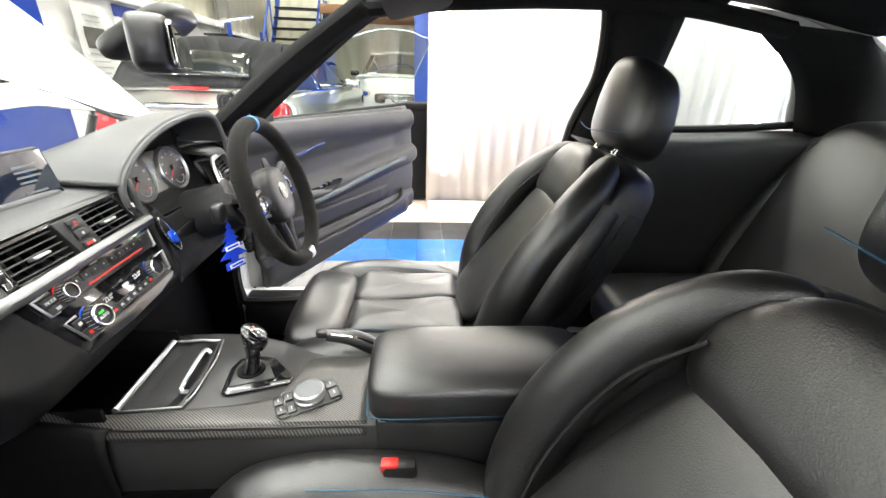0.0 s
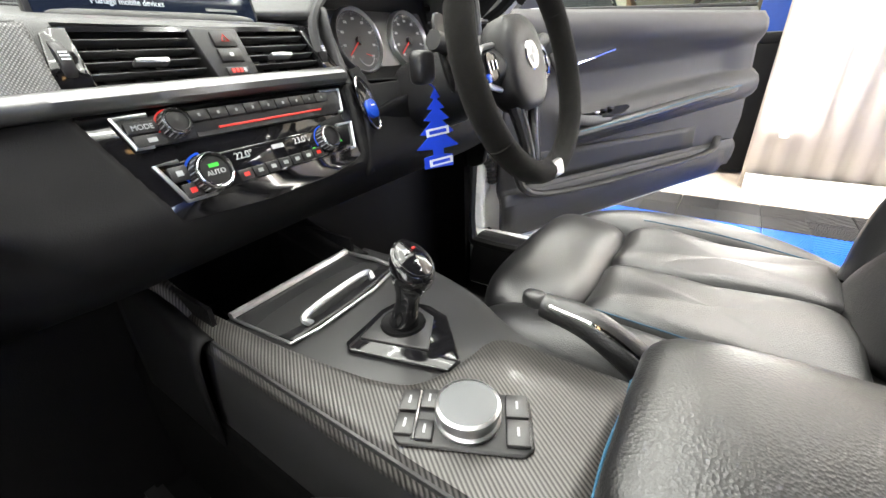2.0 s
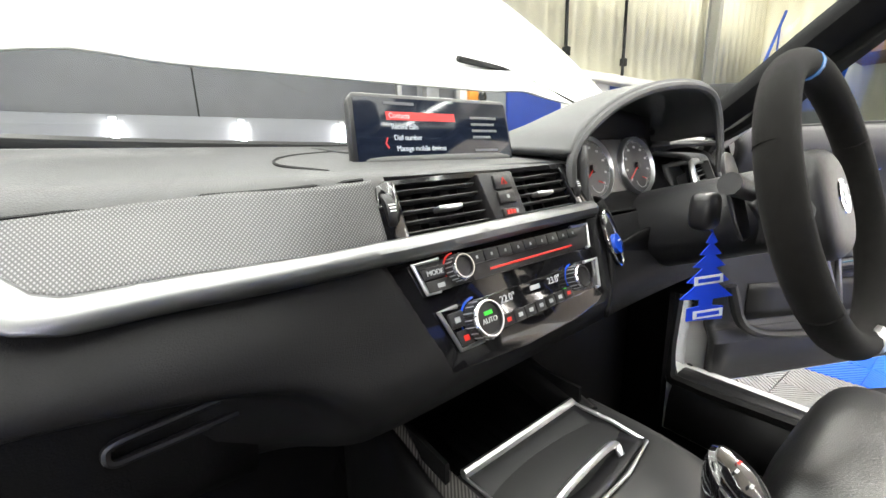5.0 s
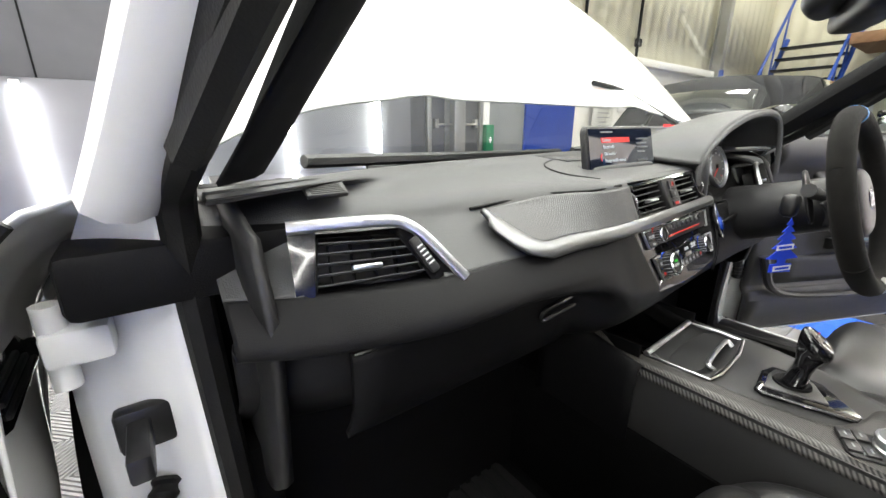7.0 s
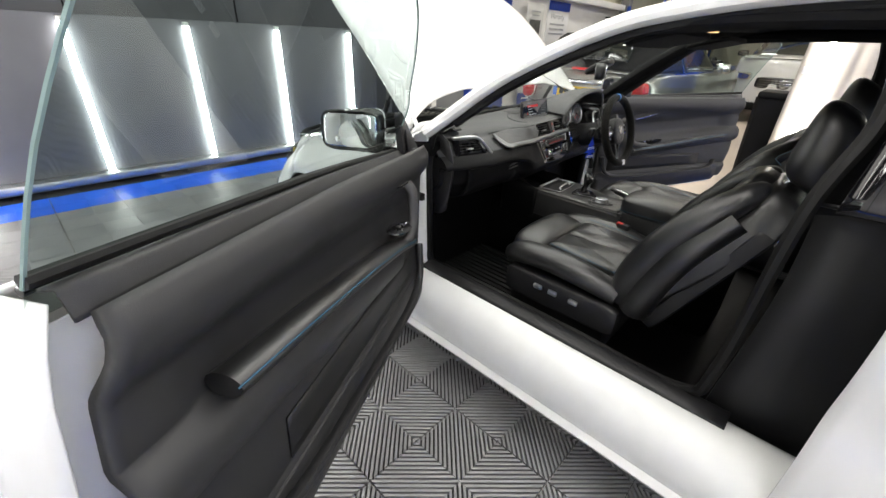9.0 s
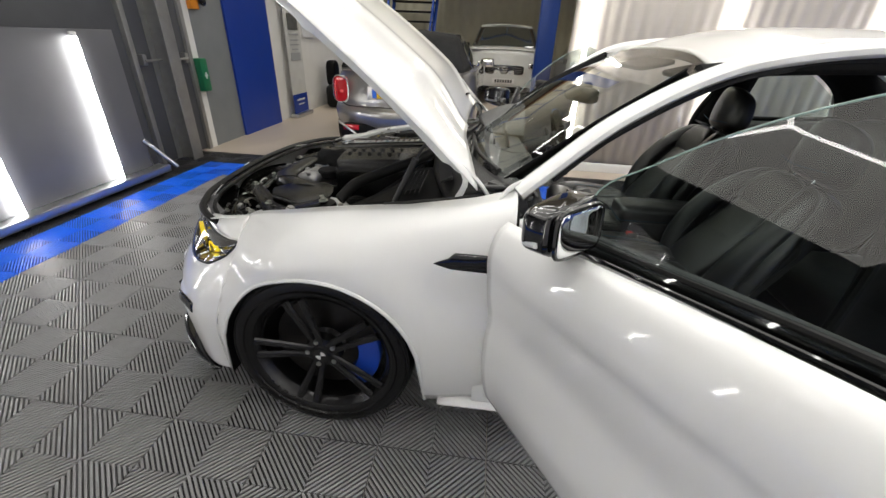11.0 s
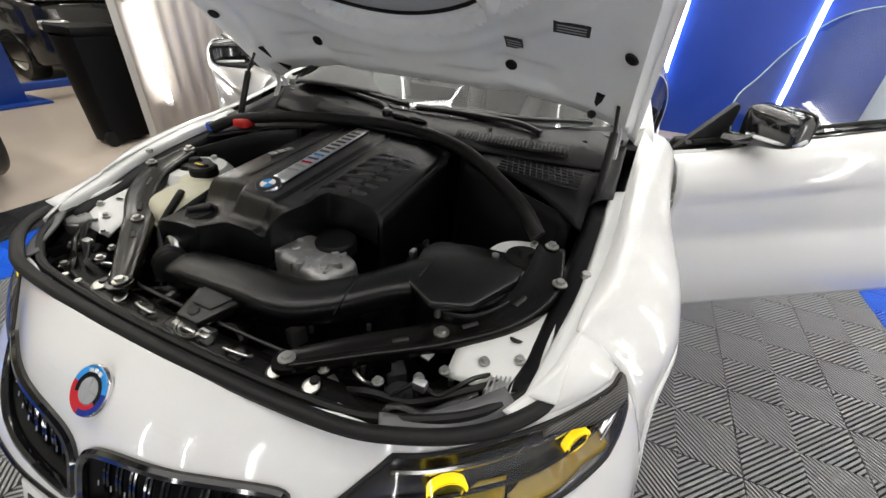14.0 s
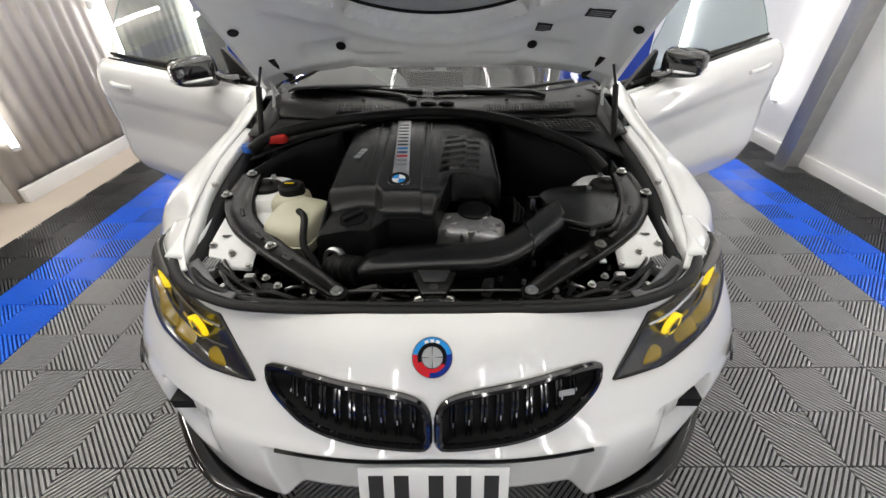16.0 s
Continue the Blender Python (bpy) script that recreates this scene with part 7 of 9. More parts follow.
for gx in (-0.068, 0.066):
    ga = part("gauge", lathe([(0, 0.001), (0.047, 0.001), (0.0485, 0.005), (0.0505, 0.008), (0.0525, 0.006), (0.054, -0.002)], 48, gm @ Matrix.Translation((gx, 0.003, 0))), ALU, dash, "round gauge with a bright ring")
    part("gauge_dial", lathe([(0, 0.002), (0.0475, 0.002)], 48, gm @ Matrix.Translation((gx, 0.003, 0))), GLOSSD, ga)
    for k in range(41):
        a = radians(225 - k * 270 / 40)
        r0 = 0.0405 if k % 5 == 0 else 0.0430
        part("dial_tick", xf(tube([(gx + r0 * math.cos(a), 0.003 + r0 * math.sin(a), 0.0026), (gx + 0.0455 * math.cos(a), 0.003 + 0.0455 * math.sin(a), 0.0026)], 0.0005, 4), gm), WHITEGLOW if k % 5 == 0 else GREYP, ga)
    for k in range(9):
        a = radians(225 - k * 270 / 8)
        part("dial_number", xf(join(box((gx + 0.0345 * math.cos(a) - 0.0018, 0.003 + 0.0345 * math.sin(a), 0.0026), (0.0024, 0.004, 0.0004)), box((gx + 0.0345 * math.cos(a) + 0.0018, 0.003 + 0.0345 * math.sin(a), 0.0026), (0.0024, 0.004, 0.0004))), gm), WHITEGLOW, ga)
    part("needle", xf(tube([(gx, 0.003, 0.005), (gx - 0.030, -0.020, 0.005)], 0.0010, 5), gm), REDGLOW, ga, "red needle")
    part("needle_boss", lathe([(0.007, 0.002), (0.006, 0.007), (0, 0.0075)], 16, gm @ Matrix.Translation((gx, 0.003, 0))), SATIN, ga)
    part("small_scale", sector(0.018, 0.0192, radians(200), radians(340), gm @ Matrix.Translation((gx + 0.008, -0.018, 0.002)), 0.0006), WHITEGLOW, ga)
    part("small_needle", xf(tube([(gx + 0.008, -0.018, 0.004), (gx + 0.022, -0.022, 0.004)], 0.0007, 4), gm), REDGLOW, ga)
for x in (-0.076, -0.058):
    part("warning_light", xf(box((x, -0.057, -0.0012), (0.005, 0.004, 0.001)), gm), REDGLOW, dash)

# side vents with bright surrounds
for s in (1, -1):
    vm = plane_m((-0.565, -0.674, 0.872), (1, -0.25, 0), (0, 0.45, 1))
    if s < 0:
        vent(dash, vm, ((-0.0475, -0.030), (0.0665, -0.0265), (0.037, 0.0185), (-0.041, 0.0225)), 5, (0.002, -0.011), name="side_air_vent")
    pts = [(-0.069, 0.034), (-0.02, 0.0345), (0.030, 0.0335), (0.050, 0.0275), (0.067, 0.0135), (0.088, -0.012), (0.107, -0.0365)]
    part("vent_surround", mir(xf(tube([(x, y, 0.001) for x, y in pts], 0.0065, 8, 40, flat=0.8), vm), -s), ALU, dash, "bright vent surround")
    part("vent_surround_low", mir(xf(tube([(-0.067, -0.038, 0.0), (0.0, -0.039, 0.0), (0.107, -0.038, 0.0)], 0.0025, 6, 16), vm), -s), CHROME, dash)
    for pts in ([(-0.067, -0.037), (-0.050, -0.037), (-0.043, 0.030), (-0.069, 0.031)], [(0.069, -0.036), (0.104, -0.037), (0.064, 0.012), (0.046, 0.026), (0.039, 0.024)]):
        part("vent_bezel", mir(xf(prism(pts, 0.010, Matrix.Translation((0, 0, -0.010))), vm), -s), GLOSS, dash)
    vw = part("vent_wheel", mir(xf(box((0.0, 0.0, 0.0), (0.011, 0.044, 0.012), 0.003, 2, Matrix.Translation((0.064, -0.006, -0.001)) @ Matrix.Rotation(radians(30), 4, "Z")), vm), -s), PLASTIC, dash)
    for k in range(5):
        part("wheel_mark", mir(xf(box((0, 0, 0), (0.007, 0.0016, 0.001), 0, 1, Matrix.Translation((0.064 - (k - 2) * 0.0026, -0.006 + (k - 2) * 0.0045, 0.0055)) @ Matrix.Rotation(radians(30), 4, "Z")), vm), -s), WHITEP, vw)
vm2 = plane_m((0.575, -0.674, 0.872), (1, 0.25, 0), (0, 0.45, 1))
vent(dash, vm2, ((-0.06, -0.0265), (0.0475, -0.030), (0.041, 0.0225), (-0.037, 0.0185)), 5, (0.0, -0.011), name="side_air_vent")
for x in (-0.672, 0.672):
    part("dash_end", loft([[(x, -0.52, 0.60), (x, -0.52, 0.8), (x, -0.53, 0.945)], [(x, -0.62, 0.60), (x, -0.645, 0.8), (x, -0.62, 0.925)], [(x * 0.985, -0.655, 0.62), (x * 0.985, -0.685, 0.8), (x * 0.985, -0.655, 0.90)]], 8, 10), PLASTIC, dash, thick=0.01)
part("airbag_switch", join(cyl((-0.676, -0.612, 0.845), (-0.684, -0.612, 0.845), 0.013, 18, 0.002), box((-0.686, -0.612, 0.845), (0.004, 0.004, 0.012), 0.001)), GLOSS, dash)
# glove box; its lid is darkened for the shade under the pad
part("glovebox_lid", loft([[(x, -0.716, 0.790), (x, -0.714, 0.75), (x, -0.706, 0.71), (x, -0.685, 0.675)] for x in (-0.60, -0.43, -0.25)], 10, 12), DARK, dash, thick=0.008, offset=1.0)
gh = part("glovebox_handle", tube([(-0.268, -0.716, 0.767), (-0.295, -0.718, 0.765), (-0.328, -0.718, 0.761), (-0.334, -0.718, 0.755), (-0.331, -0.718, 0.748), (-0.315, -0.717, 0.748), (-0.260, -0.716, 0.752)], 0.0032, 8, 40), SATIN, dash, "dark glovebox handle")
part("handle_recess", box((0, 0, 0), (0.07, 0.008, 0.010), 0.003, 2, Matrix.Translation((-0.297, -0.706, 0.757)) @ Matrix.Rotation(radians(-6), 4, "Y")), BLACKP, gh)
part("glovebox_gap", tube([(-0.60, -0.717, 0.792), (-0.43, -0.717, 0.792), (-0.25, -0.717, 0.792)], 0.002, 5, 12), BLACKP, dash)
part("knee_panel", loft([[(0.20, -0.715, 0.80), (0.20, -0.70, 0.735), (0.20, -0.66, 0.68)], [(0.3, -0.72, 0.82), (0.3, -0.705, 0.74), (0.3, -0.645, 0.67)], [(0.55, -0.72, 0.82), (0.55, -0.705, 0.74), (0.55, -0.645, 0.67)]], 12, 10), DARK, dash, thick=0.006)

# steering wheel and column
n = Vector((0, -0.956, 0.292))
wmx = plane_m((0.345, -0.902, 0.862), (1, 0, 0), (0, 0.292, 0.956))
swh = part("steering_wheel", tube([wmx @ Vector((0.163 * math.cos(t), 0.163 * math.sin(t) * (0.97 if math.sin(t) < 0 else 1), 0)) for t in np.linspace(0, 2 * math.pi, 65)[:-1]], 0.0187, 14, closed=True, flat=0.92), SUEDE, car, "black suede steering wheel with blue top mark")
part("top_mark", tube([wmx @ Vector((0.163 * math.cos(t), 0.163 * math.sin(t), 0)) for t in np.linspace(radians(87), radians(91), 4)], 0.0193, 14, flat=0.92), mat("blue_leather", (0.03, 0.2, 0.55), 0.5), swh, "light blue centre mark")
for t0 in (25, 155, 215, 325):
    part("rim_seam", tube([wmx @ Vector((0.163 * math.cos(t), 0.163 * math.sin(t), 0)) for t in np.linspace(radians(t0), radians(t0 + 0.6), 3)], 0.0190, 14, flat=0.92), SUEDE, swh)
hubm = wmx @ Matrix.Translation((0, 0, -0.030))
part("airbag_cover", pillow((0, 0, 0), (0.062, 0.066, 0.028), 0.5, 0.75, 32, 14, hubm @ Matrix.Translation((0, 0.0, 0.012))), PLASTIC, swh, "grained airbag cover")
part("wheel_roundel", lathe([(0, 0.002), (0.019, 0.002), (0.021, 0.0)], 28, hubm @ Matrix.Translation((0, 0.006, 0.0395))), CHROME, swh)
part("badge_quarter", join(sector(0, 0.012, radians(5), radians(85), hubm @ Matrix.Translation((0, 0.006, 0.0416)), 0.0006), sector(0, 0.012, radians(185), radians(265), hubm @ Matrix.Translation((0, 0.006, 0.0416)), 0.0006)), GREYP, swh)
for e in (-1, 1):
    part("spoke", xf(loft([[(e * 0.05, 0.026, 0.004), (e * 0.10, 0.02, 0.002), (e * 0.155, 0.02, 0.0)], [(e * 0.052, 0.0, 0.022), (e * 0.10, 0.0, 0.012), (e * 0.155, 0.0, 0.006)], [(e * 0.05, -0.026, 0.004), (e * 0.10, -0.02, 0.002), (e * 0.155, -0.02, 0.0)]], 8, 10), hubm), SATIN, swh, thick=0.008)
    part("spoke_trim", xf(tube([(e * 0.062, 0.028, 0.014), (e * 0.10, 0.022, 0.016), (e * 0.112, 0.0, 0.015), (e * 0.10, -0.02, 0.016), (e * 0.064, -0.03, 0.014)], 0.004, 6, 24), hubm), ALU, swh)
    part("spoke_buttons", xf(pillow((e * 0.086, 0.0, 0.017), (0.018, 0.018, 0.006), 0.4, 0.6, 18, 8), hubm), GLOSS, swh)
    part("roller", xf(cyl((e * 0.086, -0.005, 0.022), (e * 0.086, 0.006, 0.022), 0.006, 12), hubm), CHROME, swh)
    part("blue_button", xf(box((e * 0.100, -0.014, 0.020), (0.008, 0.012, 0.005), 0.002), hubm), BLUEGL, swh)
    part("lower_spoke", xf(tube([(e * 0.035, -0.055, 0.012), (e * 0.022, -0.10, 0.010), (e * 0.014, -0.152, 0.006)], lambda t: 0.010 - 0.003 * t, 8, 14), hubm), SATIN, swh)
    part("lower_spoke_edge", xf(tube([(e * 0.026, -0.06, 0.020), (e * 0.013, -0.10, 0.017), (e * 0.007, -0.15, 0.012)], 0.0028, 6, 12), hubm), ALU, swh)
    part("shift_paddle", xf(pillow((e * 0.115, 0.03, -0.022), (0.018, 0.05, 0.003), 0.4, 0.6, 16, 8), hubm), SATIN, swh)
part("lower_spoke_cap", xf(box((0, -0.158, 0.006), (0.034, 0.026, 0.026), 0.006), wmx), ALU, swh, "satin metal spoke end")
part("steering_column", join(tube([(0.35, -0.70, 0.805), (0.345, -0.80, 0.835), (0.342, -0.88, 0.86)], lambda t: 0.062 - 0.012 * t, 20, 12)), PLASTIC, car, "black steering column shroud")
part("column_stalk", join(tube([(0.32, -0.86, 0.865), (0.24, -0.855, 0.88), (0.19, -0.85, 0.892)], lambda t: 0.008 + 0.004 * t, 10, 12)), PLASTIC, car)
part("column_stalk", join(tube([(0.40, -0.86, 0.865), (0.48, -0.855, 0.88), (0.53, -0.85, 0.892)], lambda t: 0.008 + 0.004 * t, 10, 12)), PLASTIC, car)
part("cruise_stalk", pillow((0.192, -0.83, 0.862), (0.017, 0.013, 0.02), 0.5, 0.7, 18, 10), SATIN, car)

# air freshener hanging from the stalk
tree = [(0, 0.052), (0.007, 0.040), (0.002, 0.038), (0.013, 0.026), (0.005, 0.025), (0.019, 0.012), (0.008, 0.010), (0.025, -0.006), (0.012, -0.009), (0.032, -0.026), (0.008, -0.028), (0.008, -0.036), (0.022, -0.038), (0.022, -0.054)]
poly = tree + [(-x, y) for x, y in reversed(tree[1:])]
fm = plane_m((0.215, -0.832, 0.785), (0.85, -0.52, 0.03), (-0.03, 0, 1))
fr = thing("air_freshener", (0.215, -0.832, 0.73), "blue tree-shaped card air freshener hanging on the stalk", "air freshener")
part("card", prism([(x, y) for x, y in reversed(poly)], 0.0016, fm), BLUEP, fr)
for z, w, h in ((-0.004, 0.034, 0.0105), (-0.046, 0.036, 0.010)):
    lb = part("label_band", xf(box((0.0, z, 0.0019), (w, h, 0.0006)), fm @ Matrix.Rotation(radians(4), 4, "Z")), WHITEP, fr)
    part("label_bar", xf(box((0.0, z, 0.0025), (w * 0.75, h * 0.45, 0.0005)), fm @ Matrix.Rotation(radians(4), 4, "Z")), BLUEP, lb)
part("string", tube([fm @ Vector((0, 0.052, 0.001)), (0.196, -0.829, 0.848), (0.193, -0.828, 0.862)], 0.0012, 5), BLUEP, fr)

# centre console
CZ = 0.612
cons = part("centre_console", loft([[(-0.125, y, 0.30), (-0.122, y, 0.5), (-0.112, y, CZ - 0.012), (-0.100, y, CZ), (0, y, CZ + 0.003), (w, y, CZ), (w + 0.012, y, CZ - 0.012), (w + 0.016, y, 0.5), (w + 0.018, y, 0.3)] for y, w in ((-0.74, 0.125), (-0.85, 0.125), (-0.95, 0.10), (-1.05, 0.055), (-1.2, 0.05), (-1.5, 0.05))], 30, 40), CONS, car, "satin black centre console", thick=0.004)
for e in (-1, 1):
    part("console_ramp", loft([[(e * 0.135, y, 0.3), (e * 0.134, y, 0.55), (e * 0.126, y, z), (e * 0.108, y, z + 0.004), (e * 0.102, y, z - 0.03)] for y, z in ((-0.56, 0.650), (-0.66, 0.628), (-0.76, CZ - 0.004))], 10, 16), DARK, cons, thick=0.003)
cub = part("cubby", b2(-0.1, 0.112, -0.745, -0.55, 0.53, 0.54), DARK, cons)
part("cubby_back", b2(-0.1, 0.112, -0.56, -0.55, 0.54, 0.70), DARK, cub)
for x in (-0.0975, 0.1105):
    part("cubby_side", b2(x - 0.0025, x + 0.0025, -0.745, -0.56, 0.54, 0.64), DARK, cub)
for k in range(9):
    part("cubby_rib", b2(-0.09 + k * 0.02, -0.084 + k * 0.02, -0.70, -0.6, 0.54, 0.545), DARK, cub)
part("carbon_trim", loft([[(-0.116, y, CZ - 0.016), (-0.106, y, CZ + 0.003), (-0.09, y, CZ + 0.006), (xr, y, CZ + 0.006)] for y, xr in ((-0.66, -0.088), (-0.78, -0.084), (-0.86, -0.077), (-0.94, -0.066), (-0.985, -0.048), (-1.005, -0.005), (-1.02, 0.045), (-1.08, 0.05), (-1.145, 0.05))], 30, 12), CARBON, cons, "woven carbon-look trim", thick=0.003)
part("carbon_ramp", loft([[(-0.125, -0.57, 0.66), (-0.112, -0.57, 0.675), (-0.098, -0.57, 0.668)], [(-0.116, -0.665, CZ + 0.012), (-0.104, -0.665, CZ + 0.028), (-0.09, -0.665, CZ + 0.02)], [(-0.116, -0.70, CZ - 0.012), (-0.106, -0.70, CZ + 0.006), (-0.088, -0.70, CZ + 0.008)]], 10, 8), CARBON, cons, thick=0.003)
part("tray_lid", loft([[(-0.078, -0.748, CZ + 0.004), (0.01, -0.745, CZ + 0.004), (0.103, -0.742, CZ + 0.004)], [(-0.075, -0.80, CZ - 0.004), (0.01, -0.80, CZ - 0.006), (0.105, -0.79, CZ - 0.004)], [(-0.068, -0.845, CZ + 0.005), (0.01, -0.845, CZ + 0.005), (0.108, -0.83, CZ + 0.005)]], 12, 14), SATIN, cons, "satin black tray lid", thick=0.004, offset=1.0)
part("tray_edge", join(tube([(-0.08, -0.748, CZ + 0.008), (0.103, -0.739, CZ + 0.008)], 0.0055, 8), tube([(0.103, -0.739, CZ + 0.007), (0.109, -0.79, CZ + 0.007), (0.108, -0.828, CZ + 0.006)], 0.003, 6)), ALU, cons, "satin metal tray edge")
part("tray_outline", tube([(-0.08, -0.748, CZ + 0.006), (-0.072, -0.845, CZ + 0.007), (-0.04, -0.85, CZ + 0.007), (0.05, -0.845, CZ + 0.007), (0.109, -0.832, CZ + 0.007)], 0.0018, 6), ALU, cons)
part("tray_pull", join(tube([(-0.040, -0.838, CZ + 0.008), (-0.036, -0.828, CZ + 0.016), (0.06, -0.818, CZ + 0.016), (0.066, -0.828, CZ + 0.008)], 0.004, 8, 20)), ALU, cons, "satin metal pull")
part("shift_surround", prism([(-0.026, -1.006), (-0.008, -1.008), (0.047, -0.955), (0.053, -0.925), (0.045, -0.888), (0.016, -0.881), (-0.05, -0.890), (-0.056, -0.902)], 0.006, Matrix.Translation((0.005, -0.047, CZ + 0.003)) @ Matrix.Diagonal((0.95, 0.95, 1, 1)), 0.0025, 3), GLOSS, cons, "gloss black shifter frame")
part("shift_plate", prism([(-0.012, -0.972), (0.034, -0.945), (0.040, -0.922), (0.034, -0.898), (0.010, -0.895), (-0.034, -0.902)], 0.003, Matrix.Translation((0.003, 0, CZ + 0.0085)), 0.0012), CONS, cons, "satin black shifter plate")
part("shift_well", lathe([(0.024, 0.0), (0.023, 0.003), (0.019, 0.001), (0.0, 0.0005)], 24, Matrix.Translation((0.010, -0.925, CZ + 0.0118))), DARK, cons)
GK = plane_m((0.010, -0.927, CZ + 0.013), (1, 0, -0.1), (0, 1, 0.18))
KV, KF = lathe([(0.0160, 0.0), (0.0135, 0.012), (0.0120, 0.026), (0.0135, 0.038), (0.0180, 0.050), (0.0222, 0.062), (0.0232, 0.070), (0.0224, 0.076), (0.0190, 0.0795), (0.010, 0.081), (0.0, 0.0815)], 32)
KV = [Vector((p.x * (1.0 + 0.06 * smooth01((p.z - 0.04) / 0.03)), p.y * (1.05 if p.y > 0 else 0.95), p.z + smooth01((p.z - 0.035) / 0.035) * (0.5 * p.y - 0.1 * abs(p.x)))) for p in KV]
gl = part("gear_lever", xf((KV, KF), GK), GLOSS, cons, "gloss black gear knob")
for k, (x, y) in enumerate(((-0.006, 0.004), (0.004, 0.006), (-0.004, -0.006))):
    part("gear_mark", xf(box((x, y, 0.0832 + 0.5 * y - 0.1 * abs(x)), (0.0045, 0.0018, 0.0008)), GK), REDGLOW if k == 1 else GREYP, gl)
part("knob_face_edge", xf(tube([(0.0195 * math.cos(t), 0.0195 * math.sin(t), 0.0795 + 0.5 * 0.0195 * math.sin(t) - 0.1 * abs(0.0195 * math.cos(t))) for t in np.linspace(0, 2 * math.pi, 33)[:-1]], 0.0006, 4, closed=True), GK), SATIN, gl)
idm = Matrix.Translation((-0.056, -1.045, CZ + 0.006)) @ Matrix.Rotation(radians(-62), 4, "Z") @ Matrix.Diagonal((0.88, 0.88, 0.9, 1))
part("controller_plate", prism([(-0.064, -0.022), (-0.058, -0.030), (0.048, -0.034), (0.056, -0.026), (0.056, 0.022), (0.050, 0.030), (-0.054, 0.032), (-0.062, 0.026)], 0.004, idm, 0.002), SATIN, cons)
for x, y, w, h in ((-0.0545, 0.014, 0.017, 0.024), (-0.0545, -0.012, 0.017, 0.022), (-0.0365, 0.017, 0.015, 0.022), (-0.0365, -0.017, 0.015, 0.020), (0.043, 0.014, 0.020, 0.026), (0.043, -0.014, 0.020, 0.026)):
    cb = part("controller_button", xf(box((x, y, 0.0055), (w, h, 0.005), 0.0015), idm), CONS, cons)
    part("button_mark", xf(box((x, y, 0.0082), (0.0022, 0.009, 0.0004)), idm), GREYP, cb)
part("button_divider", xf(tube([(-0.046, -0.026, 0.0055), (-0.046, 0.027, 0.0055)], 0.0014, 5), idm), ALU, cons)
part("controller_knob", lathe([(0.028, 0.0), (0.029, 0.004), (0.0268, 0.006), (0.0268, 0.013), (0.029, 0.015), (0.0285, 0.018), (0.0255, 0.0195)], 36, idm @ Matrix.Translation((0, 0, 0.004))), ALU, cons, "bright rotary controller knob")
part("controller_pad", lathe([(0.0255, 0.0192), (0.02, 0.0198), (0, 0.020)], 36, idm @ Matrix.Translation((0, 0, 0.004))), DIMP, cons)
# armrest
part("armrest", pillow((-0.033, -1.335, 0.652), (0.092, 0.19, 0.038), 0.35, 0.3, 40, 18, None, lambda p: Vector((p.x, p.y, p.z + 0.012 * (1 - (p.x / 0.1) ** 2) - 0.06 * max(0, p.y - 0.08) ** 1.2))), LEATHER, cons, "padded black leather armrest")
part("armrest_seam", tube([(-0.122, -1.5, 0.640), (-0.124, -1.3, 0.638), (-0.12, -1.165, 0.634), (-0.09, -1.146, 0.633), (0.0, -1.144, 0.634), (0.056, -1.17, 0.637), (0.058, -1.4, 0.640)], 0.0011, 6, 40), STITCH, cons)
part("armrest_base", b2(-0.122, 0.055, -1.52, -1.16, 0.5, 0.628, 0.012), PLASTIC, cons)
# handbrake
part("handbrake", join(tube([(0.095, -1.045, 0.640), (0.093, -1.10, 0.632), (0.09, -1.17, 0.592), (0.09, -1.2, 0.56)], lambda t: 0.013 + 0.003 * math.sin(3 * t) + 0.004 * t, 12, 20), pillow((0.096, -1.035, 0.643), (0.009, 0.014, 0.009), 0.6, 0.8, 12, 8)), LEATHER, cons, "leather handbrake lever")
part("handbrake_trim", tube([(0.082, -1.055, 0.649), (0.081, -1.11, 0.640), (0.079, -1.16, 0.613)], 0.0025, 6, 12), CHROME, cons)
part("handbrake_gaiter", loft([[(0.09 + r * math.cos(t), -1.185 + 1.5 * r * math.sin(t), z) for t in np.linspace(0, 2 * math.pi, 13)] for r, z in ((0.042, 0.535), (0.034, 0.56), (0.022, 0.585))], 8, 24), LEATHER, cons)
part("handbrake_base", loft([[(0.05, y, 0.56), (0.075, y, 0.555), (0.13, y, 0.54)] for y in (-1.0, -1.2, -1.45)], 6, 6), PLASTIC, cons, thick=0.01)


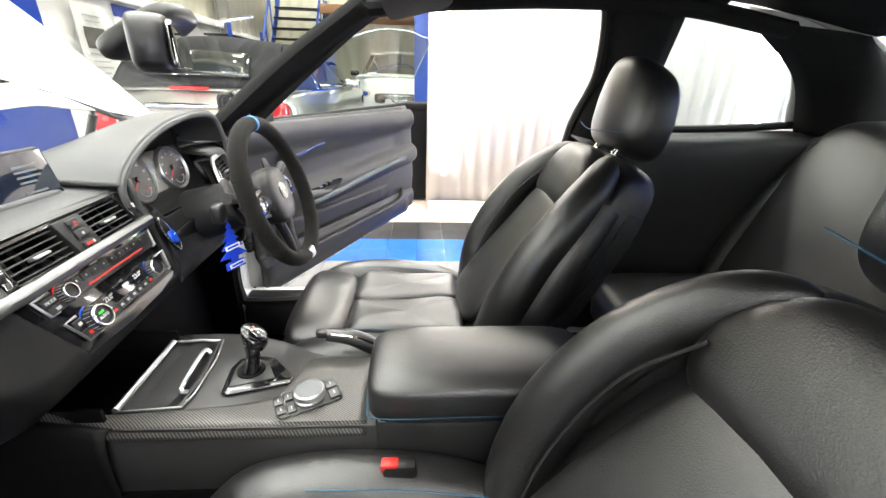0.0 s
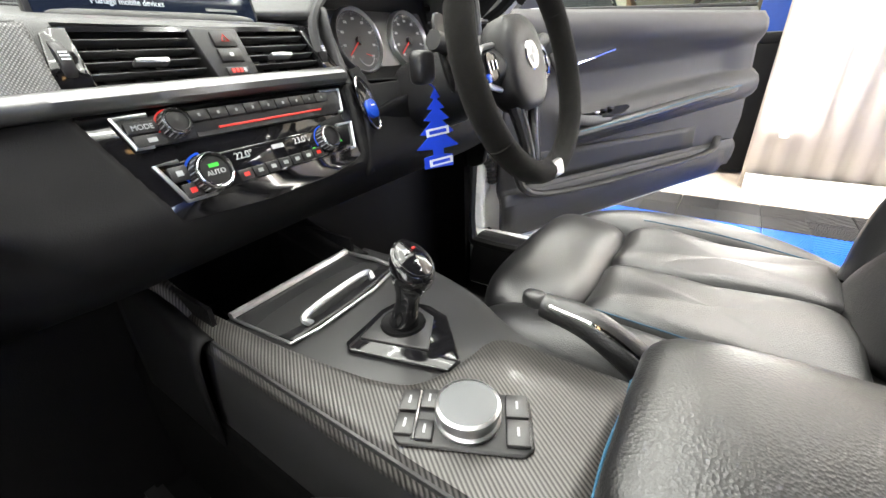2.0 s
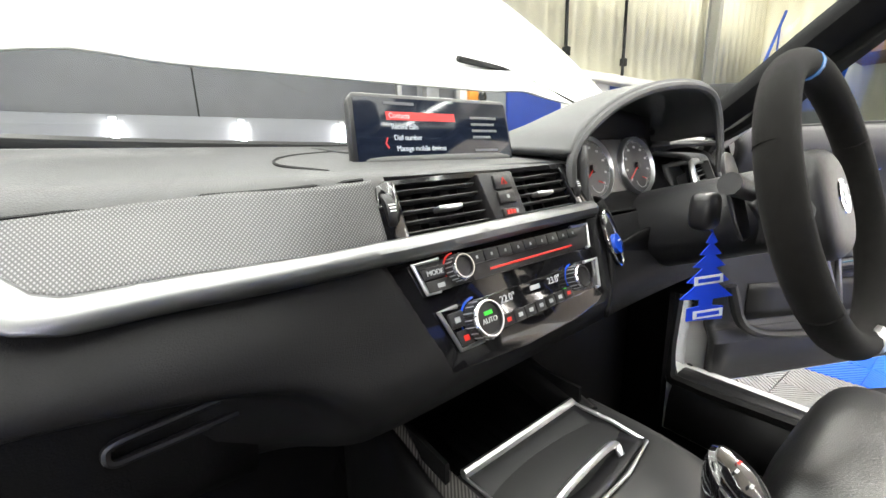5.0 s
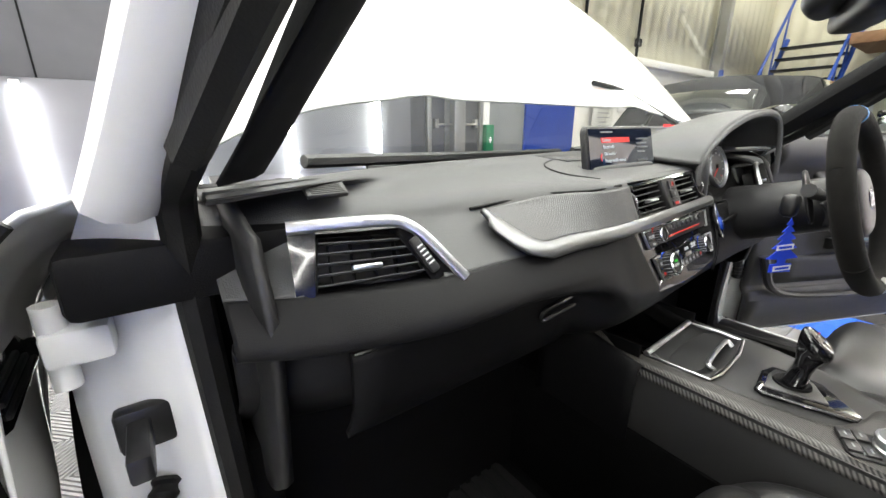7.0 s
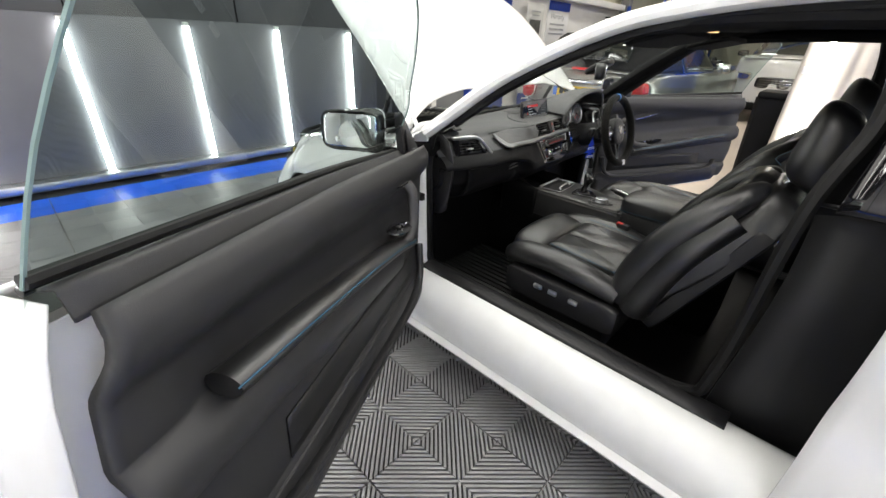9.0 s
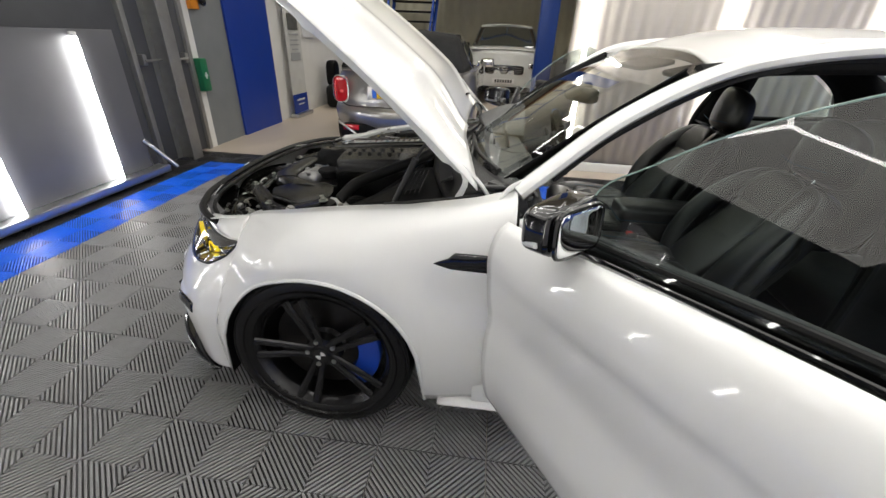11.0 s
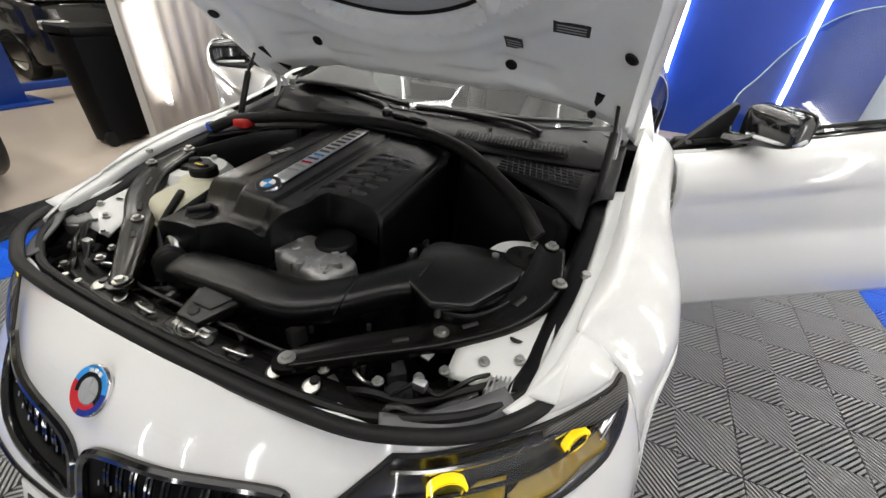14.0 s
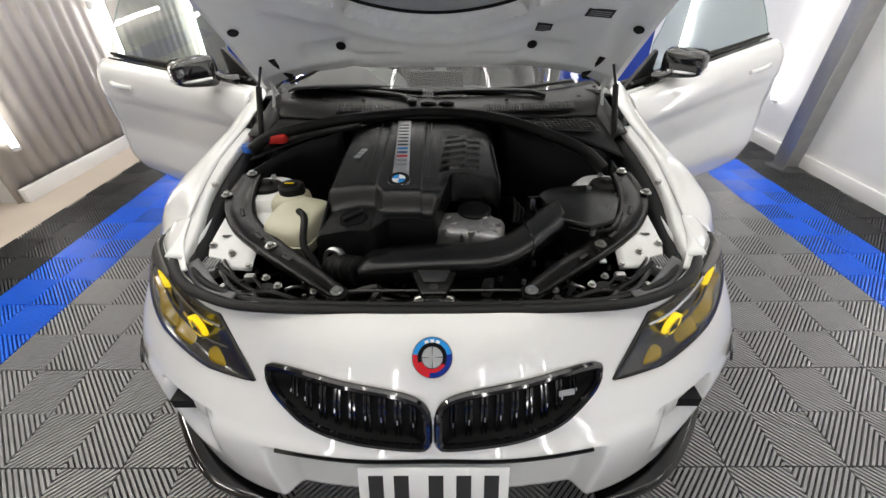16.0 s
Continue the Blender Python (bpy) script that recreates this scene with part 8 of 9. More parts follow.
# seats
def seat(s):
    cx = 0.365
    st = part("front_seat", mir(b2(cx - 0.23, cx + 0.23, -1.36, -0.96, 0.26, 0.46, 0.03), s), PLASTIC, car, "black leather sports seat")

    def P(name, VF, mt=LEATHER, label="", **kw):
        return part(name, mir(VF, s), mt, st, label, **kw)
    def dish(p):
        return Vector((p.x, p.y, p.z - 0.012 * (1 - (p.x / 0.2) ** 2) + 0.02 * p.y))
    P("seat_cushion", pillow((cx, -1.19, 0.508), (0.165, 0.20, 0.055), 0.3, 0.25, 36, 14, None, dish))
    for e in (-1, 1):
        P("cushion_panel", pillow((cx + e * 0.078, -1.195, 0.532), (0.079, 0.145, 0.046), 0.35, 0.22, 36, 14, None, lambda p: Vector((p.x, p.y, p.z - 0.05 * p.y * (p.y < 0) + 0.008 * math.sin(p.y * 22) * (p.x * e > 0.02) + 0.0025 * math.sin(p.x * 60 + p.y * 35)))))
    P("thigh_support", pillow((cx, -0.978, 0.527), (0.184, 0.080, 0.062), 0.62, 0.5, 44, 20, Matrix.Rotation(radians(8), 4, "X"), lambda p: Vector((p.x, p.y, p.z + 0.0012 * math.sin(p.x * 38 + p.y * 20) - 0.10 * max(0, p.y) ** 1.3))))
    for e in (-1, 1):
        P("cushion_bolster", tube([(cx + e * 0.20, -1.36, 0.51), (cx + e * 0.205, -1.24, 0.535), (cx + e * 0.205, -1.10, 0.543), (cx + e * 0.20, -0.99, 0.53), (cx + e * 0.185, -0.93, 0.50)], lambda t: 0.052 - 0.012 * abs(2 * t - 1) ** 3, 16, 28, flat=0.85))
        P("bolster_seam", tube([(cx + e * 0.163, -1.33, 0.563), (cx + e * 0.167, -1.2, 0.579), (cx + e * 0.167, -1.07, 0.584)], 0.0011, 5, 16), STITCH)
    # backrest, tilted back
    tm = Matrix.Translation((cx, -1.395 if s > 0 else -1.365, 0.52 if s > 0 else 0.488)) @ Matrix.Rotation(radians(27), 4, "X")
    def bd(p):
        return Vector((p.x * (1 - 0.16 * max(0, p.z / 0.26)), p.y + 0.02 * (1 - (p.x / 0.17) ** 2) - 0.03 * math.sin(p.z * 6), p.z))
    P("backrest", xf(pillow((0, -0.05, 0.25), (0.20, 0.055, 0.28), 0.3, 0.3, 40, 20, None, bd), tm))
    P("backrest_centre", xf(pillow((0, 0.005, 0.20), (0.125, 0.035, 0.20), 0.4, 0.35, 36, 18, None, bd), tm))
    P("shoulder_pad", xf(pillow((0, -0.012, 0.44), (0.135, 0.045, 0.085), 0.55, 0.5, 36, 16, None, lambda p: Vector((p.x * (1 - 0.4 * max(0, p.z / 0.085)), p.y, p.z))), tm))
    for e in (-1, 1):
        P("backrest_bolster", xf(tube([(e * 0.165, 0.0, 0.02), (e * 0.195, 0.035, 0.12), (e * 0.20, 0.045, 0.24), (e * 0.185, 0.03, 0.36), (e * 0.145, 0.0, 0.46), (e * 0.09, -0.02, 0.515)], lambda t: (0.055 - 0.018 * t) * math.sqrt(max(0.02, 1 - t ** 8)), 16, 40), tm))
        P("bolster_side", xf(tube([(e * 0.185, -0.045, 0.02), (e * 0.205, -0.02, 0.14), (e * 0.203, -0.012, 0.28), (e * 0.165, -0.03, 0.42)], lambda t: 0.052 - 0.012 * t, 16, 24), tm))
        P("back_seam", xf(tube([(e * 0.122, 0.038, 0.03), (e * 0.142, 0.058, 0.18), (e * 0.140, 0.05, 0.32), (e * 0.105, 0.03, 0.42)], 0.0025, 5, 20), tm), BLACKP)
        P("headrest_post", xf(cyl((e * 0.05, -0.035, 0.48), (e * 0.05, -0.045, 0.57), 0.007, 10), tm), CHROME)
    P("headrest", xf(pillow((0, -0.03, 0.635), (0.125, 0.055, 0.095), 0.5, 0.55, 36, 18, None, lambda p: Vector((p.x * (1 - 0.22 * max(0, p.z / 0.095)), p.y + 0.03 * p.z / 0.095 - 0.02 * (p.x / 0.125) ** 2, p.z))), tm), LEATHER, "padded headrest")
    P("headrest_seam", xf(tube([(-0.118, 0.005, 0.57), (0, 0.022, 0.555), (0.118, 0.005, 0.57)], 0.0012, 5, 16), tm), STITCH)
    P("back_shell", xf(pillow((0, -0.105, 0.22), (0.19, 0.03, 0.25), 0.3, 0.3, 28, 14), tm), PLASTIC)
    P("side_valance", pillow((cx + 0.235, -1.17, 0.43), (0.022, 0.22, 0.055), 0.3, 0.35, 24, 10), PLASTIC)
    for y in (-1.10, -1.16, -1.24):
        P("seat_switch", box((cx + 0.262, y, 0.45), (0.012, 0.035, 0.018), 0.004), ALU)
    for e in (-0.18, 0.18):
        P("seat_rail", b2(cx + e - 0.02, cx + e + 0.02, -1.35, -0.93, 0.225, 0.27, 0.006), DARK)
    bx, bz = (cx - 0.262, 0.535) if s > 0 else (cx - 0.196, 0.580)
    P("belt_buckle", box((bx, -1.200, bz), (0.020, 0.05, 0.040), 0.006), SATIN)
    P("buckle_button", box((bx, -1.186, bz + 0.015), (0.017, 0.026, 0.014), 0.003), REDP, "red buckle button")


seat(1)
seat(-1)
# rear seats and side trim
for s in (1, -1):
    rs = part("rear_seat", mir(pillow((0.33, -2.05, 0.47), (0.27, 0.26, 0.09), 0.4, 0.35), s), LEATHER, car, "black leather rear seat")
    part("rear_backrest", mir(pillow((0.33, -2.38, 0.75), (0.28, 0.08, 0.32), 0.4, 0.35, 28, 14, Matrix.Rotation(radians(25), 4, "X")), s), LEATHER, rs)
    part("rear_bolster", mir(tube([(0.58, -2.25, 0.5), (0.6, -2.35, 0.72), (0.58, -2.5, 0.96)], 0.07, 14, 16), s), LEATHER, rs)
    part("rear_headrest", mir(pillow((0.33, -2.52, 1.06), (0.12, 0.05, 0.06), 0.5, 0.5), s), LEATHER, rs)
    part("rear_side_trim", mir(loft([[(0.69, -1.70, 0.98), (0.68, -2.1, 0.99), (0.66, -2.7, 1.01)], [(0.62, -1.72, 0.93), (0.62, -2.1, 0.94), (0.6, -2.7, 0.96)], [(0.645, -1.72, 0.7), (0.62, -2.1, 0.7), (0.62, -2.7, 0.7)], [(0.66, -1.68, 0.28), (0.6, -2.1, 0.3), (0.6, -2.7, 0.3)]], 16, 12), s), PLASTIC, car, thick=0.006)
    part("pillar_inner_trim", mir(loft([[(0.69, -1.70, 0.95), (0.63, -1.74, 1.15), (0.565, -1.72, 1.30)], [(0.62, -1.80, 0.95), (0.59, -1.82, 1.15), (0.53, -1.80, 1.30)], [(0.70, -1.92, 0.96), (0.64, -1.92, 1.13), (0.57, -1.92, 1.29)]], 6, 14), s), HEADL, car, thick=0.004)
    part("rear_pillar_trim", mir(loft([[(0.69, -2.44, 1.0), (0.64, -2.33, 1.16), (0.575, -2.1, 1.29)], [(0.55, -2.55, 0.98), (0.54, -2.5, 1.12), (0.5, -2.35, 1.26)], [(0.65, -2.95, 0.99), (0.6, -2.72, 1.12), (0.54, -2.42, 1.26)]], 8, 14), s), HEADL, car, thick=0.004)
    part("roof_side_trim", mir(tube([(0.555, -1.10, 1.278), (0.55, -1.3, 1.30), (0.548, -1.6, 1.315), (0.548, -1.9, 1.31), (0.555, -2.2, 1.27)], 0.032, 10, 30, flat=0.7), s), HEADL, car)
    part("window_lower_trim", mir(tube([(0.71, -1.88, 0.992), (0.705, -2.15, 1.0), (0.695, -2.44, 1.02)], 0.012, 8, 12), s), RUBBER, car)
    part("sun_visor", mir(pillow((0.30, -1.225, 1.268), (0.20, 0.075, 0.010), 0.3, 0.3, 28, 8, Matrix.Rotation(radians(-14), 4, "X")), s), HEADL, car)
    fmat = part("floor_mat", mir(b2(0.17, 0.62, -0.98, -0.42, 0.222, 0.235), s), RIBMAT, car, "ribbed black rubber mat")
    for k in range(14):
        part("mat_rib", mir(b2(0.18 + k * 0.031, 0.196 + k * 0.031, -0.97, -0.45, 0.234, 0.244), s), RIBMAT, fmat)
    part("footwell_side", mir(b2(0.655, 0.685, -0.60, -0.44, 0.22, 0.64), s), CARPET, car)
part("tunnel_carpet", b2(-0.135, 0.15, -1.6, -0.44, 0.2, 0.5, 0.03), CARPET, car)
part("parcel_shelf", b2(-0.6, 0.6, -3.0, -2.55, 0.93, 0.96, 0.01), CARPET, car)
PEDAL = mat("pedal_metal", (0.3, 0.3, 0.3), 0.4, metal=0.9, var=0.5, scale=260)
part("pedal", join(box((0.425, -0.46, 0.45), (0.055, 0.012, 0.07), 0.006, 2, Matrix.Rotation(radians(-30), 4, "X")), tube([(0.425, -0.45, 0.47), (0.425, -0.42, 0.66)], 0.008, 6)), PEDAL, car, "drilled metal brake pedal")
part("pedal", join(box((0.53, -0.46, 0.37), (0.05, 0.012, 0.24), 0.005, 2, Matrix.Rotation(radians(-20), 4, "X"))), PLASTIC, car, "black accelerator pedal")
part("dead_pedal", b2(0.16, 0.2, -0.66, -0.5, 0.25, 0.5, 0.01), PLASTIC, car)
# rear-view mirror and roof console
mr = part("interior_mirror", pillow((0.0, -0.895, 1.148), (0.105, 0.022, 0.032), 0.4, 0.45, 28, 12, Matrix.Rotation(radians(22), 4, "Z")), SATIN, car, "black interior mirror")
part("mirror_face", pillow((0.006, -0.917, 1.148), (0.095, 0.004, 0.026), 0.3, 0.45, 28, 10, Matrix.Rotation(radians(22), 4, "Z")), MIRROR, mr)
part("mirror_stalk", tube([(0, -0.89, 1.158), (0, -0.875, 1.165), (0, -0.865, 1.17)], 0.010, 10, 8), SATIN, mr)
part("sensor_housing", pillow((0, -0.885, 1.163), (0.045, 0.055, 0.014), 0.5, 0.5, 24, 12, Matrix.Rotation(radians(-29), 4, "X")), SATIN, mr)
part("roof_console", pillow((0, -1.29, 1.318), (0.10, 0.10, 0.016), 0.3, 0.3), HEADL, car)
part("map_light", box((-0.03, -1.27, 1.301), (0.05, 0.03, 0.006), 0.002), mat("warm_lamp", (0.8, 0.6, 0.4), 0.4, emit=(1.0, 0.6, 0.25), power=1.5), car)

DOORP = mat("door_lining_plastic", (0.022, 0.022, 0.023), 0.5, var=0.12, scale=25, bump=0.25, bscale=900)
# doors, drawn shut and swung open
HINGE = (0.815, -0.645)
SWINGS = {s: Matrix.Translation((HINGE[0] + e, HINGE[1] + f, 0)) @ Matrix.Rotation(radians(a), 4, "Z") @ Matrix.Translation((-HINGE[0], -HINGE[1], 0)) for s, a, e, f in ((1, 61, -0.015, 0.105), (-1, 59, 0.065, 0.03))}
# the hinge line leans, so the open door rises towards its rear edge
LEAN = Matrix.Translation((0, -1.0, 0.6)) @ Matrix.Rotation(radians(-4.2), 4, "X") @ Matrix.Translation((0, 1.0, -0.6))
SWINGS[-1] = SWINGS[-1] @ LEAN
DY0, DY1 = -0.632, -1.845


def belt(y):
    return float(np.interp(-y, [0.63, 0.9, 1.4, 1.845], [0.937, 0.944, 0.959, 0.971]))


def rear_edge(z):
    return float(np.interp(z, [0.19, 0.35, 0.6, 0.9, 1.0], [-1.76, -1.82, -1.85, -1.82, -1.79]))


def door_skin(u, v):
    z = lerp(0.205, belt(lerp(DY0, DY1, u)), v)
    y = lerp(DY0, rear_edge(z), u)
    zt = belt(y)
    x = shoulder(y, z, zt + 0.004, 0.795, 0.12)
    # the crease above the sill and the shoulder line
    x -= 0.014 * (smooth01((0.81 - z) / 0.045) - smooth01((0.56 - z) / 0.24)) * smooth01(u * 3 + 0.3)
    return x, y, z


def door_card(u, v):
    z = lerp(0.30, 0.958, v)
    y = lerp(DY0 - 0.055, rear_edge(z) + 0.022, u)
    x = 0.745
    x -= 0.028 * smooth01((z - 0.86) / 0.06) * (1 - 0.6 * smooth01((z - 0.93) / 0.03))
    x -= 0.035 * math.exp(-((z - (0.63 + 0.10 * u)) / 0.035) ** 4) * smooth01((u - 0.16) / 0.1)
    x += 0.022 * math.exp(-((z - (0.76 + 0.06 * u)) / 0.06) ** 4) * smooth01((u - 0.05) / 0.15) * smooth01((0.95 - u) / 0.1)
    x -= 0.02 * smooth01((0.46 - z) / 0.05)
    return x, y, z


def dcard(y, z):
    u = clamp((y - (DY0 - 0.055)) / (rear_edge(z) + 0.022 - (DY0 - 0.055)))
    return door_card(u, (z - 0.30) / 0.658)[0]


GLB = [(-0.846, 0.955), (-0.852, 1.075), (-0.94, 1.14), (-1.06, 1.215), (-1.2, 1.275), (-1.33, 1.305), (-1.5, 1.318), (-1.65, 1.31), (-1.76, 1.29), (-1.79, 1.15), (-1.80, 0.985)]


def door(s):
    def D(name, VF, mt, parent=None, label="", **kw):
        V = [Vector((x, y, z if z > 0.6 else 0.6 - (0.6 - z) * lerp(0.76, 0.58 if s > 0 else 0.80, clamp((-0.65 - y) / 1.1)))) for x, y, z in VF[0]]
        if s < 0:
            V = [Vector((p.x, p.y, p.z - 0.020 * smooth01((p.y + 1.4) / 0.7) * clamp((p.z - 0.6) / 0.3))) for p in V]
        return part(name, mir(xf((V, VF[1]), SWINGS[s]), s), mt, parent, label, **kw)
    d = D("door", grid(door_skin, 44, 36), PAINT, car, "white frameless door standing open", thick=0.006)
    D("door_frame", loft([[(0.75, DY0 - 0.02, 0.22), (0.755, DY0 - 0.02, 0.6), (0.75, DY0 - 0.02, 0.945)], [(0.80, DY0 - 0.005, 0.21), (0.81, DY0 - 0.005, 0.6), (0.785, DY0 - 0.005, 0.945)], [(0.862, DY0, 0.205), (0.865, DY0, 0.6), (0.80, DY0, 0.94)]], 6, 16), JAMB, d, thick=0.003)
    D("door_inner", grid(lambda u, v: (lerp(0.785, 0.776, v), lerp(DY0 - 0.02, rear_edge(lerp(0.215, 0.94, v)) + 0.008, u), lerp(0.215, 0.94, v)), 8, 12), JAMB, d, thick=0.004)
    D("door_underside", grid(lambda u, v: (lerp(0.755, 0.85, v), lerp(DY0 - 0.02, -1.76, u), 0.212), 8, 2), JAMB, d, thick=0.004)
    D("door_rear_edge", grid(lambda u, v: (lerp(0.755, shoulder(-1.8, lerp(0.215, 0.97, u), 0.985, 0.795), v), rear_edge(lerp(0.215, 0.97, u)) + 0.004, lerp(0.215, 0.97, u)), 16, 4), JAMB, d, thick=0.003)
    D("door_bottom_seal", tube([(0.748, DY0 - 0.03, 0.30), (0.748, -0.75, 0.245), (0.748, -1.2, 0.238), (0.748, -1.7, 0.245), (0.748, -1.80, 0.4)], 0.008, 6, 40), RUBBER, d)
    card = D("door_card", flip(grid(door_card, 70, 60)), DOORP, d, "black moulded door lining", thick=0.02, offset=-1)
    D("card_lower", flip(grid(lambda u, v: (0.735 - 0.015 * math.sin(math.pi * clamp(v)) , lerp(DY0 - 0.06, -1.74, u), lerp(0.262, 0.44, v)), 24, 10)), PLASTIC, card, thick=0.02, offset=-1)
    D("card_cap", loft([[(dcard(y, 0.957) + 0.004, y, 0.952), (dcard(y, 0.957) + 0.012, y, 0.962 + 0.012 * t), (0.752, y, 0.968 + 0.016 * t), (0.772, y, 0.958 + 0.022 * t)] for y, t in ((-0.70, 0), (-1.0, 0.25), (-1.4, 0.6), (-1.79, 1))], 20, 10), DOORP, card, thick=0.004)
    D("belt_seal", tube([(0.767, -0.72, 0.964), (0.767, -1.2, 0.976), (0.767, -1.80, 0.992)], 0.008, 8, 30), RUBBER, card)
    D("outer_belt_trim", tube([(0.793, -0.76, 0.945), (0.795, -1.2, 0.957), (0.793, -1.79, 0.973)], 0.0055, 8, 30), GLOSS, d, "gloss black window strip")
    # the linings of the two doors differ a little in the height of their fittings
    if s > 0:
        low, high = (0.70, 0.06), (0.77, 0.085)
        cup = ((-0.90, 0.835), (-0.98, 0.872), (-1.08, 0.880), (-1.12, 0.870), (-1.06, 0.836), (-0.96, 0.812))
        grip = ((-0.925, 0.832), (-0.98, 0.843), (-1.04, 0.858), (-1.08, 0.867))
        pull = [(0.705, -0.862, 0.83), (0.692, -0.872, 0.77), (0.686, -0.892, 0.715), (0.684, -0.94, 0.683), (0.688, -1.06, 0.672)]
        rest = [(0.700, -0.92, 0.642), (0.695, -1.15, 0.665), (0.70, -1.45, 0.70), (0.71, -1.68, 0.72)]
        swp = (0.700, -1.05, 0.692)
    else:
        low, high = (0.745, 0.10), (0.835, 0.07)
        cup = ((-0.878, 0.895), (-0.893, 0.918), (-0.96, 0.922), (-1.03, 0.912), (-1.025, 0.892), (-0.94, 0.872))
        grip = ((-0.905, 0.888), (-0.94, 0.886), (-0.98, 0.889), (-1.012, 0.894))
        pull = [(0.705, -0.862, 0.85), (0.694, -0.872, 0.79), (0.688, -0.892, 0.745), (0.686, -0.935, 0.715), (0.688, -1.05, 0.72)]
        rest = [(0.700, -0.90, 0.690), (0.695, -1.10, 0.735), (0.70, -1.45, 0.775), (0.71, -1.68, 0.79)]
        swp = (0.698, -0.995, 0.765)
    D("suede_insert", flip(grid(lambda u, v: (lambda y, z: (dcard(y, z) - 0.004, y, z))(lerp(-0.885, -1.70, u), lerp(low[0] + low[1] * u, high[0] + high[1] * u, v)), 24, 8)), SUEDE, card, thick=0.003)
    D("handle_recess", tube([(dcard(y, z) - 0.006, y, z) for y, z in cup], 0.005, 6, 40, closed=True), SATIN, card)
    cy, cz = sum(p[0] for p in cup) / 6, sum(p[1] for p in cup) / 6
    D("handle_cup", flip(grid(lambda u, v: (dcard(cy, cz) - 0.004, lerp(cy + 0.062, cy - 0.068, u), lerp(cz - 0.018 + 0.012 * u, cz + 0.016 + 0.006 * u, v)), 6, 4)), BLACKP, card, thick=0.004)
    D("door_handle", tube([(dcard(y, z) - 0.020, y, z) for y, z in grip], lambda t: 0.011 - 0.004 * t, 10, 16, flat=0.7), CHROME, card, "bright inner door handle")
    D("door_pull", tube([(dcard(-0.86, 0.83) - 0.008, -0.855, pull[0][2] + 0.035)] + pull, lambda t: 0.024 - 0.010 * t, 12, 36, flat=0.75), GRIP, card, "soft grey pull handle")
    D("pull_panel", flip(grid(lambda u, v: (lambda y, z: (dcard(y, z) - 0.003, y, z))(lerp(-0.745, -0.83, u), lerp(0.69 + 0.05 * (1 - u), 0.84, v)), 10, 10)), SUEDE, card, thick=0.003)
    D("panel_seam", tube([(dcard(y, z) - 0.003, y, z) for y, z in ((-0.70, 0.84), (-0.85, 0.885), (-1.2, 0.925), (-1.7, 0.935))], 0.0022, 5, 30), BLACKP, card)
    D("lower_seam", tube([(dcard(y, z) - 0.003, y, z) for y, z in ((-0.70, 0.66), (-0.80, 0.665), (-1.0, 0.69), (-1.3, 0.70), (-1.7, 0.70))], 0.0022, 5, 30), BLACKP, card)
    D("armrest_pad", tube(rest, 0.03, 12, 30, flat=0.6), LEATHER, card)
    D("armrest_stitch", tube([(x - 0.031, y - 0.01, z + 0.011) for x, y, z in rest], 0.0016, 5, 24), STITCH, card, "blue stitching")
    D("switch_panel", prism([(0.10 * math.cos(t), 0.022 * math.sin(t)) for t in np.linspace(0, 2 * math.pi, 25)[:-1]], 0.006, plane_m(swp, (0, -1, 0.09 if s > 0 else 0.22), (0.9, 0, 0.5))), GLOSS, card)
    for k in range(3):
        D("window_switch", box((swp[0] - 0.003, swp[1] + 0.04 - k * 0.03, swp[2] + 0.006 + k * 0.004), (0.014, 0.018, 0.008), 0.003), SATIN if k else CHROME, card)
    # flat black sheet drawn as the shade inside the door pocket
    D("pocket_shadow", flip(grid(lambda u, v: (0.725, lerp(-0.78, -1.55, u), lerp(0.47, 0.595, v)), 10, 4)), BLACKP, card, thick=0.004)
    D("pocket_lip", tube([(0.712, -0.72, 0.60), (0.695, -0.76, 0.46), (0.68, -0.9, 0.425), (0.68, -1.2, 0.42), (0.69, -1.6, 0.43), (0.72, -1.70, 0.50)], 0.014, 8, 40), PLASTIC, card)
    for k in range(5):
        D("speaker_slot", tube([(0.722, -0.76 - k * 0.02, 0.36), (0.722, -0.76 - k * 0.02, 0.42)], 0.003, 4), DARK, card)
    # mirror sail with a small speaker
    D("mirror_sail", prism([(0.03, -0.012), (-0.13, 0.0), (-0.15, 0.014), (-0.152, 0.118), (-0.142, 0.13), (-0.13, 0.126)], 0.02, plane_m((0.735, -0.70, 0.952), (0, 1, 0), (0.1, 0, 1)), 0.003), PLASTIC, card)
    D("tweeter_grille", prism([(-0.02, 0.010), (-0.125, 0.014), (-0.136, 0.075), (-0.115, 0.085)], 0.004, plane_m((0.726, -0.70, 0.953), (0, 1, 0), (0.1, 0, 1)) , 0.001), SATIN, card)
    D("tweeter_badge", tube([(0.7225, -0.765, 0.968), (0.7225, -0.80, 0.970)], 0.0016, 5), GREYP, card)

    def pane(u, v):
        y, zt = cr2(GLB, 40)[round(u * 40)]
        z = lerp(belt(y) - 0.02, zt, v)
        return 0.780 - 0.36 * max(0, z - 0.955) * (1 + 1.7 * (z - 0.955)), y, z
    D("door_glass", grid(pane, 40, 10), SIDEGL, d, "frameless side window, wound up").visible_shadow = False
    D("glass_edge", tube([pane(i / 40, 1) for i in range(41)], 0.0022, 5), mat("glass_edge", (0.25, 0.35, 0.33), 0.15), d)
    # outer mirror
    mm = Matrix.Translation((0.915, -0.86, 1.005) if s > 0 else (0.868, -0.912, 1.026)) @ Matrix.Rotation(radians(-14), 4, "Z") @ Matrix.Diagonal((0.92, 1.2, 1.08, 1))
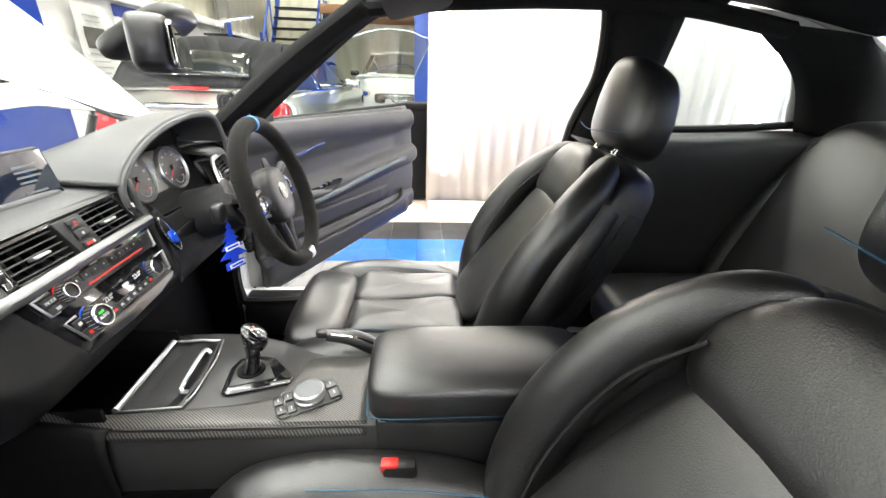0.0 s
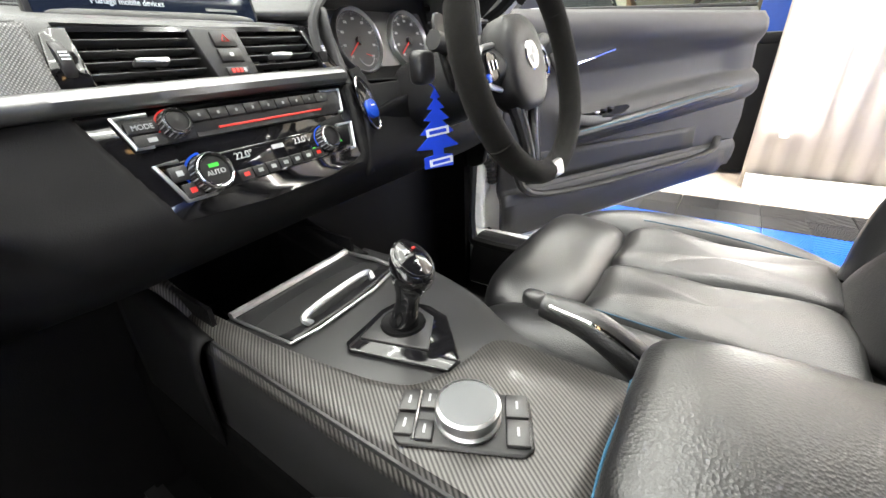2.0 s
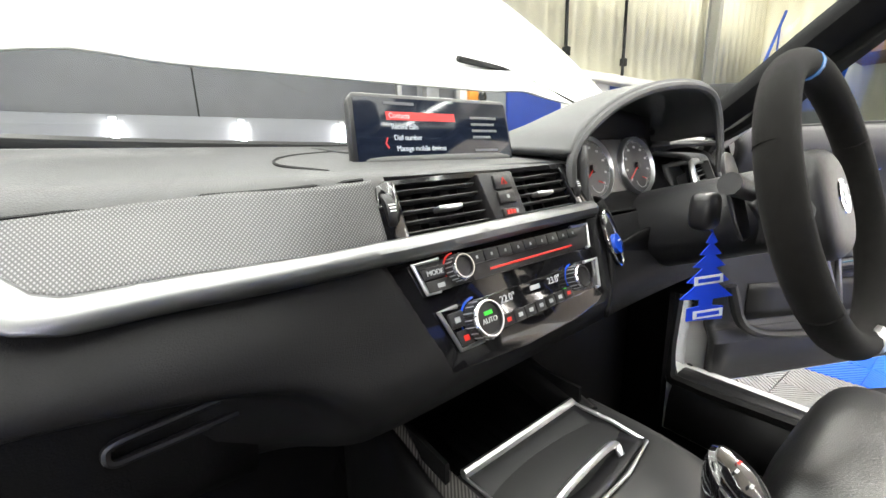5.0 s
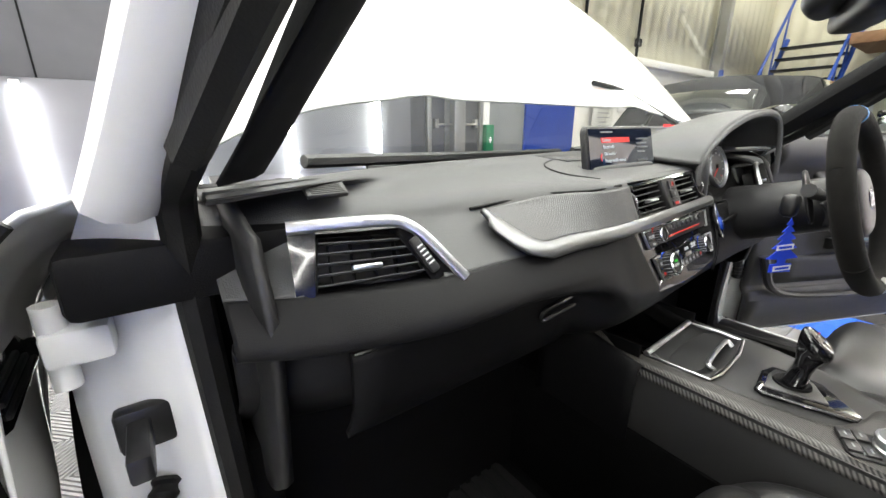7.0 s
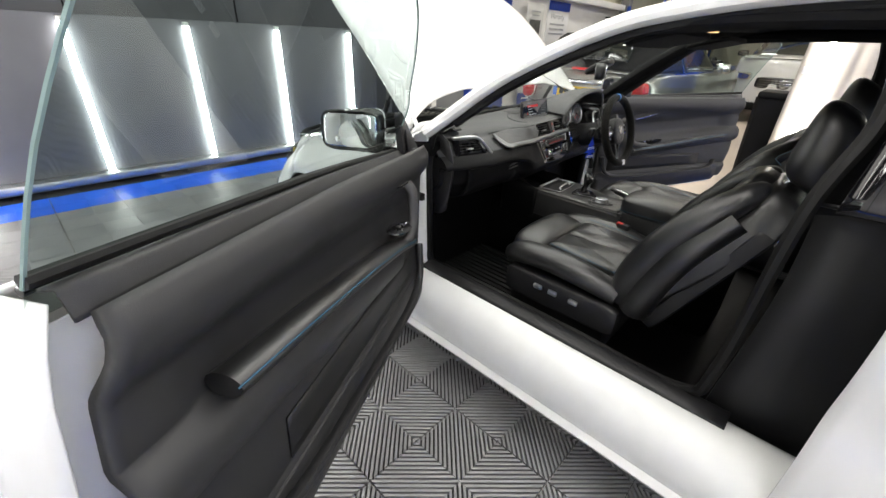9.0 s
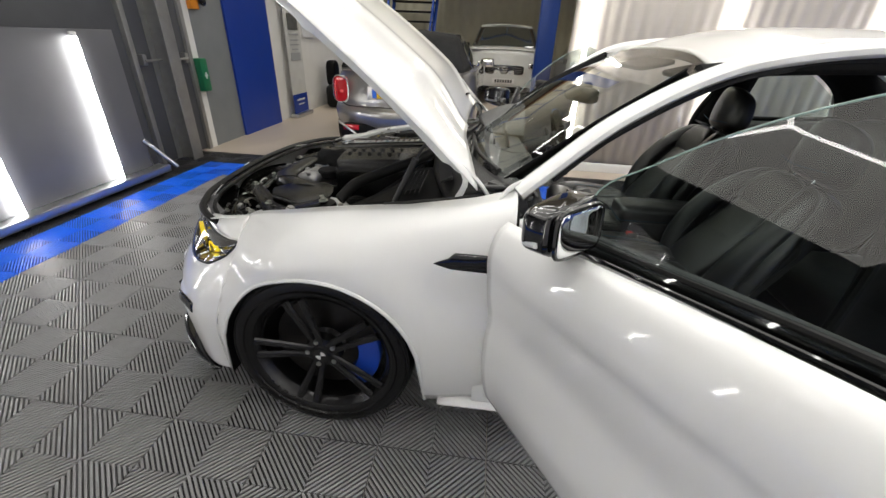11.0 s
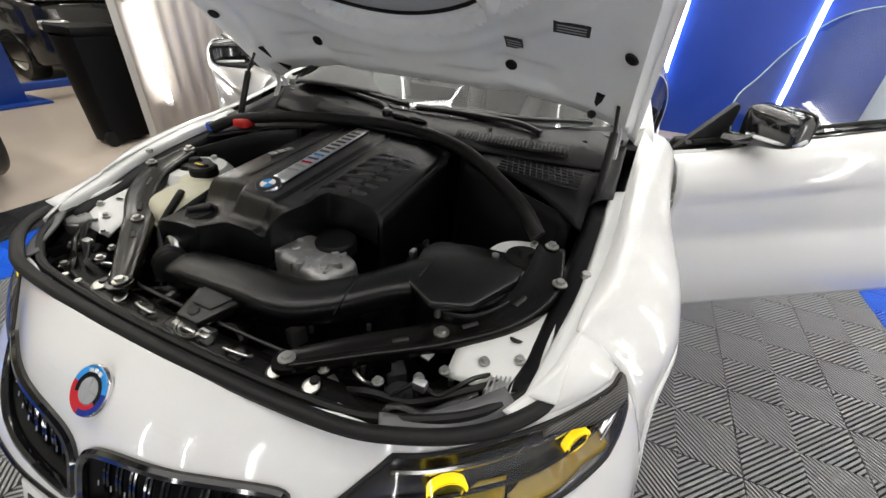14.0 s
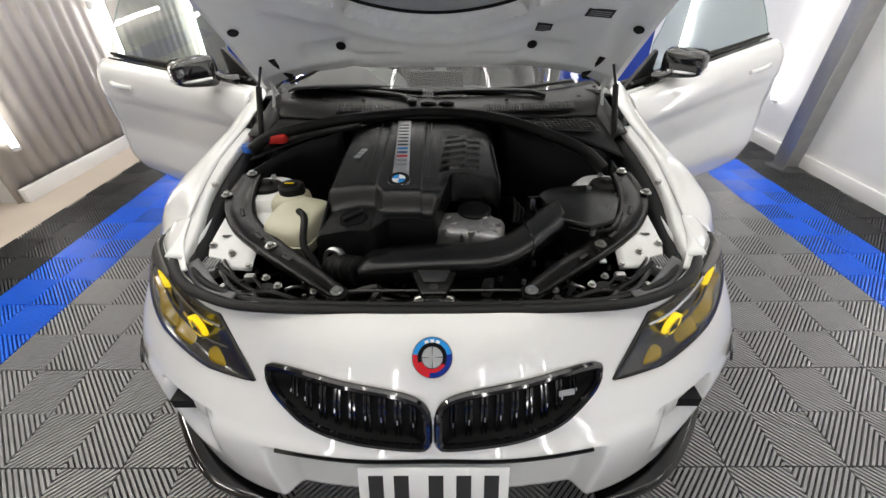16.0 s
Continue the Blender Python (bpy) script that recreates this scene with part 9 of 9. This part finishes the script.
    hs = D("door_mirror", pillow((0, 0.009, 0), (0.098, 0.042, 0.053), 0.45, 0.5, 36, 18, mm, lambda p: Vector((p.x, p.y if p.y > -0.02 else p.y * 0.7, p.z * (1 - 0.2 * p.x / 0.10)))), GLOSS, d, "gloss black door mirror")
    D("mirror_glass", xf(pillow((0, -0.029, 0.0), (0.080, 0.005, 0.042), 0.3, 0.45, 32, 10), mm), MIRROR, hs)
    D("mirror_rim", xf(tube([(0.084 * spow(math.cos(t), 0.45), -0.027, 0.046 * spow(math.sin(t), 0.45)) for t in np.linspace(0, 2 * math.pi, 49)[:-1]], 0.005, 6, closed=True), mm), GLOSS, hs)
    D("mirror_indicator", xf(tube([(-0.055, 0.046, -0.022), (0.03, 0.048, -0.024), (0.083, 0.032, -0.024), (0.098, 0.0, -0.018)], 0.006, 8, 20), mm), ALU, hs, "silver indicator strip")
    D("mirror_foot", tube([(x, y - (0 if s > 0 else 0.06), z + (0 if s > 0 else 0.012)) for x, y, z in ((0.775, -0.765, 0.966), (0.81, -0.785, 0.968), (0.835, -0.80, 0.980), (0.85, -0.81, 0.995))], lambda t: 0.034 - 0.008 * t, 12, 14, flat=0.6), GLOSS, hs)
    # outer handle
    D("outer_handle", tube([(0.880, -1.50, 0.865), (0.892, -1.54, 0.868), (0.894, -1.62, 0.871), (0.880, -1.68, 0.871)], 0.013, 10, 16, flat=0.9), PAINT, d, "white outer door handle")
    D("handle_dish", pillow((0.853, -1.59, 0.866), (0.006, 0.06, 0.026), 0.5, 0.8, 24, 8), JAMB, d)


def cr2(pts, n):
    return [(p.x, p.y) for p in cr([(a, b, 0) for a, b in pts], n)]


for s in (1, -1):
    door(s)
# ---- other cars ----
SILVER = mat("silver_metallic", (0.42, 0.41, 0.39), 0.3, metal=0.75, coat=1.0, var=0.04, scale=20)
FABRIC = mat("black_soft_top", (0.025, 0.025, 0.026), 0.9, var=0.2, scale=60, bump=0.3, bscale=500, spec=0.2)
PLATEY = mat("yellow_plate", (0.75, 0.48, 0.01), 0.4, var=0.04, scale=20)
DGLASS = mat("dark_glass", (0.02, 0.024, 0.024), 0.05, coat=1.0)


def outline(x0, L, yc, W, r):
    """Half-round plan of a body with its end at x0, going round from one side to the other."""
    h = W / 2
    return [(x0 + L, yc - h), (x0 + L * 0.5, yc - h * 1.01), (x0 + r * 1.2, yc - h * 0.985), (x0 + r * 0.35, yc - h * 0.80), (x0, yc - h * 0.35), (x0 - 0.012, yc), (x0, yc + h * 0.35), (x0 + r * 0.35, yc + h * 0.80), (x0 + r * 1.2, yc + h * 0.985), (x0 + L * 0.5, yc + h * 1.01), (x0 + L, yc + h)]


def car_wheel(parent, x, y, side, r=0.31):
    m = Matrix.Translation((x, y, r)) @ Matrix.Rotation(radians(-90 * side), 4, "X")
    w = part("wheel", lathe([(0.19, 0), (0.2, 0.02), (r - 0.02, 0.03), (r, 0.0), (r, -0.18), (0.2, -0.2)], 30, m), TYRE, parent)
    part("rim", lathe([(0.0, 0.0), (0.05, 0.01), (0.17, -0.01), (0.195, 0.015)], 30, m), ALU, w)


def other_car(name, label, x0, yc, L, W, H, paint, front, group="parked cars"):
    c = thing(name, (x0 + L / 2, yc, -0.016), label, "car", group)
    lv = ((0.22, 0.05), (0.4, 0.0), (0.6, -0.02), (0.75, 0.02), (0.92, 0.06), (0.98, 0.16))
    part("body", loft([[(x, y, z * H / 1.45) for x, y in outline(x0 + dx, L - dx, yc, W - dx * 0.3, 0.45)] for z, dx in lv], 20, 60), paint, c, thick=0.01)
    deck = 0.97 * H / 1.45
    b0, b1 = (1.0, 1.75) if front else (0.45, 0.9)
    part("deck", loft([[(x0 + 0.12, yc - W * 0.42, deck), (x0 + 0.08, yc, deck + 0.02), (x0 + 0.12, yc + W * 0.42, deck)], [(x0 + b0, yc - W * 0.46, deck + 0.05), (x0 + b0, yc, deck + 0.08), (x0 + b0, yc + W * 0.46, deck + 0.05)], [(x0 + L, yc - W * 0.46, deck), (x0 + L, yc, deck), (x0 + L, yc + W * 0.46, deck)]], 12, 12), paint, c, thick=0.01)
    part("windscreen", loft([[(x0 + b0, yc - W * 0.43, deck + 0.03), (x0 + b0 - 0.08, yc, deck + 0.06), (x0 + b0, yc + W * 0.43, deck + 0.03)], [(x0 + b1, yc - W * 0.34, H - 0.05), (x0 + b1 - 0.06, yc, H - 0.02), (x0 + b1, yc + W * 0.34, H - 0.05)]], 10, 12), DGLASS, c, thick=0.008)
    part("roof", loft([[(x0 + b1, yc - W * 0.35, H - 0.05), (x0 + b1 - 0.06, yc, H - 0.01), (x0 + b1, yc + W * 0.35, H - 0.05)], [(x0 + L * 0.7, yc - W * 0.36, H - 0.03), (x0 + L * 0.7, yc, H), (x0 + L * 0.7, yc + W * 0.36, H - 0.03)], [(x0 + L * 0.92, yc - W * 0.4, deck), (x0 + L * 0.95, yc, deck), (x0 + L * 0.92, yc + W * 0.4, deck)]], 14, 12), paint, c, thick=0.01)
    for e in (-1, 1):
        part("side_glass", loft([[(x0 + b0 + 0.12, yc + e * W * 0.445, deck + 0.03), (x0 + L * 0.6, yc + e * W * 0.45, deck + 0.03), (x0 + L * 0.88, yc + e * W * 0.43, deck + 0.03)], [(x0 + b1 + 0.02, yc + e * W * 0.36, H - 0.08), (x0 + L * 0.62, yc + e * W * 0.37, H - 0.07), (x0 + L * 0.78, yc + e * W * 0.37, H - 0.1)]], 6, 12), DGLASS, c, thick=0.006)
        part("mirror", pillow((x0 + b0 + 0.2, yc + e * (W / 2 + 0.06), deck + 0.07), (0.06, 0.1, 0.06), 0.5, 0.5, 16, 8), GLOSS, c)
        if front:
            lam = part("headlamp", pillow((x0 + 0.10, yc + e * W * 0.365, 0.70 * H / 1.45), (0.05, 0.17, 0.065), 0.5, 0.6, 20, 10, Matrix.Rotation(radians(-e * 28), 4, "Z")), CHROME, c)
            part("lamp_eye", lathe([(0, 0.01), (0.045, 0.0)], 18, Matrix.Translation((x0 + 0.045, yc + e * W * 0.35, 0.70 * H / 1.45)) @ Matrix.Rotation(radians(-90), 4, "Y")), DGLASS, lam)
        else:
            part("rear_lamp", pillow((x0 + 0.10, yc + e * W * 0.40, 0.72 * H / 1.45), (0.05, 0.12, 0.09), 0.5, 0.6, 20, 10), REDLENS, c)
        for x in (x0 + 0.75, x0 + L - 0.75):
            car_wheel(c, x, yc + e * (W / 2 - 0.02), e)
    if front:
        part("grille", pillow((x0 - 0.005, yc, 0.62 * H / 1.45), (0.03, W * 0.24, 0.10), 0.3, 0.3, 24, 10), GLOSS, c)
        for k in range(4):
            part("grille_bar", box((x0 - 0.035, yc, 0.56 * H / 1.45 + k * 0.04), (0.008, W * 0.42, 0.008), 0.002), CHROME, c)
        part("grille_badge", lathe([(0.05, 0.004), (0.06, 0.008), (0.066, 0.0)], 24, Matrix.Translation((x0 - 0.042, yc, 0.62 * H / 1.45)) @ Matrix.Rotation(radians(-90), 4, "Y")), CHROME, c)
    part("lower_bumper", pillow((x0 + 0.03, yc, 0.30), (0.06, W * 0.38, 0.07), 0.4, 0.4, 24, 8), DARK, c)
    pl = part("number_plate", b2(x0 - 0.05, x0 - 0.035, yc - 0.26, yc + 0.26, 0.37 * H / 1.45, 0.37 * H / 1.45 + 0.11, 0.002), WHITEP if front else PLATEY, c)
    for k in range(7):
        part("plate_bar", b2(x0 - 0.054, x0 - 0.0505, yc - 0.20 + k * 0.06, yc - 0.16 + k * 0.06, 0.37 * H / 1.45 + 0.02, 0.37 * H / 1.45 + 0.09), BLACKP, pl)
    return c


other_car("suv_car", "white sport utility car facing the bay", 8.45, -0.75, 3.9, 1.9, 1.72, mat("suv_white", (0.72, 0.73, 0.72), 0.3, coat=1.0, rvar=0.05, scale=8), True)
other_car("hatchback_car", "bright blue hatchback parked behind the soft-top", 6.8, 1.25, 3.7, 1.68, 1.42, mat("car_blue", (0.01, 0.06, 0.5), 0.25, coat=1.0, rvar=0.05, scale=8), True)
other_car("saloon_car", "dark grey saloon with a wide bright grille", 6.0, -2.95, 4.4, 1.82, 1.42, mat("car_dark", (0.012, 0.012, 0.014), 0.2, coat=1.0, rvar=0.05, scale=8), True)
other_car("saloon_car", "black car in front of the far wall", 8.6, -4.3, 3.6, 1.5, 1.45, mat("car_black", (0.008, 0.008, 0.009), 0.2, coat=1.0, rvar=0.05, scale=8), True)

# silver soft-top with its tail to the bay
mc = thing("convertible_car", (4.5, 0.52, -0.016), "silver small convertible with a black soft top, seen from its tail", "car", "parked cars")
yc, W = 0.52, 1.70
lv = [(0.30, 0.10, 0.06), (0.40, 0.0, 0.02), (0.50, -0.045, 0.0), (0.565, -0.05, 0.0), (0.60, -0.02, 0.0), (0.625, 0.03, 0.0), (0.70, 0.03, 0.0), (0.85, 0.07, 0.02), (0.95, 0.13, 0.05), (0.99, 0.20, 0.08)]
part("body", loft([[(x, y, z) for x, y in outline(2.66 + dx, 3.8 - dx, yc, W - w, 0.5)] for z, dx, w in lv], 40, 80), SILVER, mc, thick=0.01)
part("boot_deck", loft([[(2.84, yc - 0.66, 0.985), (2.80, yc, 1.0), (2.84, yc + 0.66, 0.985)], [(3.05, yc - 0.72, 1.0), (3.05, yc, 1.02), (3.05, yc + 0.72, 1.0)], [(3.4, yc - 0.76, 1.0), (3.4, yc, 1.02), (3.4, yc + 0.76, 1.0)]], 8, 16), SILVER, mc, thick=0.01)
part("soft_top", loft([[(2.98, yc - 0.70, 1.0), (2.92, yc, 1.02), (2.98, yc + 0.70, 1.0)], [(3.12, yc - 0.63, 1.20), (3.05, yc, 1.24), (3.12, yc + 0.63, 1.20)], [(3.35, yc - 0.57, 1.36), (3.28, yc, 1.40), (3.35, yc + 0.57, 1.36)], [(4.2, yc - 0.55, 1.38), (4.2, yc, 1.42), (4.2, yc + 0.55, 1.38)], [(4.75, yc - 0.55, 1.34), (4.75, yc, 1.38), (4.75, yc + 0.55, 1.34)]], 24, 20), FABRIC, mc, thick=0.012)
for e in (-1, 1):
    part("soft_top_side", loft([[(2.98, yc + e * 0.70, 1.0), (3.12, yc + e * 0.63, 1.20), (3.35, yc + e * 0.57, 1.36)], [(3.7, yc + e * 0.76, 1.0), (3.72, yc + e * 0.66, 1.2), (3.75, yc + e * 0.57, 1.37)]], 6, 10), FABRIC, mc, thick=0.01)
    part("side_glass", loft([[(3.7, yc + e * 0.77, 1.0), (4.3, yc + e * 0.78, 1.0), (5.1, yc + e * 0.78, 0.99)], [(3.75, yc + e * 0.58, 1.36), (4.3, yc + e * 0.57, 1.37), (4.75, yc + e * 0.57, 1.33)]], 6, 12), DGLASS, mc, thick=0.006)
    part("door_mirror", pillow((4.75, yc + e * 0.93, 1.04), (0.06, 0.1, 0.06), 0.5, 0.5, 16, 8), CHROME, mc)
    tl = part("tail_lamp", pillow((2.775, yc + e * 0.655, 0.79), (0.05, 0.085, 0.135), 0.5, 0.45, 28, 14, Matrix.Rotation(radians(e * 32), 4, "Z")), REDLENS, mc, "red upright tail lamp")
    part("lamp_rim", tube([(2.745 + 0.045 * abs(math.cos(t)) + (0.02 if e * math.cos(t) > 0 else -0.03), yc + e * 0.655 + 0.088 * spow(math.cos(t), 0.6), 0.79 + 0.138 * spow(math.sin(t), 0.6)) for t in np.linspace(0, 2 * math.pi, 41)[:-1]], 0.009, 6, closed=True), SILVER, tl)
    part("lamp_core", box((2.735, yc + e * 0.65, 0.77), (0.03, 0.07, 0.03), 0.008), mat("red_lamp_core", (0.8, 0.1, 0.1), 0.2), tl)
    part("rear_reflector", b2(2.635, 2.66, yc + e * 0.52 - 0.09, yc + e * 0.52 + 0.09, 0.37, 0.43, 0.008), REDLENS, mc)
    part("exhaust_tip", lathe([(0.038, -0.08), (0.042, 0.0), (0.036, 0.0), (0.032, -0.08)], 20, Matrix.Translation((2.60, yc + e * 0.07, 0.335)) @ Matrix.Rotation(radians(-90), 4, "Y")), CHROME, mc)
    for x in (3.35, 5.75):
        car_wheel(mc, x, yc + e * 0.80, e, 0.30)
part("rear_glass", loft([[(2.955, yc - 0.40, 1.09), (2.925, yc, 1.095), (2.955, yc + 0.40, 1.09)], [(3.06, yc - 0.38, 1.22), (3.02, yc, 1.235), (3.06, yc + 0.38, 1.22)], [(3.18, yc - 0.36, 1.30), (3.14, yc, 1.315), (3.18, yc + 0.36, 1.30)]], 8, 12), DGLASS, mc, thick=0.004, offset=1)
part("brake_light", b2(2.775, 2.81, yc - 0.14, yc + 0.14, 0.995, 1.018, 0.004), mat("brake_red", (0.6, 0.01, 0.01), 0.2, emit=(1, 0.02, 0.02), power=0.3), mc)
part("boot_handle", pillow((2.70, yc, 0.885), (0.035, 0.29, 0.026), 0.4, 0.3, 28, 10), CHROME, mc, "bright boot handle")
part("boot_gap", tube([(2.70, yc - 0.62, 0.66), (2.665, yc - 0.5, 0.628), (2.655, yc, 0.626), (2.665, yc + 0.5, 0.628), (2.70, yc + 0.62, 0.66)], 0.005, 6, 30), BLACKP, mc)
part("lower_valance", pillow((2.70, yc, 0.36), (0.06, 0.66, 0.085), 0.3, 0.3, 36, 10), DARK, mc)
part("valance_trim", tube([(2.63, yc - 0.66, 0.46), (2.62, yc - 0.4, 0.30), (2.615, yc - 0.25, 0.30), (2.612, yc - 0.2, 0.40), (2.61, yc, 0.41), (2.612, yc + 0.2, 0.40), (2.615, yc + 0.25, 0.30), (2.62, yc + 0.4, 0.30), (2.63, yc + 0.66, 0.46)], 0.012, 8, 60), SILVER, mc)
pl = part("number_plate", b2(2.655, 2.672, yc - 0.265, yc + 0.265, 0.72, 0.832, 0.003), PLATEY, mc, "yellow rear number plate")
part("plate_band", b2(2.650, 2.654, yc + 0.215, yc + 0.262, 0.722, 0.83), BLUEM, pl)
for k, y in enumerate((0.16, 0.095, 0.05, 0.0, -0.09, -0.15, -0.21)):
    part("plate_bar", b2(2.650, 2.654, yc + y - 0.022, yc + y + (0.022 if k != 2 else -0.008), 0.742, 0.812), BLACKP, pl)
part("plate_recess", b2(2.672, 2.70, yc - 0.33, yc + 0.33, 0.70, 0.86, 0.01), SILVER, mc)
# ---- ribbed floor tiles ----
def clip(poly, n, c):
    """The part of a polygon where n . p <= c."""
    out = []
    for i in range(len(poly)):
        a, b = poly[i - 1], poly[i]
        da, db = n[0] * a[0] + n[1] * a[1] - c, n[0] * b[0] + n[1] * b[1] - c
        if da * db < 0:
            t = da / (da - db)
            out.append((a[0] + (b[0] - a[0]) * t, a[1] + (b[1] - a[1]) * t))
        if db <= 0:
            out.append(b)
    return out


def tile_mesh(name, material):
    """A tile of four squares, each with ribs along its diagonal from the middle of the tile to its corner."""
    V, F = [], []

    def face(pts):
        k = len(V)
        V.extend(pts)
        F.append(tuple(range(k, k + len(pts))))
    e, zb, h = 0.199, -0.016, -0.013
    face(((-e, -e, h), (e, -e, h), (e, e, h), (-e, e, h)))
    for a, b in (((-e, -e), (e, -e)), ((e, -e), (e, e)), ((e, e), (-e, e)), ((-e, e), (-e, -e))):
        face(((*a, zb), (*b, zb), (*b, h), (*a, h)))
    count, w = 19, e - 0.0015
    pitch = 2 * w / count
    for sx in (1, -1):
        for sy in (1, -1):
            square = [(0.0008, 0.0008), (w, 0.0008), (w, w), (0.0008, w)]
            for k in range(count):
                c0, c1 = -w + (k + 0.22) * pitch, -w + (k + 0.78) * pitch
                p = clip(clip(square, (1, -1), c1), (-1, 1), -c0)
                if len(p) < 3:
                    continue
                p = [(x * sx, y * sy) for x, y in (p if sx * sy > 0 else reversed(p))]
                face([(x, y, 0) for x, y in p])
                for i in range(len(p)):
                    a, b = p[i - 1], p[i]
                    face(((*a, h), (*b, h), (*b, 0), (*a, 0)))
    me = bpy.data.meshes.new(name)
    me.from_pydata(V, [], F)
    me.materials.append(material)
    # base sheet is near black: shade between the ribs put into its colour
    me.materials.append(T_SLOT_SHADE)
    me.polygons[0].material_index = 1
    return me


TX0, TY1 = -2.95, 2.985
tiles = new("tile_floor")
WM[tiles.name] = Matrix()
tagged(tiles, "interlocking ribbed floor tiles, grey with blue and black border", "floor", "", "structure")
TM = {"grey": tile_mesh("tile_grey", T_GREY), "blue": tile_mesh("tile_blue", T_BLUE), "black": tile_mesh("tile_black", T_BLACK)}
for i in range(14):
    for j in range(19):
        edge = min(i, 13 - i, j)
        tl = new("tile", TM["black" if edge == 0 else "blue" if edge == 1 else "grey"])
        tl.parent = tiles
        tl.location = (TX0 + 0.2 + i * 0.4, TY1 - 0.2 - j * 0.4, 0)
